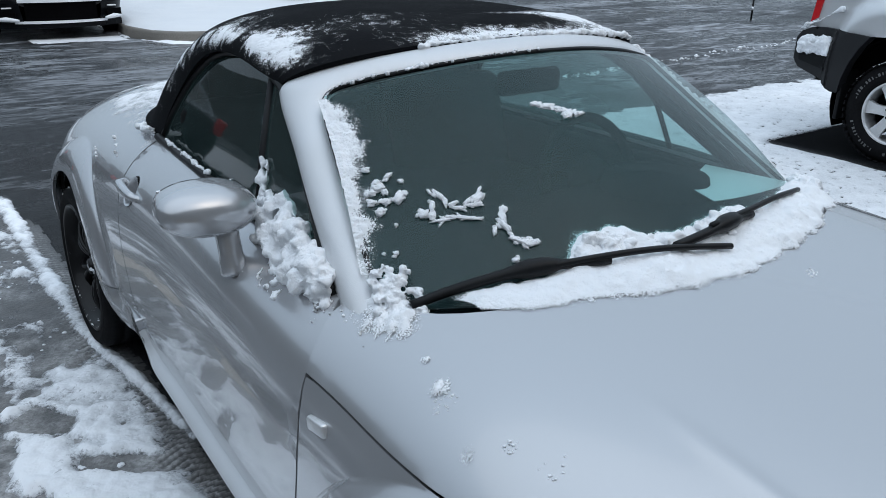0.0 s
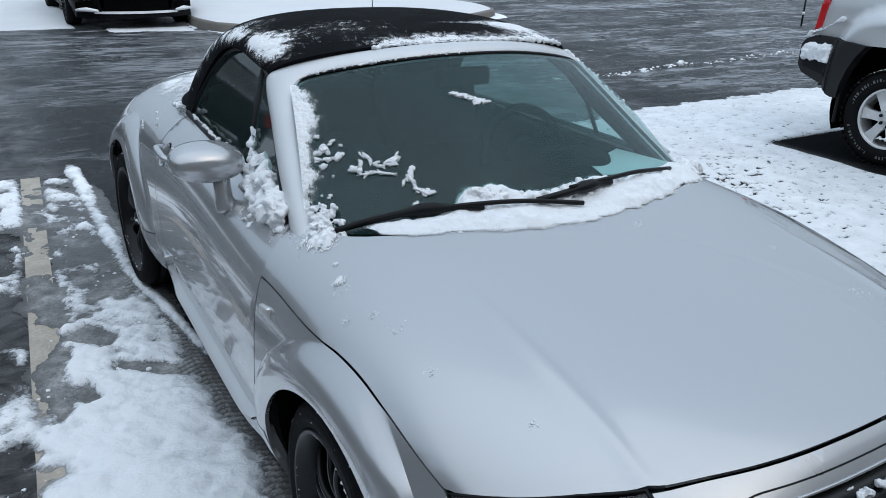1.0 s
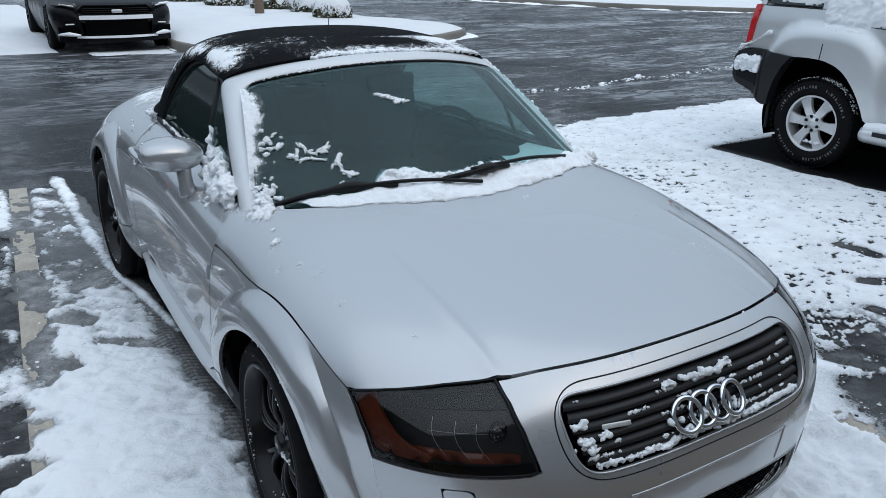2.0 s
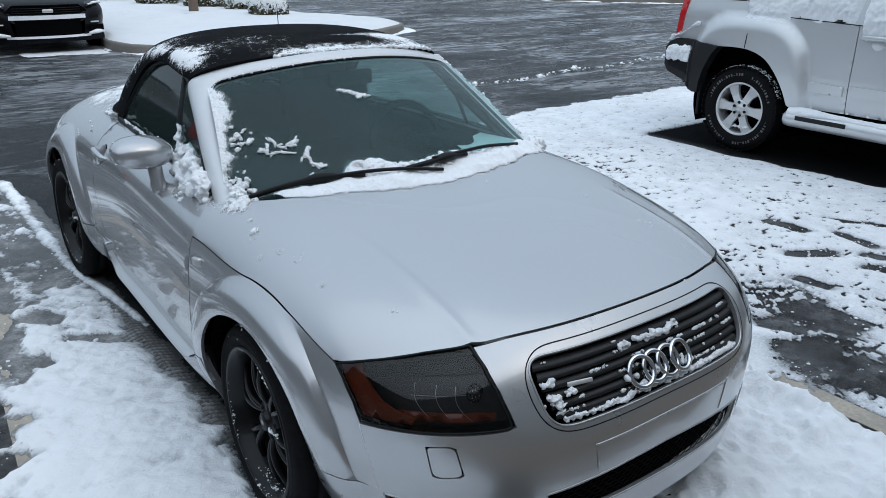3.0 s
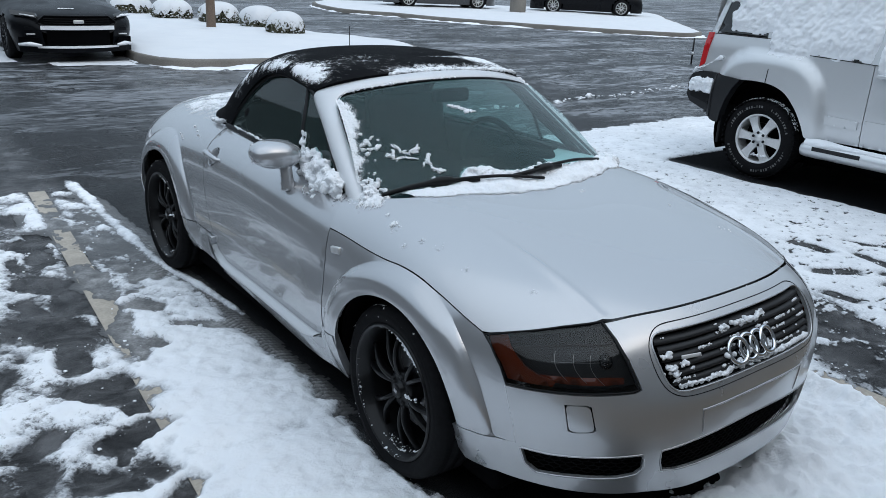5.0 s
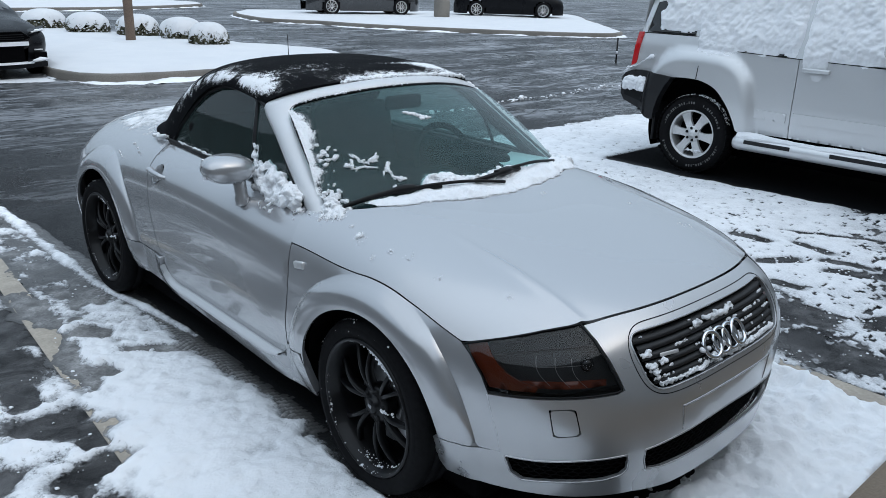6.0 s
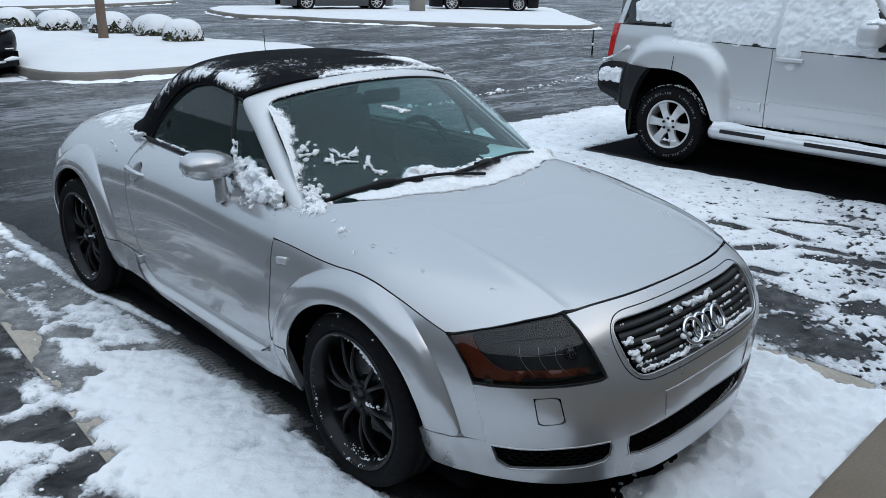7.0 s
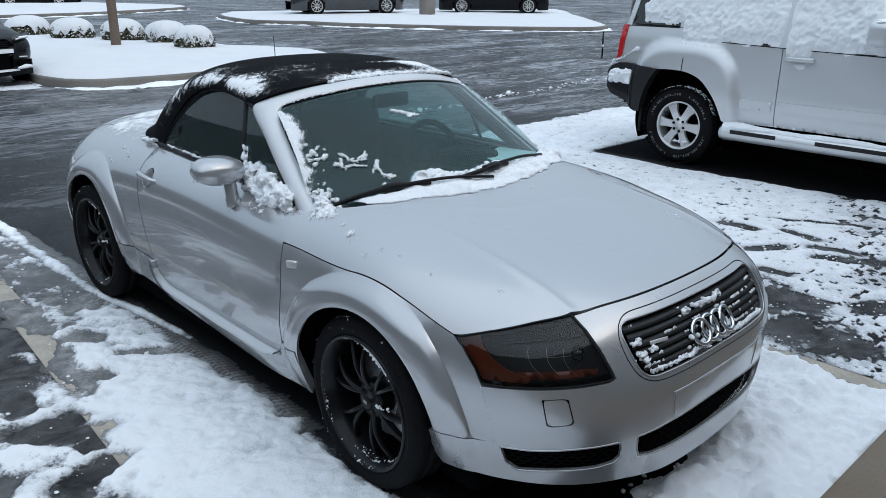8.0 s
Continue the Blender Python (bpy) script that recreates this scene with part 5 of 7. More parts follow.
cen = spline([q[0] for q in STATIONS], 6)
edg = spline([q[1] for q in STATIONS], 6)
ROWS_TOP, COLS_TOP = len(cen), 49


def roof_point(i, col):
    ang = math.pi * col / (COLS_TOP - 1)
    c, d = math.cos(ang), math.sin(ang)
    n = 2.35
    k = d ** (2 / n)
    x, y, z = edg[i]
    return (-x * math.copysign(abs(c) ** (2 / n), c), y + (cen[i][0] - y) * k, z + (cen[i][1] - z) * k)


TOP = np.array([[roof_point(i, j) for j in range(COLS_TOP)] for i in range(ROWS_TOP)])
bows = 0.006 * np.cos(np.linspace(0, 1, ROWS_TOP) * 2 * math.pi * 2.0)[:, None] * np.sin(np.linspace(0, math.pi, COLS_TOP))[None]
TOP[..., 2] += bows
make("soft_top", *slab(TOP[::-1], 0.012), FABRIC, car, "closed black fabric roof dusted with snow")


def glass_side(uv):
    y, z = np.array(uv, float).T
    x = 0.694 - 0.080 * np.clip((y - 0.54) / 1.26, 0, 1) - (z - 0.9) * 0.34 + 0.05 * ((z - 0.9) / 0.32) * (1 - (z - 0.9) / 0.32) * 0.4
    return np.stack([-x, y, z], 1)


SIDE_ARCH = [(0.545, 0.885), (0.68, 0.985), (0.84, 1.098), (0.985, 1.185), (1.06, 1.208), (1.16, 1.224), (1.28, 1.232), (1.40, 1.228), (1.53, 1.195), (1.645, 1.12), (1.745, 1.015), (1.81, 0.92)]
arch = [tuple(q) for q in spline(SIDE_ARCH, 4)]
split = (0.965, 0.91), (1.075, 1.205)
front_pane = [q for q in arch if q[0] < 1.03] + [(1.058, 1.197), (0.955, 0.905), (0.75, 0.895)]
rear_pane = [(0.985, 0.905), (1.09, 1.205)] + [q for q in arch if q[0] > 1.10] + [(1.6, 0.915), (1.3, 0.91)]
split_left = (0.862, 0.91), (0.918, 1.14)
front_left = [q for q in arch if q[0] < 0.905] + [(0.912, 1.13), (0.857, 0.905), (0.75, 0.895)]
rear_left = [(0.868, 0.905), (0.924, 1.14)] + [q for q in arch if q[0] > 0.93] + [(1.6, 0.915), (1.3, 0.91)]
for right, left, n in ((front_pane, front_left, "quarter_window"), (rear_pane, rear_left, "side_window")):
    for w in (make(n, *shell(glass_side, right, 0.05, depth=0.003), SIDE_GLASS, car, "tinted side glass"),
              make(n, *mirrored(shell(glass_side, left, 0.05, depth=0.003)), SIDE_GLASS, car, "tinted side glass")):
        w.visible_shadow = False


def trim_side(uv):
    p = glass_side(uv)
    p[:, 0] += 0.02
    return p


make("pillar_trim", *mirrored(shell(trim_side, [q for q in arch if q[0] < 1.12] + [(1.10, 1.20), (1.02, 1.175), (0.959, 1.14), (0.916, 1.10), (0.88, 1.06), (0.783, 0.998), (0.688, 0.936), (0.62, 0.89)], 0.05, depth=0.01)), CABIN, car)
pair("window_seal", tube(glass_side(np.array(arch)), 0.010, 8), TRIM)
make("window_divider", *tube(glass_side(np.array([split[0], (1.02, 1.06), split[1]])), 0.011, 8), TRIM, car)
make("window_divider", *mirrored(tube(glass_side(np.array([split_left[0], (0.89, 1.02), split_left[1]])), 0.008, 8)), TRIM, car)
pair("belt_moulding", tube([(-0.700, 0.545, 0.897), (-0.686, 0.8, 0.915), (-0.668, 1.1, 0.922), (-0.645, 1.45, 0.926), (-0.622, 1.815, 0.926)], 0.011, 8), TRIM)

# mirrors
def mirror_unit(s):
    a = np.linspace(0, 2 * math.pi, 36, endpoint=False)
    rows = []
    for t in np.concatenate([-np.cos(np.linspace(0, math.pi / 2, 12)), [0.2, 0.42, 0.55, 0.58]]):
        k = max(0.01, (1 - abs(t) ** 2.3) ** (1 / 2.3)) if t <= 0 else 1 - 0.10 * t ** 2 - 0.12 * (t > 0.57)
        rows.append([(s * (-0.803 - 0.112 * k * np.sign(math.cos(q)) * abs(math.cos(q)) ** 0.88 + 0.012 * t), 0.905 + 0.078 * t, 0.980 + 0.057 * k * np.sign(math.sin(q)) * abs(math.sin(q)) ** 0.92 + 0.008 * math.cos(q) * k) for q in a])
    v, fs = quads(rows, False, True)
    m = make("mirror", v, fs if s > 0 else [q[::-1] for q in fs], SILVER, car, "silver oval door mirror")
    stem = tube(spline([(s * -0.765, 0.875, 0.835), (s * -0.768, 0.878, 0.875), (s * -0.772, 0.885, 0.935)], 4), [0.03] * 4 + [0.026] * 5, 14)
    make("stem", stem[0], stem[1], SILVER, m)
    make("mirror_glass", *box((0.17, 0.004, 0.085), (s * -0.805, 0.955, 0.978), 0.0015), MIRROR, m)


mirror_unit(1)

# handles, repeaters, aerial
for s in (1, -1):
    y, z = 1.69, 0.803
    x = float(half(y, z))
    h = make("door_handle", *tube(spline([(s * -(x - 0.010), 1.775, 0.812), (s * -(x + 0.012), 1.755, 0.813), (s * -(x + 0.017), 1.70, 0.808), (s * -(x + 0.012), 1.635, 0.801), (s * -(x - 0.006), 1.605, 0.797)], 6), [0.011] * 6 + [0.0145] * 13 + [0.011] * 6, 12), SILVER, car)
    dish = lathe([(0.0005, 0.024), (0.018, 0.022), (0.031, 0.014), (0.040, 0.003), (0.046, -0.0005)], 28)
    lean = math.atan2(float(half(y, z - 0.03) - half(y, z + 0.03)), 0.06)
    m = Matrix.Translation((-x, 1.685, 0.803)) @ Euler((0, lean, 0)).to_matrix().to_4x4()
    dish = moved(dish, m)
    make("handle_dish", *(dish if s > 0 else mirrored([tuple(map(tuple, dish[0])), dish[1]])), SILVER, h, "round dish behind the handle")
    x = float(half(0.388, 0.728))
    make("side_repeater", *moved(box((0.016, 0.062, 0.028), (0, 0, 0), 0.006, 3), Matrix.Translation((s * -x, 0.388, 0.728)) @ Euler((radians(-10), 0, 0)).to_matrix().to_4x4()), ALLOY, car, "clear side repeater lamp")
make("aerial", *tube([(0.643, 2.70, 0.90), (0.643, 2.72, 1.05), (0.643, 2.73, 1.335)], [0.006, 0.003, 0.0025], 8), TRIM, car)

# wipers
def wiper(pts, blade, up):
    w = make("wiper", *tube(spline([screen(np.array([q]))[0] + np.array((0, -0.012, 0.026)) for q in pts], 6), np.interp(np.linspace(0, 1, 6 * len(pts) - 5), [0, 0.45, 0.58, 0.74, 0.8, 1], [0.009, 0.011, 0.019, 0.018, 0.010, 0.008]), 8), TRIM, car, "black wiper arm half buried in snow")
    q = [screen(np.array([p]))[0] + np.array((0, -0.015, 0.034)) for p in blade]
    make("blade", *tube(spline(q, 6), 0.0065, 6), TRIM, w)


wiper([(-0.93, -0.04), (-0.81, 0.02), (-0.67, 0.06), (-0.57, 0.072), (-0.40, 0.064)], [(-0.62, 0.055), (-0.4, 0.07), (-0.21, 0.06), (0.02, 0.015)], 0)
wiper([(-0.17, 0.07), (-0.02, 0.085), (0.11, 0.098), (0.25, 0.09)], [(0.0, 0.095), (0.24, 0.10), (0.45, 0.09), (0.74, 0.03)], 0)
cowl = np.array([[(s, 0.185 + 0.262 * (s / 0.672) ** 2 - 0.035 + 0.05 * t, 0.918 - 0.015 * (s / 0.672) ** 2 - 0.02 * t) for s in np.linspace(-0.66, 0.66, 21)] for t in np.linspace(0, 1, 3)])
make("cowl", *quads(cowl), TRIM, car)

# cabin
make("dashboard", *box((1.24, 0.42, 0.12), (0, 0.62, 0.83), 0.05, 4), CABIN, car)
make("instrument_hood", *moved(lathe([(0, 0.12), (0.14, 0.11), (0.17, 0.0), (0.16, -0.1)], 24, "z"), Matrix.Translation((0.36, 0.66, 0.82))), CABIN, car)
ringp = [(0.36 + 0.18 * math.cos(t), 0.90 + 0.06 * math.sin(t), 0.86 + 0.17 * math.sin(t)) for t in np.linspace(0, 2 * math.pi, 36, endpoint=False)]
sw = make("steering_wheel", *tube(ringp, 0.016, 10, True), LEATHER, car)
make("steering_boss", *moved(lathe([(0, -0.03), (0.06, -0.025), (0.075, 0.02)], 20, "y"), Matrix.Translation((0.36, 0.90, 0.86))), CABIN, sw)
for s in (-1, 1):
    seat = make("seat", *box((0.48, 0.5, 0.16), (s * 0.36, 1.25, 0.46), 0.06, 4), LEATHER, car)
    make("backrest", *moved(box((0.47, 0.14, 0.62), (0, 0, 0), 0.06, 4), Matrix.Translation((s * 0.36, 1.58, 0.76)) @ Euler((radians(-16), 0, 0)).to_matrix().to_4x4()), LEATHER, seat)
    make("headrest", *box((0.26, 0.09, 0.16), (s * 0.36, 1.68, 1.10), 0.04, 4), LEATHER, seat)
    hoop = spline([(s * 0.36 - 0.15, 1.80, 0.85), (s * 0.36 - 0.14, 1.80, 1.08), (s * 0.36, 1.80, 1.14), (s * 0.36 + 0.14, 1.80, 1.08), (s * 0.36 + 0.15, 1.80, 0.85)], 6)
    make("roll_hoop", *tube(hoop, 0.02, 10), CABIN, car)
make("cabin_rear", *box((1.2, 0.06, 0.5), (0, 1.9, 0.72), 0.02), CABIN, car)
for s in (-1, 1):
    make("door_card", *box((0.05, 1.15, 0.4), (s * 0.61, 1.12, 0.7), 0.02), CABIN, car)
make("rear_view_mirror", *box((0.20, 0.035, 0.062), (0.03, 0.83, 1.186), 0.017, 4), CABIN, car)


# ---- the silver off-roader parked beyond, nose towards -y
SX = 4.62  # its near flank


def suv_x(y, z):
    """Its near flank: upright below the windows, leaning in above, with swollen arches."""
    y, z = np.asarray(y, float), np.asarray(z, float)
    x = SX + 0.02 + 0.05 * np.clip((0.75 - z) / 0.4, 0, 1) ** 2 + 0.26 * np.clip(z - 1.13, 0, 1) ** 1.15
    for yc in (2.0, -0.82):
        r = (abs((y - yc) / 0.58) ** 3.2 + abs((z - 0.34) / 0.81) ** 3.2) ** (1 / 3.2)
        x = x - 0.075 * np.clip((1.0 - r) / 0.12, 0, 1) ** 0.5
    return x


def suv_form(uv):
    y, z = np.array(uv, float).T
    return np.stack([suv_x(y, z), y, z], 1)


def suv_shell(form, outline, step, depth):
    return shell(form, outline, step, depth=depth, centre=(SX + 1.0, 0.6, 0.8))


suv = thing("off_roader", "silver off-road wagon with snow-caked windows", "car")
F_LIP = arc(-0.82, 0.40, 0.46, -12, 192, 30)
S_LIP = [tuple(q) for q in spline([(1.555, 0.47), (1.60, 0.58), (1.675, 0.70), (1.79, 0.815), (1.93, 0.872), (2.08, 0.886), (2.24, 0.880)], 5)]
quarter = [(2.735, 0.905), (2.73, 1.0), (2.69, 1.26), (2.06, 1.26), (2.05, 1.16), (1.66, 1.155), (1.097, 1.135), (1.097, 0.93), (1.101, 0.462), (1.53, 0.455)] + S_LIP + [(2.50, 0.901)]
make("rear_panel", *suv_shell(suv_form, quarter, 0.035, depth=0.02), SILVER_SUV, suv)
make("front_door", *suv_shell(suv_form, [(1.09, 1.135), (1.09, 0.93), (1.095, 0.462), (-0.10, 0.46), (-0.16, 0.75), (-0.14, 1.11), (0.9, 1.13)], 0.03, depth=0.02), SILVER_SUV, suv)
fender = [(-0.15, 1.105), (-0.17, 0.75), (-0.115, 0.485), (-0.36, 0.47)] + [q for q in F_LIP if q[0] > -1.18] + [(-1.3, 0.62), (-1.55, 0.62), (-1.62, 0.85), (-1.55, 1.02), (-0.9, 1.10)]
make("front_wing", *suv_shell(suv_form, fender, 0.05, depth=0.02), SILVER_SUV, suv)
W2 = 1.80


def ring(y, z0, z1, inset=0.0):
    m, h = SX + 0.05 + W2 / 2, W2 / 2 - 0.03
    return [(m - h + inset + 0.02, y, z0), (m - h, y, min(z1, z0 + 0.3)), (m - h, y, min(z1, 1.12)), (m - h + 0.27 * max(0, z1 - 1.13), y, z1), (m + h - 0.27 * max(0, z1 - 1.13), y, z1), (m + h, y, min(z1, 1.12)), (m + h, y, min(z1, z0 + 0.3)), (m + h - inset - 0.02, y, z0)]


hull = [ring(2.69, 0.55, 1.1), ring(2.695, 0.5, 1.25), ring(2.60, 0.5, 1.76), ring(2.3, 0.5, 1.80), ring(0.9, 0.5, 1.79), ring(0.55, 0.5, 1.72), ring(-0.1, 0.5, 1.16), ring(-0.9, 0.5, 1.10), ring(-1.55, 0.5, 1.0), ring(-1.62, 0.6, 0.9)]
v, fs = quads(np.array(hull), False, True)
far = [q for q in fs if np.mean([v[i][0] for i in q]) > SX + 0.25 or np.mean([v[i][2] for i in q]) > 1.2]
make("cabin", v, far + [tuple(range(8))], SILVER_SUV, suv, smooth=False)
make("inner_shell", *box((1.5, 4.0, 0.75), (SX + 0.95, 0.6, 0.72), 0.05), DARK, suv)
# plain unseen block, made deep and wide to stop light crossing under the car
make("underbody", *box((1.42, 3.9, 0.34), (SX + 1.02, 0.6, 0.33), 0.05), DARK, suv)
tailgate = np.array([[(SX + 0.08 + s * (W2 - 0.1), 2.70 + 0.02 * math.sin(math.pi * s) - 0.10 * max(0, z - 1.2), z) for s in np.linspace(0, 1, 9)] for z in np.linspace(0.6, 1.7, 12)])
make("tailgate", *quads(tailgate[::-1]), SILVER_SUV, suv)
roof = np.array([[(SX + 0.23 + s * (W2 - 0.36), y, 1.77 + 0.05 * math.sin(math.pi * s)) for s in np.linspace(0, 1, 9)] for y in np.linspace(0.6, 2.65, 14)])
make("roof", *slab(roof.transpose(1, 0, 2), 0.03), SILVER_SUV, suv)

# windows and pillars
def suv_out(d):
    def form(uv):
        p = suv_form(uv)
        p[:, 0] -= d
        return p
    return form


make("cargo_window", *suv_shell(suv_out(-0.005), [(2.63, 1.28), (2.56, 1.66), (2.12, 1.68), (2.08, 1.28)], 0.08, depth=0.01), DARK_GLASS, suv)
make("rear_window", *suv_shell(suv_out(-0.005), [(1.98, 1.18), (1.98, 1.66), (1.16, 1.67), (1.16, 1.15)], 0.08, depth=0.01), DARK_GLASS, suv)
make("front_window", *suv_shell(suv_out(-0.005), [(1.02, 1.15), (1.02, 1.67), (0.55, 1.64), (0.02, 1.15)], 0.08, depth=0.01), DARK_GLASS, suv)
for o in ([(2.685, 1.265), (2.60, 1.70), (2.55, 1.70), (2.63, 1.265)], [(2.10, 1.265), (2.12, 1.70), (1.97, 1.70), (1.97, 1.16), (2.05, 1.16)], [(1.165, 1.14), (1.165, 1.70), (1.02, 1.70), (1.02, 1.14)]):
    make("pillar", *suv_shell(suv_out(0.004), o, 0.08, depth=0.02), SILVER_SUV, suv)
make("front_pillar", *tube([(SX + 0.05, -0.05, 1.12), (SX + 0.10, 0.25, 1.36), (SX + 0.17, 0.56, 1.66)], 0.035, 8), TRIM, suv)
make("belt_line", *tube([(float(suv_x(y, z)) - 0.002, y, z) for y, z in ((-0.14, 1.115), (0.9, 1.135), (1.66, 1.157))], 0.0035, 6), TRIM, suv)
make("cargo_line", *tube([(float(suv_x(y, 1.262)) - 0.001, y, 1.262) for y in np.linspace(2.07, 2.68, 8)], 0.004, 6), TRIM, suv)
seam = [(1.985, 1.15), (1.985, 1.0), (1.995, 0.885)]
make("panel_seam", *tube([(float(suv_x(y, z)) - 0.001, y, z) for y, z in seam], 0.004, 6), TRIM, suv)

# bumper, flap, lamp, mouldings, step
bump = [(2.50, 0.900), (2.62, 0.908), (2.71, 0.903), (2.79, 0.87), (2.825, 0.82), (2.83, 0.66), (2.79, 0.60), (2.60, 0.53), (2.525, 0.49), (2.515, 0.70)]
make("rear_bumper", *suv_shell(suv_out(0.042), bump, 0.03, depth=0.14), GREY_TRIM, suv, "dark plastic rear bumper corner")
make("bumper_bar", *box((1.75, 0.16, 0.25), (SX + 0.99, 2.765, 0.73), 0.05, 3), GREY_TRIM, suv)
make("bumper_step", *suv_shell(suv_out(0.052), [(2.785, 0.70), (2.78, 0.655), (2.56, 0.60), (2.55, 0.70)], 0.03, depth=0.03), TRIM, suv)
trim = [(2.235, 0.880), (2.37, 0.893), (2.51, 0.900), (2.52, 0.70), (2.53, 0.48), (2.47, 0.455), (2.42, 0.455), (2.40, 0.56), (2.36, 0.68), (2.30, 0.80)]
make("arch_cladding", *suv_shell(suv_out(0.028), trim, 0.03, depth=0.10), GREY_TRIM, suv, "dark plastic wheel arch cladding")
make("mud_flap", *box((0.26, 0.03, 0.36), (SX + 0.12, 2.425, 0.43), 0.008), TRIM, suv)
lampo = [(2.755, 0.935), (2.715, 1.265), (2.655, 1.27), (2.70, 0.97)]
make("tail_light", *suv_shell(suv_out(0.012), lampo, 0.03, depth=0.05), RED, suv, "upright red tail light")
for o in ([(1.42, 0.68), (1.42, 0.60), (1.135, 0.595), (1.13, 0.67)], [(1.075, 0.685), (1.08, 0.60), (-0.08, 0.60), (-0.08, 0.685)]):
    make("side_moulding", *suv_shell(suv_out(0.012), o, 0.03, depth=0.02), SILVER_SUV, suv)
st = make("running_board", *tube([(SX - 0.02, y, 0.37) for y in (1.56, 1.555, 1.54, 1.50, 0.5, -0.42, -0.5)], [0.01, 0.04, 0.06, 0.066, 0.066, 0.066, 0.02], 20), SILVER_SUV, suv, "fat silver side step tube under snow")
for y in (1.22, 0.32):
    make("step_pad", *box((0.012, 0.42 if y > 1 else 0.7, 0.035), (SX - 0.083, y, 0.392), 0.004), GREY_TRIM, st)
for y in (1.35, 0.5, -0.3):
    make("bracket", *box((0.12, 0.05, 0.06), (SX + 0.09, y, 0.40), 0.01), TRIM, st)
dh = make("door_handle", *box((0.035, 0.235, 0.036), (SX - 0.005, 0.93, 1.058), 0.012, 3), SILVER_SUV, suv)
make("handle_cup", *moved(lathe([(0, 0), (0.05, 0.002), (0.055, 0.008)], 20), Matrix.Translation((SX + 0.016, 0.93, 1.02))), SILVER_SUV, dh)
mm = make("door_mirror", *box((0.22, 0.19, 0.20), (SX - 0.14, 0.27, 1.31), 0.06, 4), SILVER_SUV, suv)
make("mirror_arm", *box((0.16, 0.07, 0.06), (SX + 0.0, 0.20, 1.21), 0.02, 3), TRIM, mm)
make("arch_liner", *quads([[(SX + d, y, z) for y, z in arc(2.0, 0.40, 0.50, -25, 205, 30)] for d in (0.03, 0.35)]), DARK, suv)
make("arch_liner", *quads([[(SX + d, y, z) for y, z in arc(-0.82, 0.40, 0.47, -25, 205, 30)] for d in (0.0, 0.35)]), DARK, suv)


GREY_MARK = material("grey_marking", (0.11, 0.11, 0.11), 0.7)


def truck_wheel(parent, m):
    """An all-terrain tyre on a six-spoke alloy wheel; outer face towards -x."""
    rt, rr, w = 0.364, 0.226, 0.125
    tyre = make("wheel", *lathe([(rr, -w + 0.03), (rr + 0.008, -w + 0.002), (rr + 0.05, -w - 0.008), (rt - 0.05, -w - 0.006), (rt - 0.02, -w + 0.004), (rt, -w + 0.03), (rt, w - 0.03), (rt - 0.03, w), (rr, w)], 64), RUBBER, parent)
    tyre.matrix_basis = m
    blocks = []
    for i in range(46):
        a = 2 * math.pi * i / 46
        for x in (-w + 0.012, -0.03, 0.03):
            b = box((0.05, 0.032, 0.010), (x, 0, rt - 0.001), 0.003, 1)
            blocks.append(moved(b, Euler((a + 0.02 * x / 0.03, 0, 0)).to_matrix().to_4x4()))
    make("tread", *join(*blocks), RUBBER, tyre, smooth=False)["kind"] = "stuff"
    bars = []
    for i in range(72):
        if i % 36 in (11, 12, 13, 14, 15, 16, 33, 34, 35):
            continue
        a = 2 * math.pi * i / 72
        bars.append(moved(box((0.003, 0.009 + 0.004 * (i % 3), 0.005 if i % 4 == 1 else 0.022), (-w - 0.008, 0, 0.297 - 0.008 * (i % 4 == 1)), 0.001, 1), Euler((a, 0, 0)).to_matrix().to_4x4()))
    make("sidewall_marking", *join(*bars), GREY_MARK, tyre, smooth=False)["kind"] = "stuff"
    make("rim", *lathe([(rr + 0.004, -w + 0.008), (rr - 0.008, -w + 0.006), (rr - 0.016, -w + 0.02), (rr - 0.02, 0.06), (rr, w)], 48), ALLOY, tyre)
    for i in range(6):
        a = math.pi / 3 * i + 0.26
        sp = np.array([[(-w + 0.03 - 0.014 * math.sin(math.pi * k), y * (0.037 + 0.014 * k ** 2 - 0.006 * math.sin(math.pi * k)), 0.05 + (rr - 0.062) * k) for y in np.linspace(-1, 1, 5)] for k in np.linspace(0, 1, 7)])
        make("spoke", *moved(slab(sp, 0.03), Euler((a, 0, 0)).to_matrix().to_4x4()), ALLOY, tyre)
    make("hub", *lathe([(0, -w + 0.012), (0.035, -w + 0.014), (0.04, -w + 0.022), (0.066, -w + 0.020), (0.078, -w + 0.026), (0.082, -w + 0.05)], 32), ALLOY, tyre)
    for i in range(6):
        a = math.pi / 3 * i
        make("lug_nut", *moved(lathe([(0, -0.012), (0.012, -0.011), (0.015, 0.006)], 8), Matrix.Translation((-w + 0.022, 0.057 * math.cos(a), 0.057 * math.sin(a)))), TRIM, tyre)
    make("drum", *lathe([(0, 0.0), (0.19, 0.0), (0.19, 0.05)], 32), DARK, tyre)


for y in (1.995, -0.82):
    truck_wheel(suv, pose(SX + 0.105, y, 0.366, 20, 0, 0))
    truck_wheel(suv, pose(SX + 1.75, y, 0.366, 35, 0, 180))


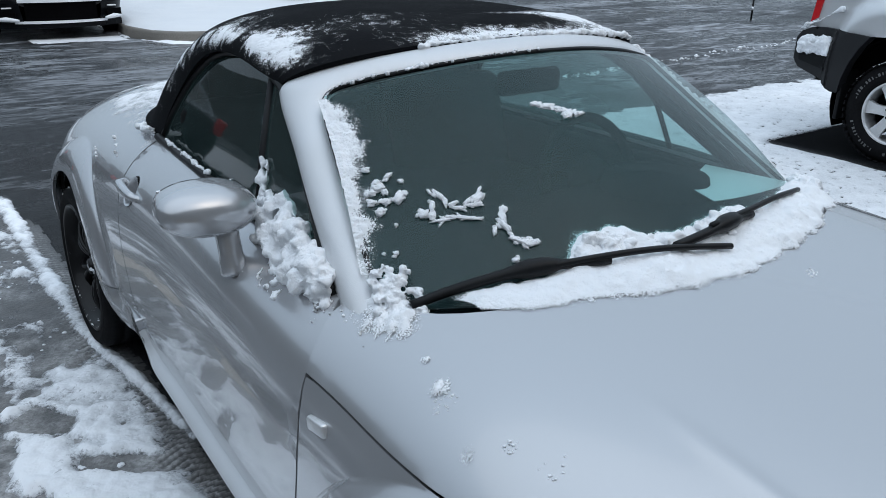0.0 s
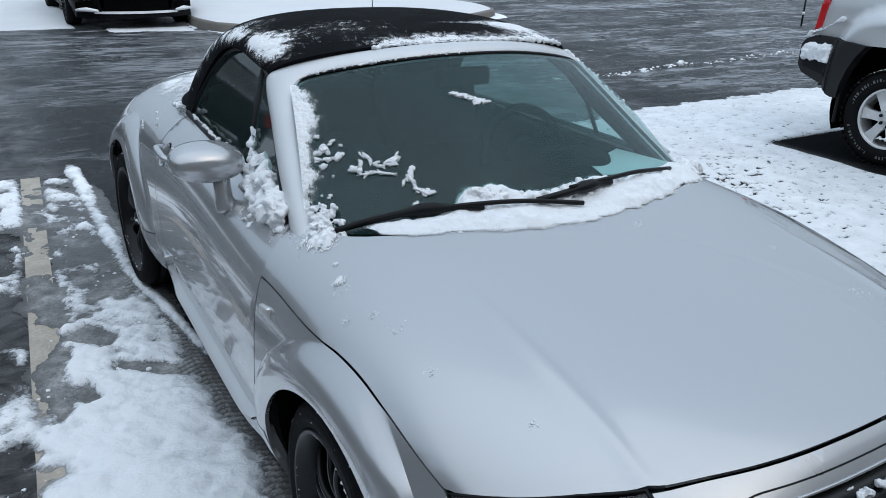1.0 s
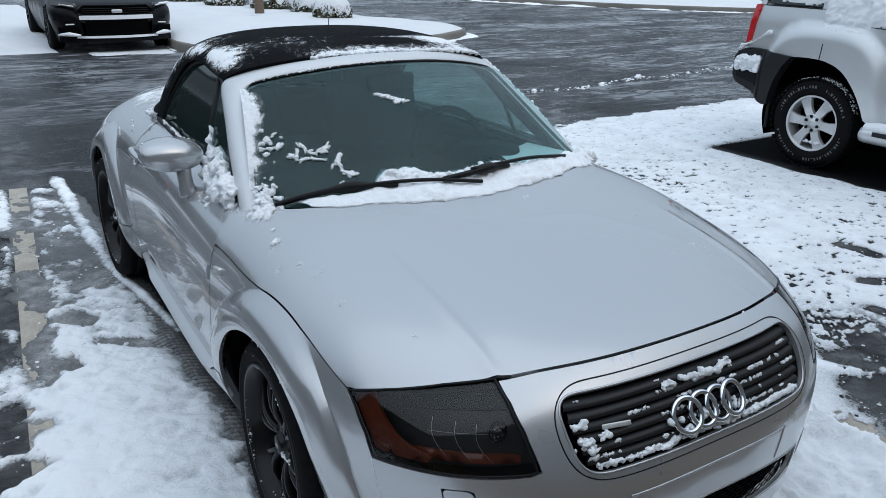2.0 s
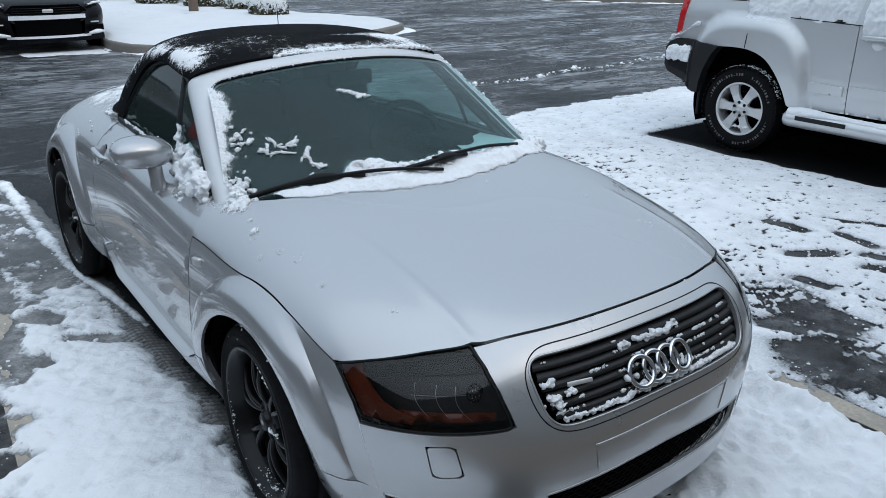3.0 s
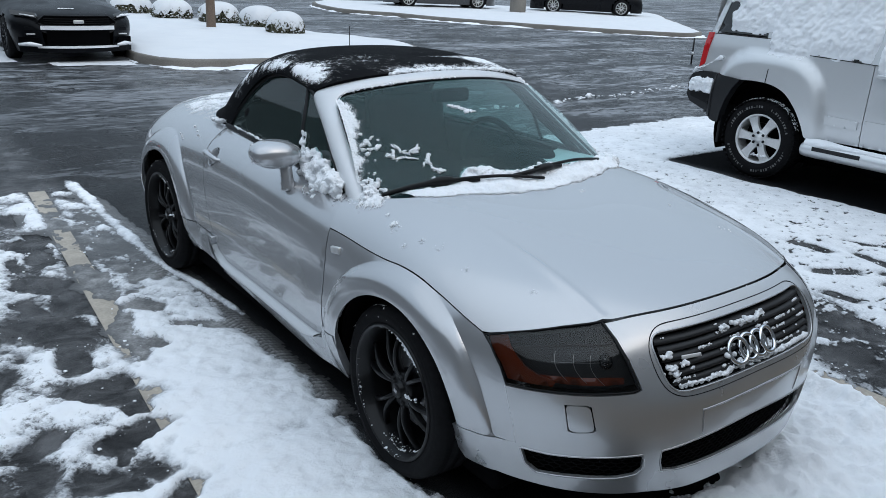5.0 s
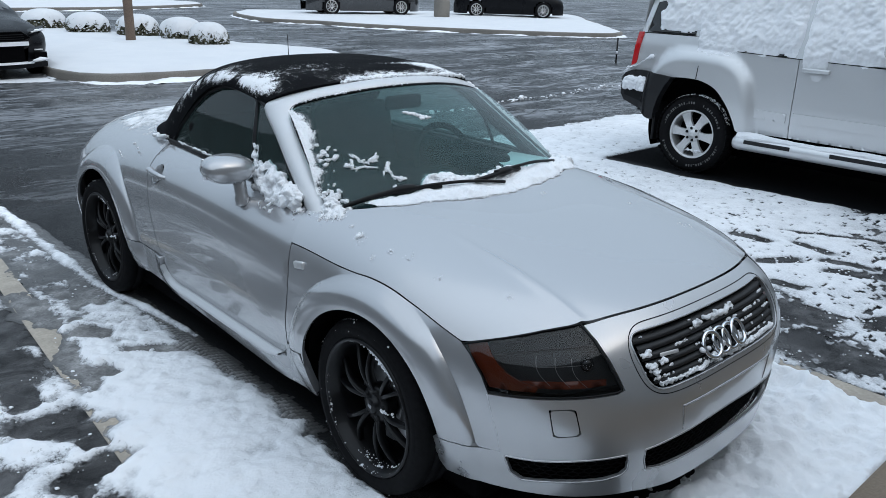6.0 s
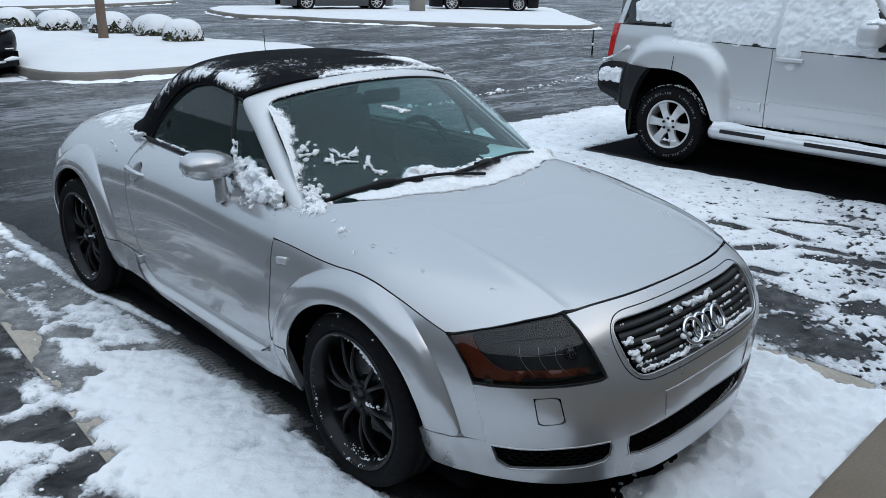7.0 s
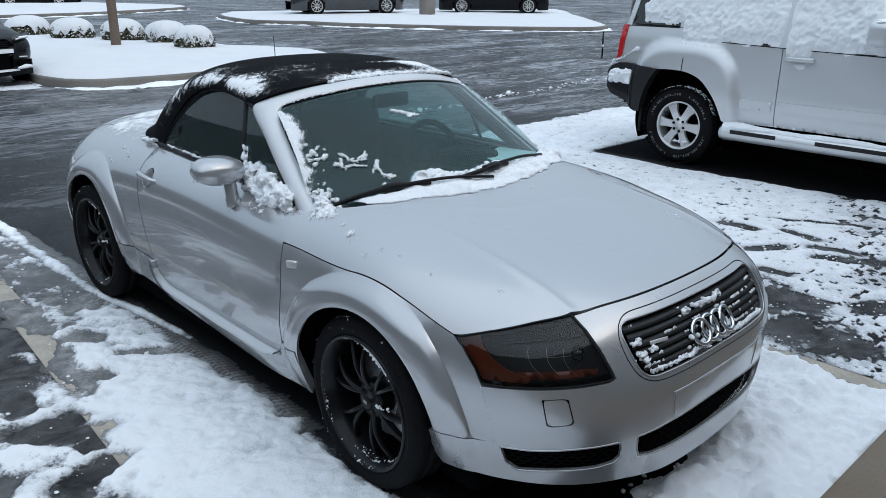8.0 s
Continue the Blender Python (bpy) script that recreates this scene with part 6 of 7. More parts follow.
# ---- other parked cars
def parked(name, label, mat, length, width, height, at, nose_low=0.62, rim_mat=ALLOY):
    """A plain car of flowing form, its nose towards -y of its own axes."""
    c = thing(name, label, "car", at)
    L, W = length / 2, width / 2
    prof = curve([(-L, 0.45), (-L + 0.05, nose_low), (-L + 0.25, nose_low + 0.12), (-L + 0.9, nose_low + 0.26), (-L + 1.35, nose_low + 0.32), (-L + 2.0, height - 0.06), (-L + 2.6, height), (L - 1.1, height - 0.03), (L - 0.45, nose_low + 0.42), (L - 0.1, nose_low + 0.3), (L, 0.5)])
    belt_z = nose_low + 0.30
    rows = []
    ys = np.concatenate([np.linspace(-L, -L + 0.4, 10), np.linspace(-L + 0.5, L - 0.4, 44), np.linspace(L - 0.3, L, 8)])
    for y in ys:
        e = np.clip((L - abs(y)) / 0.55, 0, 1)
        w = W * (1 - (1 - e) ** 2.6 * 0.42)
        h = float(prof(y))
        a = np.linspace(-0.5, math.pi + 0.5, 37)
        cc, dd = np.cos(a), np.sin(a)
        z = np.where(dd >= 0, 0.52 + (h - 0.52) * abs(dd) ** 0.62, 0.52 + 0.75 * dd)
        x = w * np.sign(cc) * abs(cc) ** 0.45
        x = x * (1 - 0.30 * np.clip((z - belt_z) / 0.5, 0, 1) ** 1.1) * (1 - 0.05 * np.clip((0.5 - z) / 0.3, 0, 1))
        rows.append(np.column_stack([x, np.full(37, y), z]))
    v, fs = quads(np.array(rows))
    ax = (-L + 0.88, L - 0.95)
    hole = lambda q: any(np.mean([math.hypot(v[i][1] - y, v[i][2] - 0.34) for i in q]) < 0.37 for y in ax) and abs(v[q[0]][0]) > W * 0.7
    mid = np.array([np.mean([v[i] for i in q], 0) for q in fs])
    glass = (mid[:, 2] > belt_z + 0.06) & (mid[:, 2] < height - 0.12) & (mid[:, 1] > -L + 1.25)
    make("body", v, [q for q, k in zip(fs, glass) if not k and not hole(q)], mat, c)
    make("glazing", v, [q for q, k in zip(fs, glass) if k], DARK_GLASS, c)
    make("inner_shell", *box((width * 0.82, length * 0.92, 0.4), (0, 0, 0.42), 0.05), DARK, c)
    for y in ax:
        for s in (-1, 1):
            tyre = make("wheel", *lathe([(0.22, -0.09), (0.25, -0.11), (0.31, -0.108), (0.335, -0.08), (0.335, 0.09), (0.3, 0.11), (0.22, 0.1)], 40), RUBBER, c)
            tyre.matrix_basis = pose(s * (W - 0.10), y, 0.335, 0, 0, 0 if s < 0 else 180)
            make("rim", *lathe([(0.23, -0.10), (0.222, -0.104), (0.21, -0.09), (0.20, 0.05)], 40), rim_mat, tyre)
            for i in range(10):
                a = math.pi / 5 * i
                make("spoke", *tube([(-0.075, 0.03 * math.cos(a), 0.03 * math.sin(a)), (-0.095, 0.215 * math.cos(a), 0.215 * math.sin(a))], [0.02, 0.013], 6), rim_mat, tyre)
            make("brake", *lathe([(0, -0.03), (0.2, -0.03), (0.2, 0.0)], 24), DARK, tyre)
    return c, prof, L, W


# the black coupe that faces the lane
coupe, prof, L, W = parked("coupe", "black sports coupe with snow along its grille and splitter", BLACK_PAINT, 4.75, 1.88, 1.36, pose(1.29, 14.5, 0, 0, 0, -1), 0.66, BLACK_PAINT)


def front_bar(name, x0, x1, z0, z1, y, bow, mat, thick=0.05, label="", taper=0.0):
    g = np.array([[(x, y + bow * (x / 0.9) ** 2 + taper * (z - z0), z) for z in np.linspace(z0, z1, 5)] for x in np.linspace(x0, x1, 21)])
    return make(name, *slab(g, thick), mat, coupe, label)


hexa = np.array([[(u * np.interp(z, [0.56, 0.63, 0.73], [0.50, 0.61, 0.48]), -L - 0.035 + 0.22 * (u * 0.6) ** 2 + 0.18 * (z - 0.56), z) for z in np.linspace(0.56, 0.73, 8)] for u in np.linspace(-1, 1, 25)])
make("upper_grille", *slab(hexa, 0.06), DARK, coupe)
rim_of = np.concatenate([hexa[:, 0], hexa[-1, 1:], hexa[::-1, -1][1:], hexa[0, ::-1][1:-1]])
make("grille_frame", *tube(rim_of + np.array((0, -0.012, 0)), 0.012, 6, True), BLACK_PAINT, coupe)
for k in range(4):
    make("grille_bar", *tube([(x, -L - 0.048 + 0.22 * (x / 0.9) ** 2 + 0.18 * 0.03 * k, 0.59 + 0.032 * k) for x in np.linspace(-0.50, 0.50, 13)], 0.005, 5), TRIM, coupe)
front_bar("lower_grille", -0.48, 0.48, 0.28, 0.50, -L - 0.06, 0.22, DARK, 0.06)
front_bar("bumper_beam", -0.78, 0.78, 0.505, 0.555, -L - 0.075, 0.26, BLACK_PAINT, 0.08)
front_bar("beam_snow", -0.56, 0.56, 0.520, 0.580, -L - 0.090, 0.24, SNOW, 0.06, "ledge of snow")
front_bar("splitter", -0.86, 0.86, 0.17, 0.25, -L - 0.085, 0.30, BLACK_PAINT, 0.1)
front_bar("splitter_snow", -0.62, 0.62, 0.235, 0.268, -L - 0.10, 0.30, SNOW, 0.06, "ledge of snow")
for s in (-1, 1):
    hl = np.array([[(s * (0.58 + 0.30 * k), -L + 0.03 + 0.34 * k + 0.05 * t, 0.685 + 0.07 * t + 0.03 * k) for k in np.linspace(0, 1, 9)] for t in (0, 0.5, 1)])
    make("headlight", *slab(hl if s > 0 else hl[:, ::-1], 0.04), DARK_GLASS, coupe)
    make("lamp_strip", *tube([(s * 0.62, -L + 0.03, 0.72), (s * 0.80, -L + 0.21, 0.745)], 0.012, 6), ALLOY, coupe)
    fog = np.array([[(s * (0.60 + 0.25 * k), -L - 0.02 + 0.22 * k, z) for k in np.linspace(0, 1, 5)] for z in (0.30, 0.36, 0.40)])
    make("fog_intake", *slab(fog if s > 0 else fog[:, ::-1], 0.02), DARK, coupe)
    make("fog_lamp", *box((0.13, 0.03, 0.022), (s * 0.70, -L + 0.045, 0.45), 0.008), ALLOY, coupe)
    make("intake_snow", *tube([(s * 0.58, -L - 0.06, 0.285), (s * 0.72, -L + 0.04, 0.30), (s * 0.86, -L + 0.20, 0.285)], [0.02, 0.035, 0.02], 8), SNOW, coupe)
make("badge", *box((0.16, 0.02, 0.055), (0, -L - 0.062, 0.645), 0.015), ALLOY, coupe, "small plain metal badge")
make("lamp_snow", *lumps([((0.72 + 0.025 * i, -L + 0.14 + 0.03 * i, 0.74), 0.035, 0.5) for i in range(7)], 3), SNOW, coupe)
make("bonnet_snow", *lumps([((-0.18 + 0.05 * i, -L + 0.38, float(prof(-L + 0.38)) + 0.0), 0.025, 0.4) for i in range(5)], 5), SNOW, coupe)

parked("wagon", "dark grey wagon parked beyond a snowy island", GREY_PAINT, 4.7, 1.86, 1.66, pose(18.5, 25.4, 0.2, 0, 0, 68), 0.72)
parked("wagon", "black wagon parked at the end of a snowy island", BLACK_PAINT, 4.6, 1.86, 1.68, pose(23.95, 22.25, 0.17, 0, 0, 46), 0.72)
parked("wagon", "pale silver wagon parked on a far snowy verge", SILVER_SUV, 4.7, 1.86, 1.68, pose(7.2, 42.5, 0.0, 0, 0, 100), 0.72)
parked("hatchback", "black hatchback parked on a far snowy verge", BLACK_PAINT, 4.2, 1.8, 1.5, pose(13.2, 45.5, 0.0, 0, 0, 60), 0.7)
m5, *_ = parked("wagon", "dark wagon with red tail lights across the lane", BLACK_PAINT, 4.7, 1.86, 1.66, pose(-2.75, 12.9, 0, 0, 0, 180), 0.72)
for s in (-1, 1):
    make("tail_light", *box((0.16, 0.08, 0.34), (s * 0.78, 2.16, 0.95), 0.03, 3), RED, m5, "red tail light")


# ---- snow on the roadster and the off-roader
rnd = random.Random(11)


def snow(name, piece, label, voxel=0.0, settle=2):
    """Snow on things; with a voxel size its clumps are run together and roughened."""
    ob = tagged(make(name, *piece, SNOW), label, "snow", kind="stuff")
    if voxel:
        clods = bpy.data.textures.new("clods", "CLOUDS")
        clods.noise_scale, clods.noise_depth = voxel * 3.2, 3
        r = ob.modifiers.new("run_together", "REMESH")
        r.mode, r.voxel_size, r.use_smooth_shade = "VOXEL", voxel, True
        k = ob.modifiers.new("settle", "SMOOTH")
        k.factor, k.iterations = 0.5, settle
        d = ob.modifiers.new("crumble", "DISPLACE")
        d.texture, d.strength, d.mid_level = clods, voxel * 3.4, 0.5
        heaps = bpy.data.textures.new("heaps", "CLOUDS")
        heaps.noise_scale, heaps.noise_depth = voxel * 7, 2
        d = ob.modifiers.new("uneven", "DISPLACE")
        d.texture, d.strength, d.mid_level = heaps, voxel * 6, 0.5
    return ob


def on_screen(s, t, lift=0.0):
    p = screen(np.array([(s, t)]))[0]
    return Vector((p[0], p[1] - 0.45 * lift, p[2] + 0.89 * lift))


def on_bonnet(x, y, lift=0.0):
    return Vector(top([(x, y)])[0]) + Vector((0, 0, lift))


# along the scuttle and over the wipers
spots = []
low_edge = curve([(-0.95, 0.37), (-0.80, 0.272), (-0.6, 0.196), (-0.36, 0.140), (0.0, 0.105), (0.35, 0.15), (0.65, 0.215), (0.85, 0.27), (1.0, 0.36)])
high_edge = curve([(-0.98, 0.09), (-0.9, 0.0), (-0.8, -0.03), (-0.64, -0.005), (-0.52, 0.05), (-0.43, 0.14), (-0.38, 0.17), (-0.26, 0.17), (-0.16, 0.11), (-0.06, 0.12), (0.12, 0.14), (0.3, 0.11), (0.55, 0.08), (0.8, 0.05), (1.0, 0.0)])
gx, gy = np.meshgrid(np.arange(-0.62, 0.74, 0.0045), np.arange(0.06, 0.52, 0.0045), indexing="ij")
gs = gx / 0.672
glass_y = 0.185 + 0.262 * gs ** 2
y_low, y_high = low_edge(gs), glass_y + 0.593 * high_edge(gs)
n, f = fbm(gx * 11, gy * 11, 4, 131) - 0.5, fbm(gx * 45, gy * 45, 3, 133) - 0.5
c = np.minimum((gy - y_low) / 0.045, (y_high + 0.012 - gy) / 0.030) + 0.9 * n + 0.5 * f
c = c - 2.5 * soft_step(-0.78, -0.92, gs) - 3 * soft_step(0.98, 1.06, gs)
t = (gy - glass_y) / 0.593
flat = np.column_stack([gx.ravel(), gy.ravel()])
base_z = np.maximum(top(flat)[:, 2].reshape(gx.shape), np.where(t > -0.03, screen(np.column_stack([gs.ravel(), t.ravel()]))[:, 2].reshape(gx.shape), 0))
thick = np.clip(c, 0, 1.3) ** 0.75
z = base_z + 0.0015 + (0.015 + 0.026 * n + 0.010 * f) * thick * np.interp(gs, [-0.8, -0.5, -0.42, 1.0], [0.5, 0.7, 1.0, 1.1])
v, fs = quads(np.stack([gx, gy, z], 2))
fs = [q for q in fs if max(c.ravel()[i] for i in q) > -0.35]
keep = sorted({i for q in fs for i in q})
back = {k: i for i, k in enumerate(keep)}
drift_ob = covered(make("scuttle_drift", v[keep], [tuple(back[i] for i in q) for q in fs], DUST), np.clip(0.5 + 1.6 * c.ravel()[keep], 0, 1.1))
tagged(drift_ob, "thick soft snow drifted along the windscreen foot", "snow", kind="stuff")
for i in range(420):
    s = -0.46 + 1.4 * rnd.random()
    t = float(high_edge(s)) * (0.55 + 0.5 * rnd.random())
    if fbm(np.array(s * 16), np.array(0.7), 3, 135) > 0.5:
        spots.append((on_screen(s, t, 0.010), 0.005 + 0.010 * rnd.random() ** 2, 0.8))
for s0, s1, t0, n in ((0.80, 1.0, 0.04, 90), (0.88, 1.03, -0.03, 60)):
    for _ in range(n):
        s = s0 + (s1 - s0) * rnd.random()
        spots.append((on_screen(s, t0 * rnd.random(), 0.014) + Vector((0.02 * rnd.random(), -0.05 * rnd.random(), 0)), 0.012 + 0.010 * rnd.random(), 0.8))
snow("scuttle_snow", lumps(spots, 1, 2), "clods of snow over the wipers", 0.0042)

# powder blown down from the pillar's foot over the bonnet's corner
gx, gy = np.meshgrid(np.arange(-0.80, -0.58, 0.004), np.arange(0.0, 0.52, 0.004), indexing="ij")
n, f = fbm(gx * 14, gy * 12, 4, 151) - 0.5, fbm(gx * 60, gy * 60, 3, 153) - 0.5
c = np.maximum.reduce([k - ((gx - px) / a) ** 2 - ((gy - py) / b) ** 2 for px, py, a, b, k in ((-0.672, 0.41, 0.055, 0.085, 0.7), (-0.705, 0.187, 0.028, 0.022, 0.45), (-0.735, 0.16, 0.012, 0.01, 0.3), (-0.748, 0.062, 0.022, 0.018, 0.25), (-0.69, 0.255, 0.012, 0.012, 0.3))])
c = np.maximum(c, -2) + 1.5 * n + 1.1 * f
c = np.where((gx < -0.795) | (gx > -0.59) | (gy < 0.005) | (gy > 0.51), -1, c)
z = top(np.column_stack([gx.ravel(), gy.ravel()]))[:, 2].reshape(gx.shape) + 0.0012 + 0.014 * np.clip(c, 0, 1) + 0.006 * f * np.clip(3 * c, 0, 1)
v, fs = quads(np.stack([gx, gy, z], 2))
fs = [q for q in fs if max(c.ravel()[i] for i in q) > -0.35]
keep = sorted({i for q in fs for i in q})
back = {k: i for i, k in enumerate(keep)}
powder = covered(make("corner_powder", v[keep], [tuple(back[i] for i in q) for q in fs], DUST), np.clip(0.42 + 0.9 * c.ravel()[keep], 0, 1.1))
tagged(powder, "thin powdery snow on the silver bonnet corner", "snow", kind="stuff")

# frost along the passenger pillar, thickest at its foot
ps, pt = np.meshgrid(np.linspace(-1.015, -0.74, 70), np.linspace(0.10, 0.97, 240), indexing="ij")
reach = 0.02 + 0.13 * (fbm(pt * 8, pt * 0 + 0.5, 4, 111) - 0.15) * soft_step(0.14, 0.34, pt) * soft_step(0.99, 0.86, pt) * (0.55 + 0.6 * pt)
pn = fbm(ps * 30, pt * 22, 4, 141) - 0.5
c = (reach - (ps + 1.0)) / 0.045 + 1.5 * pn
c = np.where((ps > -0.75) | (pt < 0.11) | (pt > 0.965), -1, c)
sheet = screen(np.column_stack([ps.ravel(), pt.ravel()]))
lift = 0.002 + (0.004 + 0.009 * (fbm(ps * 70, pt * 52, 3, 143) - 0.3)).ravel() * np.clip(c.ravel(), 0, 1)
sheet = sheet + np.outer(lift, (0, -0.45, 0.89))
v, fs = quads(sheet.reshape(70, 240, 3))
fs = [q for q in fs if max(c.ravel()[i] for i in q) > -0.5]
frost = covered(make("pillar_frost", v, fs, DUST), np.clip(0.30 + 0.62 * c, 0, 0.95))
tagged(frost, "feathery frost along the windscreen pillar", "snow", kind="stuff")
spots = []
for i in range(260):
    s, t = -1.0 + 0.10 * rnd.random() ** 1.6, 0.17 * rnd.random() ** 1.3 - 0.04
    if fbm(np.array(s * 30), np.array(t * 22), 3, 117) < 0.45:
        continue
    spots.append((on_screen(s, t, 0.012) + Vector((0, -0.02 * rnd.random(), 0)), 0.004 + 0.010 * rnd.random() ** 2, 0.9))
for i in range(150):
    x = -0.60 - 0.13 * rnd.random()
    y = 0.36 + 0.17 * rnd.random() + (x + 0.66) * -0.3
    spots.append((on_bonnet(x, y, -0.001), 0.002 + 0.005 * rnd.random() ** 3, 0.4))
snow("pillar_snow", lumps(spots, 2, 1), "clots of snow at the foot of the pillar", 0.0026, 1)

# heap behind the mirror: spiky clots stuck to the glass, sprawling down to the door's shoulder
spots = []
for i in range(120):
    k = rnd.random()
    y = 0.56 + 0.36 * k
    peak = (0.035 + 0.085 * k) * (0.5 + 1.0 * float(fbm(np.array(y * 14.0), np.array(0.3), 3, 113)))
    h = peak * rnd.random() ** 0.8
    base = glass_side(np.array([(y, 0.895 + h)]))[0]
    d = rnd.random() * max(0.010, 0.050 - 0.36 * h)
    r = 0.013 + 0.020 * rnd.random() * (1 - 0.6 * h / 0.13)
    spots.append((Vector((base[0] - d, y, base[2] - 0.3 * d)), r, 0.95))
for i in range(50):
    z = 0.93 + 0.11 * rnd.random()
    base = glass_side(np.array([(0.93 + 0.04 * rnd.random() + (z - 0.93) * 0.3, z)]))[0]
    spots.append((Vector(base) + Vector((-0.006, 0, 0)), 0.004 + 0.008 * rnd.random() ** 2, 1.0))
for i in range(420):
    y = 0.52 + 0.38 * rnd.random()
    z = 0.905 - 0.06 * rnd.random() ** 1.6
    if fbm(np.array(y * 16.0), np.array(z * 16.0), 3, 119) > 0.47:
        spots.append((Vector(side([(y, z)])[0]), 0.003 + 0.008 * rnd.random() ** 2, 0.55))
snow("mirror_snow", lumps(spots, 3, 1), "clotted snow packed between mirror and side window", 0.0052, 2)

# crumbs on the glass: s, t, length, width, turn
CRUMBS = [(-.94, .55, .014, .010, 0), (-.92, .48, .020, .014, 20), (-.92, .46, .022, .016, 0), (-.88, .51, .018, .010, 30), (-.87, .41, .024, .018, 60), (-.91, .40, .020, .010, 0), (-.85, .48, .010, .007, 0),
          (-.82, .33, .022, .016, 0), (-.80, .32, .018, .012, 50), (-.79, .36, .022, .009, 70), (-.76, .40, .028, .009, 120), (-.75, .37, .020, .008, 80), (-.73, .36, .018, .008, 10), (-.72, .34, .022, .008, 170), (-.69, .36, .022, .008, 40),
          (-.66, .365, .034, .013, 35), (-.67, .345, .028, .008, 0), (-.78, .30, .036, .006, 5), (-.71, .30, .050, .007, 165), (-.75, .31, .02, .006, 0), (-.61, .29, .032, .012, 80), (-.62, .26, .030, .012, 110), (-.65, .24, .02, .007, 60), (-.60, .20, .026, .011, 150), (-.575, .185, .030, .013, 165),
          (-.92, .19, .010, .008, 0), (-.63, .13, .014, .009, 0), (-.95, .19, .006, .005, 0), (-.62, .11, .012, .008, 0), (-.9, .30, .006, .006, 0), (-.93, .36, .018, .014, 0), (-.945, .40, .016, .012, 0), (-.94, .44, .016, .012, 0)]
pieces = []


def shard(c, d, up, length, width, seed):
    """A broken flake of snow lying along d."""
    side_way = d.cross(up).normalized()
    m = Matrix((d * length, side_way * width, up * width * 0.7)).transposed()
    r2 = random.Random(seed)
    off = Vector((r2.random() * 40, r2.random() * 40, r2.random() * 40))
    vs = []
    for v in FLAKE[0]:
        k = 1 + 0.55 * noise.noise(v * 1.6 + off) + 0.5 * noise.noise(v * 3.1 + off)
        vs.append(c + m @ (v * k))
    return vs, FLAKE[1]


bm = bmesh.new()
bmesh.ops.create_icosphere(bm, subdivisions=3, radius=1)
bm.verts.index_update()
FLAKE = [v.co.copy() for v in bm.verts], [[v.index for v in q.verts] for q in bm.faces]
bm.free()
for k, (s, t, a, b, turn) in enumerate(CRUMBS):
    ax = (on_screen(s + 0.01, t) - on_screen(s, t)).normalized()
    ay = (on_screen(s, t + 0.01) - on_screen(s, t)).normalized()
    d = ax * math.cos(radians(turn)) + ay * math.sin(radians(turn))
    up, bits = ax.cross(ay).normalized(), random.Random(k)
    pieces.append(shard(on_screen(s, t, 0.004), d, up, 0.55 * a, 0.55 * b, k))
    for n in range(2 + (a > 0.025)):
        off = d * a * (bits.random() - 0.5) * 1.3 + d.cross(up) * b * (bits.random() - 0.5) * 1.6
        lean = (d + ay * (bits.random() - 0.5) * 2 + up * 0.5 * bits.random()).normalized()
        pieces.append(shard(on_screen(s, t, 0.003) + off, lean, up, a * (0.16 + 0.22 * bits.random()), b * (0.25 + 0.25 * bits.random()), 10 * k + n + 100))
for k, (s, t) in enumerate(((-.25, .725), (-.235, .72), (-.22, .71), (-.2, .705), (-.18, .69), (-.165, .68), (-.15, .675), (-.16, .66), (-.14, .665), (-.125, .66), (-.11, .65), (-.09, .65), (-.155, .65))):
    ax = (on_screen(s + 0.01, t) - on_screen(s, t)).normalized()
    ay = (on_screen(s, t + 0.01) - on_screen(s, t)).normalized()
    d = (ax + ay * (rnd.random() - 0.5)).normalized()
    pieces.append(shard(on_screen(s, t, 0.002), d, ax.cross(ay).normalized(), 0.009 + 0.006 * rnd.random(), 0.004 + 0.004 * rnd.random(), k + 300))
snow("snow_crumbs", join(*pieces), "broken crumbs of snow stuck to the windscreen")

# the soft top: a thin layer, thick over the window arch and along the front bow
fine = []
for i in np.linspace(0, ROWS_TOP - 1.001, 240):
    a = int(i)
    fine.append(TOP[a] + (TOP[a + 1] - TOP[a]) * (i - a))
fine = np.array(fine)
cols = np.linspace(0, COLS_TOP - 1.001, 270)
fine = np.array([[r[int(c)] + (r[int(c) + 1] - r[int(c)]) * (c - int(c)) for c in cols] for r in fine])
du, dv = np.gradient(fine, axis=0), np.gradient(fine, axis=1)
nn = np.cross(du, dv)
nn /= np.maximum(np.linalg.norm(nn, axis=2, keepdims=True), 1e-9)
nn *= np.sign(nn[..., 2:3] + 1e-6)
x, y, z = fine[..., 0], fine[..., 1], fine[..., 2]
U, Vv = np.meshgrid(np.linspace(0, 1, 240), np.linspace(0, 1, 270), indexing="ij")
n1, n2 = fbm(x * 5, y * 5, 5, 81) - 0.5, fbm(x * 20, y * 20, 5, 83) - 0.5
n3 = fbm(x * 75, y * 75, 3, 87) - 0.5
drift = fbm(U * 26 + 2 * n1, Vv * 5, 4, 89) - 0.5
gauss = lambda cx, cy, wx, wy: np.exp(-((x - cx) / wx) ** 2 - ((y - cy) / wy) ** 2)
cov = -0.86 + 0.5 * n1 + 0.5 * n2 + 0.9 * n3
cov += (0.80 + 1.3 * drift + 0.5 * n2) * np.exp(-((Vv - 0.11) / 0.075) ** 2) * soft_step(0.0, 0.06, U) * soft_step(0.74, 0.5, U)
cov += 0.75 * gauss(-0.50, 1.10, 0.06, 0.10) + 0.55 * gauss(-0.45, 1.42, 0.10, 0.10) + 0.35 * gauss(-0.36, 1.15, 0.16, 0.10)
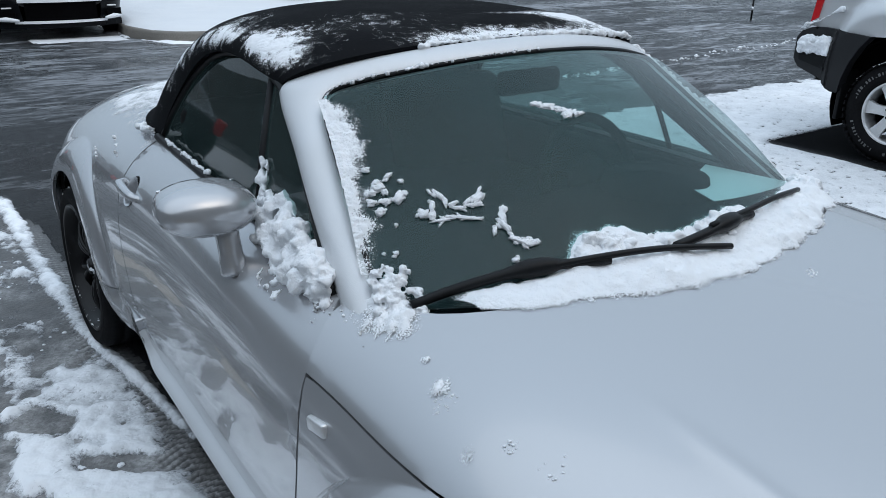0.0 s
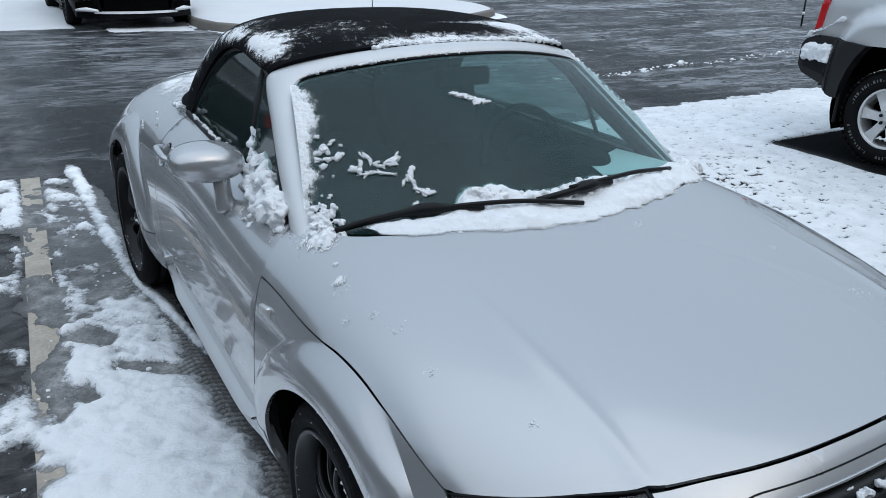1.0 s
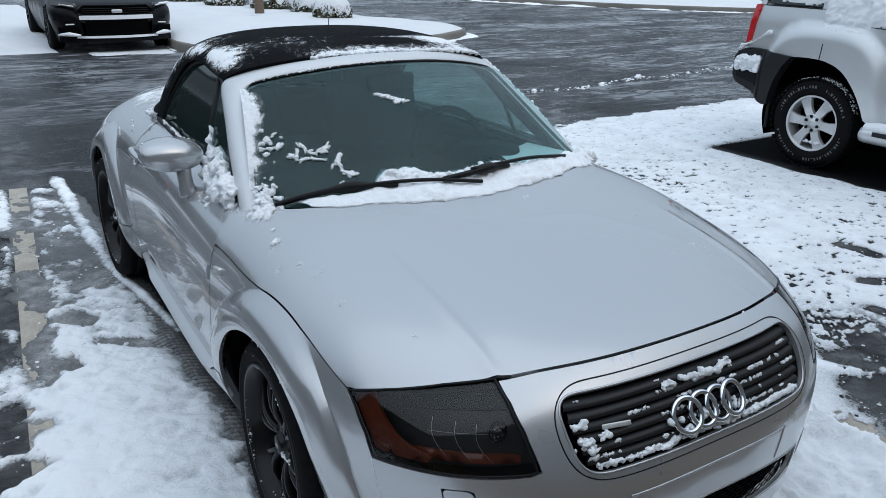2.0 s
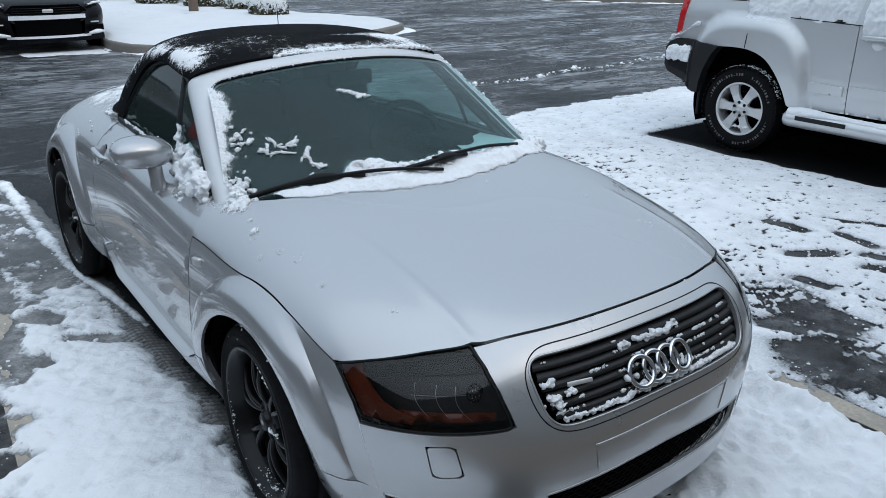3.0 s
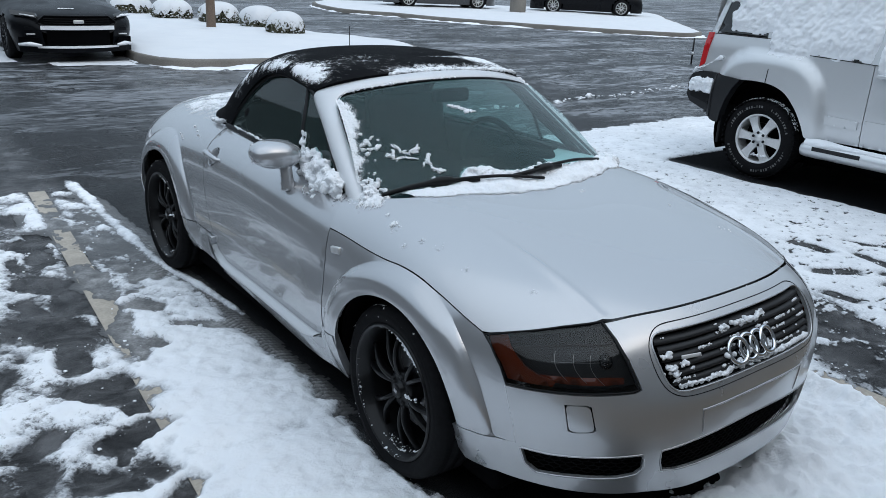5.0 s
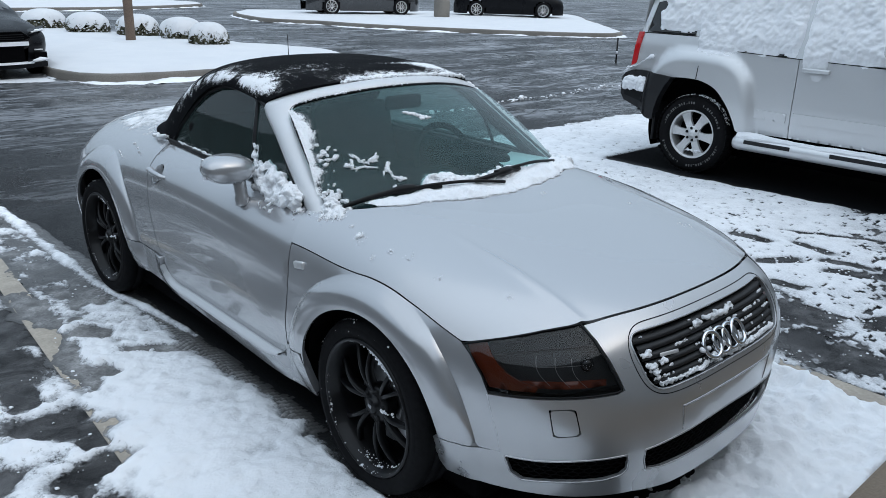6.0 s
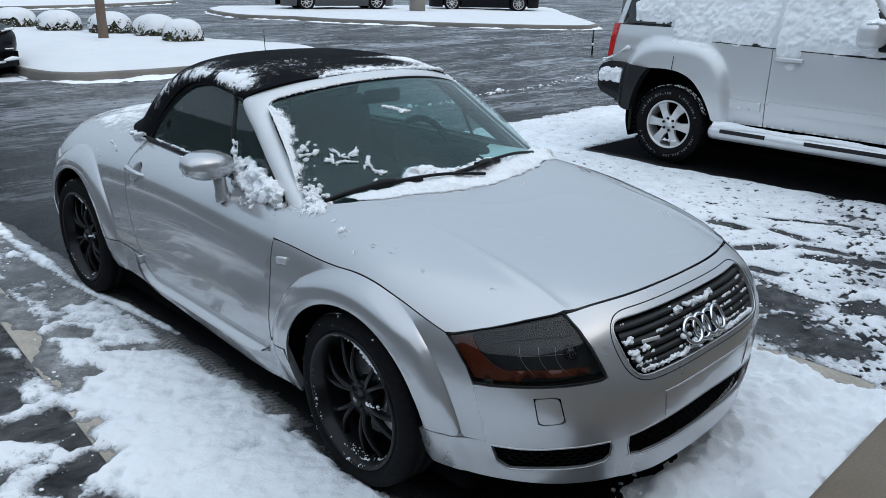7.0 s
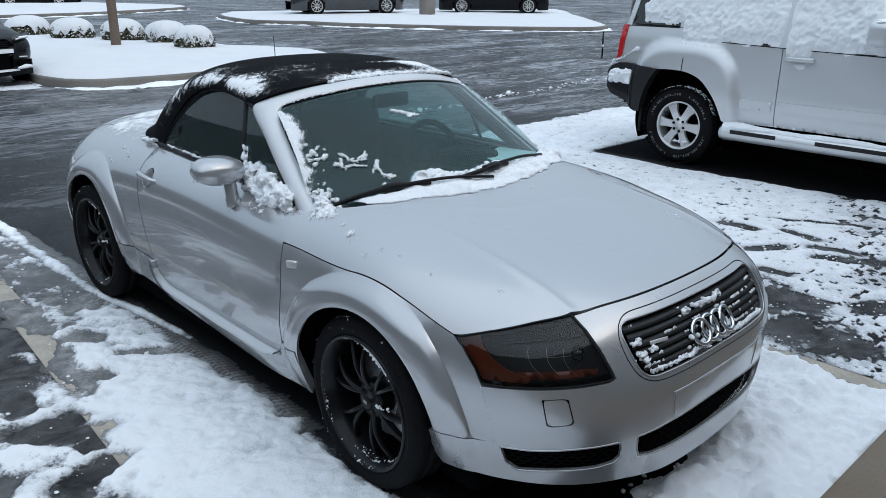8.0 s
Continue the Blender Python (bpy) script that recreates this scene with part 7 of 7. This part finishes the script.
cov += 0.36 * gauss(-0.22, 1.05, 0.26, 0.13) + (1.15 + 0.8 * n1) * np.exp(-(U / 0.060) ** 2) * soft_step(-0.42, -0.14, x)
cov += 1.6 * gauss(0.36, 1.05, 0.12, 0.075) + 0.45 * gauss(0.48, 1.5, 0.07, 0.5) + 0.7 * gauss(0.16, 1.07, 0.10, 0.022)
cov += 0.45 * gauss(-0.30, 1.80, 0.22, 0.12) + (0.3 + 1.4 * drift) * np.exp(-((Vv - 0.05) / 0.05) ** 2) * soft_step(0.3, 0.5, U)
cov = np.where((U < 0.002) | (U > 0.985) | (Vv < 0.006) | (Vv > 0.994), -1, cov)
lay = fine + nn * (0.0006 + 0.007 * np.clip(cov, 0, 1) ** 1.3)[..., None]
v, fs = quads(lay)
low = (cov < -0.5).ravel()
fs = [q for q in fs if not all(low[i] for i in q)]
keep = sorted({i for q in fs for i in q})
back = {k: i for i, k in enumerate(keep)}
roof_snow = covered(make("roof_snow", v[keep], [tuple(back[i] for i in q) for q in fs], DUST), np.clip(0.52 + 0.85 * cov.ravel()[keep], 0, 1.1))
tagged(roof_snow, "thin wind-blown snow on the black soft top", "snow", kind="stuff")

spots = []
for i in range(520):
    k = rnd.random()
    col = 17 + 24 * k
    p = Vector(TOP[0][int(col)]).lerp(Vector(TOP[0][int(col) + 1]), col % 1)
    if fbm(np.array(k * 9), np.array(0.5), 3, 141) > 0.40:
        spots.append((p + Vector((0, -0.004 - 0.008 * rnd.random(), -0.003 + 0.006 * rnd.random())), 0.004 + 0.005 * rnd.random(), 0.6))
snow("header_snow", lumps(spots, 12, 1), "strip of snow behind the windscreen header", 0.003, 1)

# rear deck beside the soft top, and flecks on the flanks
dx, dy = np.meshgrid(np.linspace(-0.76, 0.76, 190), np.linspace(1.80, 2.86, 140), indexing="ij")
on_deck = top(np.column_stack([dx.ravel(), dy.ravel()]))
c = -0.72 + 1.6 * (fbm(dx * 4, dy * 4, 5, 91) - 0.5) + 1.0 * (fbm(dx * 18, dy * 18, 4, 93) - 0.5) + 0.75 * soft_step(2.0, 2.35, dy) - 1.2 * soft_step(0.60, 0.74, abs(dx) + 0.16 * (dy - 2.0))
c += 0.7 * np.exp(-((dx + 0.60) / 0.07) ** 2 - ((dy - 1.98) / 0.12) ** 2)
edge_of = (dx < -0.75) | (dx > 0.75) | (dy < 1.81) | (dy > 2.85)
c = np.where(edge_of, -1, c)
on_deck[:, 2] += 0.0012 + 0.007 * np.clip(c.ravel(), 0, 1)
v, fs = quads(on_deck.reshape(190, 140, 3))
fs = [q for q in fs if max(c.ravel()[i] for i in q) > -0.5]
deck = covered(make("deck_snow", v, fs, DUST), np.clip(0.5 + 0.85 * c, 0, 1.1))
tagged(deck, "thin snow dusted over the rear deck", "snow", kind="stuff")
spots = []
for y0, x0, n in ((2.02, -0.70, 16), (2.14, -0.74, 12), (1.95, -0.72, 10)):
    for i in range(n):
        c = Vector(top([(x0 + 0.004 * i * 0.4, y0 + 0.007 * i)])[0])
        spots.append((c, 0.003 + 0.004 * rnd.random(), 0.5))
for i in range(160):
    x = -0.5 + 0.35 * rnd.random()
    spots.append((Vector((x, 2.60 + 0.14 * rnd.random() - 0.10 * (x / 0.55) ** 2, 0.925 - 0.03 * abs(x / 0.55) ** 3)), 0.010 + 0.012 * rnd.random(), 0.4))
for i in range(150):
    k = rnd.random() ** 0.7
    spots.append((Vector((-0.628 + 0.012 * k, 1.80 + 0.19 * k, 0.930 + 0.03 * (1 - k) * rnd.random())) + Vector((-0.02 * rnd.random(), 0, 0)), 0.003 + 0.006 * rnd.random() * (0.4 + k), 0.6))
snow("deck_crumbs", lumps(spots, 5, 1), "crumbs of snow on the rear wing and spoiler", 0.005)

spots = []
for x, y, n, w in ((-0.717, 0.16, 16, 0.02), (-0.70, 0.02, 9, 0.012), (-0.685, -0.198, 6, 0.015), (0.407, -0.41, 12, 0.03), (-0.60, -0.42, 5, 0.01), (0.36, -0.18, 4, 0.01), (0.10, 0.05, 14, 0.015), (-0.68, -0.05, 5, 0.02)):
    for i in range(2 * n):
        spots.append((on_bonnet(x + w * (rnd.random() - 0.5) * 2, y + w * (rnd.random() - 0.5) * 1.6), 0.0010 + 0.0026 * rnd.random() ** 3, 0.3))
snow("bonnet_snow", lumps(spots, 6, 2), "small flecks of snow on the bonnet")

# far pillar, window ledge
spots = []
for q in spline([(-0.45 * p[0] - 0.55 * o[0], 0.45 * p[1] + 0.55 * o[1], 0.45 * p[2] + 0.55 * o[2]) for p, o in zip(PILLAR_IN[:6], PILLAR_OUT[:6])], 40):
    if rnd.random() < 0.85:
        spots.append((Vector(q) + Vector((0.004 * rnd.random(), 0.008 * (rnd.random() - 0.5), 0.016)), 0.005 + 0.009 * rnd.random(), 0.8))
for i in range(420):
    y = 1.30 + 0.42 * rnd.random()
    spots.append((Vector((-0.641 - 0.064 * (1.5 - y), y, 0.935 + 0.004 * rnd.random())), 0.003 + 0.003 * rnd.random(), 0.6))
for q in spline(PILLAR_IN[3:], 26):
    if rnd.random() < 0.5:
        spots.append((Vector(q) + Vector((0, -0.006, 0.004)), 0.0025 + 0.004 * rnd.random(), 0.7))
snow("edge_snow", lumps(spots, 7, 1), "crumbs of snow along the window edges", 0.004)

# grille: snow caught on the slats and along its foot
pieces = []
for i in range(800):
    row = rnd.randrange(6)
    a = -30 + 60 * rnd.random()
    z = 0.712 - 0.0215 * row
    if fbm(np.array(a * 0.22 + row * 3.1), np.array(row * 1.7), 3, 95) > 0.62 or rnd.random() < 0.02:
        c = Vector(inner(0.009)(np.array([(a, z)]))[0])
        d = Vector((1, 0, (rnd.random() - 0.5) * 2.2)).normalized()
        pieces.append(shard(c, d, Vector((0, -0.9, 0.4)).normalized(), 0.003 + 0.009 * rnd.random() ** 2, 0.0015 + 0.004 * rnd.random(), 500 + i))
snow("slat_snow", join(*pieces), "flakes of snow caught on the grille slats")
spots = []
for i in range(420):
    a = -26 + 52 * rnd.random()
    spots.append((Vector(inner(0.006 + 0.01 * rnd.random())(np.array([(a, 0.583 + 0.008 * rnd.random())]))[0]), 0.004 + 0.006 * rnd.random(), 0.8))
for i in range(45):
    a = -10 + 20 * rnd.random()
    spots.append((Vector(inner(0.004)(np.array([(a, 0.695 + 0.012 * rnd.random() if rnd.random() < 0.6 else 0.60 + 0.03 * rnd.random())]))[0]), 0.006 + 0.007 * rnd.random(), 0.8))
for a0, z0, n in ((-29.0, 0.672, 22), (-28.0, 0.640, 26), (-24.5, 0.645, 14), (-26.5, 0.622, 14)):
    for i in range(n):
        spots.append((Vector(inner(0.010 * rnd.random())(np.array([(a0 + 2.4 * (rnd.random() - 0.5), z0 + 0.010 * (rnd.random() - 0.5))]))[0]), 0.003 + 0.005 * rnd.random(), 0.8))
snow("grille_snow", lumps(spots, 8, 1), "snow caught on the grille slats", 0.003, 1)

# wheels: frost round the rims, a crescent of snow inside them and on the tyres' shoulders
spots = []
for x, y, z, turn, k in ((-0.718, 0.0, 0.318, -3.0, 1.0), (-0.688, 2.38, 0.322, 0.0, 0.6)):
    turned = pose(x, y, z, 0, 0, turn)
    at = lambda out, r, a: turned @ Vector((-0.114 + out, r * math.cos(a), r * math.sin(a)))
    for i in range(int(1500 * k)):
        a = rnd.random() * 2 * math.pi
        thick = float(fbm(np.array(math.cos(a) * 3 + y), np.array(math.sin(a) * 3), 3, 121)) - 0.46 - 0.12 * math.sin(a)
        if thick > rnd.random() * 0.2:
            spots.append((at(0.004 + 0.008 * rnd.random(), 0.233 + 0.008 * rnd.random(), a), 0.0010 + 0.0020 * rnd.random() ** 2, 0.9))
    for i in range(int(420 * k)):
        a = radians(80 + 66 * rnd.random())
        thin = abs(math.degrees(a) - 113) / 34
        spots.append((at(0.014 + 0.040 * rnd.random(), 0.224 - 0.018 * rnd.random() * (1 - thin), a), 0.003 + 0.006 * rnd.random() * (1 - thin), 0.9))
    for i in range(int(150 * k)):
        a = radians(215 + 75 * rnd.random())
        spots.append((at(0.025 + 0.05 * rnd.random(), 0.221, a), 0.0012 + 0.003 * rnd.random() ** 2, 0.9))
    for i in range(int(240 * k)):
        a = radians(-75 + 165 * rnd.random())
        if fbm(np.array(a * 6.0), np.array(y), 3, 123) > 0.42:
            spots.append((at(0.010 + 0.014 * rnd.random(), 0.309 + 0.003 * rnd.random(), a), 0.0008 + 0.0014 * rnd.random() ** 3, 0.9))
    for i in range(int(60 * k)):
        a, r = radians(-60 + 190 * rnd.random()), 0.268 + 0.04 * rnd.random()
        spots.append((at(0.0 + 0.010 * (r > 0.29), r, a), 0.0008 + 0.0030 * rnd.random() ** 3, 0.9))
    for i in range(26):
        k2 = rnd.random()
        a = radians(165) + 0.10 * (rnd.random() - 0.5)
        spots.append((at(0.018 - 0.006 * k2, 0.08 + 0.09 * k2 ** 1.5, a), 0.002 + 0.004 * rnd.random(), 0.8))
snow("wheel_snow", lumps(spots, 9, 1), "frost and snow lodged in the black wheels", 0.0014, 1)

# paper on the dashboard
g = np.array([[((0.325 + 0.305 * u) * (1 - v) + (0.36 + 0.225 * u) * v, (0.445 - 0.02 * u) * (1 - v) + (0.58 + 0.087 * u) * v, 0.912 + 0.030 * (u - 0.45) ** 2 + 0.012 * v * (1 - u)) for u in np.linspace(0, 1, 12)] for v in np.linspace(0, 1, 9)])
tagged(make("paper_sheet", *slab(g[::-1], 0.0015), PAPER), "pale blue curled paper sheet lying on the dashboard", "paper")


# the off-roader's windows, step and bumper
def caked(name, y0, y1, z0, z1, cover, deep, label, seed, step=0.0115):
    yy, zz = np.meshgrid(np.arange(y0, y1, step), np.arange(z0, z1, step), indexing="ij")
    c = cover(yy, zz)
    rough = 1.3 * (fbm(yy * 16, zz * 16, 4, seed) - 0.5) + 0.8 * (fbm(yy * 38, zz * 38, 3, seed + 1) - 0.5)
    c = np.where((yy < y0 + step) | (yy > y1 - 2 * step) | (zz < z0 + step) | (zz > z1 - 2 * step), -1, c)
    d = 0.004 + deep * np.clip(c, -0.5, 1) + np.where(c > 0, 0.035 * rough * np.clip(c * 3, 0, 1), 0)
    v, fs = quads(np.stack([suv_x(yy, zz) - d, yy, zz], 2))
    low = (c < -0.1).ravel()
    fs = [q for q in fs if not all(low[i] for i in q)]
    keep = sorted({i for q in fs for i in q})
    back = {k: i for i, k in enumerate(keep)}
    return snow(name, (v[keep], [tuple(back[i] for i in q)[::-1] for q in fs]), label)


def window_cover(yy, zz):
    n, f = fbm(yy * 3, zz * 3, 5, 101) - 0.5, fbm(yy * 12, zz * 12, 4, 103) - 0.5
    foot = np.interp(yy, [-0.2, 0.0, 0.3, 0.85, 0.86, 1.06, 1.07, 1.12, 1.4, 1.7, 1.72, 2.05, 2.06, 2.5, 2.75], [1.22, 1.16, 1.145, 1.145, 1.06, 1.06, 1.2, 1.18, 1.17, 1.17, 1.13, 1.13, 1.31, 1.31, 1.5])
    c = (zz - foot) * 9 + 0.5 * n + 0.9 * f
    c = np.minimum(c, 0.85 + n)
    return c - 2 * soft_step(2.45, 2.75, yy + 0.8 * n) - 1.6 * np.exp(-((yy - 1.085) / 0.022) ** 2) - 3 * soft_step(0.45, 0.25, yy - (zz - 1.2) * 0.6 + 0.2) * soft_step(1.15, 1.3, zz)


caked("window_snow", -0.1, 2.75, 1.02, 1.76, window_cover, 0.035, "lumpy snow caked over the side windows", 105)
spots = []
for i in range(320):
    k, v = rnd.random(), rnd.random()
    y, z = 2.55 + 0.235 * k, 0.725 + (0.125 - 0.03 * k) * v
    spots.append((Vector((float(suv_x(y, z)) - 0.058, y, z)), 0.018 + 0.012 * rnd.random(), 0.8))
for i in range(60):
    k = rnd.random()
    spots.append((Vector((SX + 0.0, 2.74 - 0.22 * k, 0.92 + 0.13 * k)), 0.008 + 0.014 * rnd.random() * (1 - 0.6 * k), 0.7))
for i in range(40):
    k = rnd.random()
    spots.append((Vector((SX - 0.02, 2.74 + 0.07 * k, 0.93 - 0.05 * k)), 0.012 + 0.010 * rnd.random(), 0.7))
for i in range(60):
    spots.append((Vector((SX + 0.01, 1.97 + 0.14 * (rnd.random() - 0.5), 0.205 + 0.02 * rnd.random())), 0.010 + 0.010 * rnd.random(), 0.7))
for i in range(70):
    spots.append((Vector((SX - 0.14 + 0.18 * (rnd.random() - 0.5), 0.24 + 0.1 * (rnd.random() - 0.5), 1.40)), 0.02 + 0.016 * rnd.random(), 0.5))
by, ba = np.meshgrid(np.linspace(-0.46, 1.535, 260), np.linspace(28, 162, 40), indexing="ij")
n, f = fbm(by * 2.2, ba * 0.012, 3, 161) - 0.5, fbm(by * 14, ba * 0.09, 4, 163) - 0.5
c = np.interp(by, [-0.46, 0.9, 1.2, 1.42, 1.52, 1.535], [0.45, 0.45, 0.6, 0.95, 0.7, -0.3]) + 0.9 * n + 0.30 * f
c = c - (np.abs(ba - 88) / (52 + 26 * n)) ** 3
c = np.where((ba < 30) | (ba > 160), -0.5, c)
br = 0.060 + np.where(c > 0, 0.008, 0) + 0.034 * np.clip(c, -0.3, 1)
v, fs = quads(np.stack([SX - 0.02 - br * np.cos(np.radians(180 - ba)) * -1, by, 0.37 + br * np.sin(np.radians(ba))], 2))
snow("board_snow", (v, [q[::-1] for q in fs]), "smooth snow lying along the silver side step")
snow("off_roader_snow", lumps(spots, 12, 1), "snow on the bumper, mirror and wheel", 0.009)

spots = []
for i in range(900):
    a = radians(30 + 130 * rnd.random())
    if fbm(np.array(a * 9.0), np.array(i * 0.002), 3, 171) > 0.44:
        spots.append((Vector((SX - 0.012 + 0.07 * rnd.random(), 1.995 + 0.371 * math.cos(a), 0.366 + 0.371 * math.sin(a))), 0.002 + 0.004 * rnd.random() ** 2, 0.8))
snow("tread_snow", lumps(spots, 16, 1), "snow packed in the tyre tread", 0.003, 1)

# loose crumbs of slush along the lane and round the bumper
spots = []
for i in range(420):
    x = 4.6 + 8.0 * rnd.random()
    spots.append((Vector((x, 6.05 + 0.10 * (x - 6) + 0.07 * math.sin(3 * x) + 0.16 * (rnd.random() - 0.5), 0.0)), 0.006 + 0.026 * rnd.random() ** 3, 0.45))
for x, y, r in ((6.9, 6.2, 0.05), (7.0, 6.24, 0.04), (9.3, 6.4, 0.04)):
    spots.append((Vector((x, y, 0.02)), r, 0.7))
snow("lane_slush", lumps(spots, 13, 1), "line of broken slush pushed along the lane", 0.012)
spots = []
for i in range(110):
    x = -0.30 + 1.35 * rnd.random()
    y = -0.75 + 0.22 * np.clip(x / 0.9, 0, 1.2) ** 2.5 + 0.14 * (rnd.random() - 0.35)
    spots.append((Vector((x, y, 0.012)), 0.002 + 0.011 * rnd.random() ** 4, 0.8))
for i in range(120):
    y = -0.2 + 2.2 * rnd.random()
    spots.append((Vector((-0.88 - 0.10 * rnd.random(), y, 0.004)), 0.003 + 0.011 * rnd.random() ** 4, 0.7))
snow("slush_crumbs", lumps(spots, 14, 1), "loose crumbs of slush on wet asphalt", 0.004)

# broken crumbs beside the trodden places
spots = []
for i in range(800):
    x, y = -1.75 + 1.0 * rnd.random(), -0.2 + 3.9 * rnd.random()
    if -0.5 < float(left_cover(np.array([x]), np.array([y]))[0]) < 0.15:
        spots.append((Vector((x, y, 0.004)), 0.002 + 0.009 * rnd.random() ** 4, 0.45))
for i in range(2800):
    x, y = 1.15 + 2.6 * rnd.random(), -1.15 + 2.0 * rnd.random()
    if -1.2 < float(right_cover(np.array([x]), np.array([y]))[0]) < 0.1 and fbm(np.array(x * 5.0), np.array(y * 7.0), 3, 151) > 0.44:
        spots.append((Vector((x, y, 0.004)), 0.002 + 0.010 * rnd.random() ** 3, 0.4))
snow("trodden_crumbs", lumps(spots, 15, 2), "broken crumbs of snow on wet asphalt")
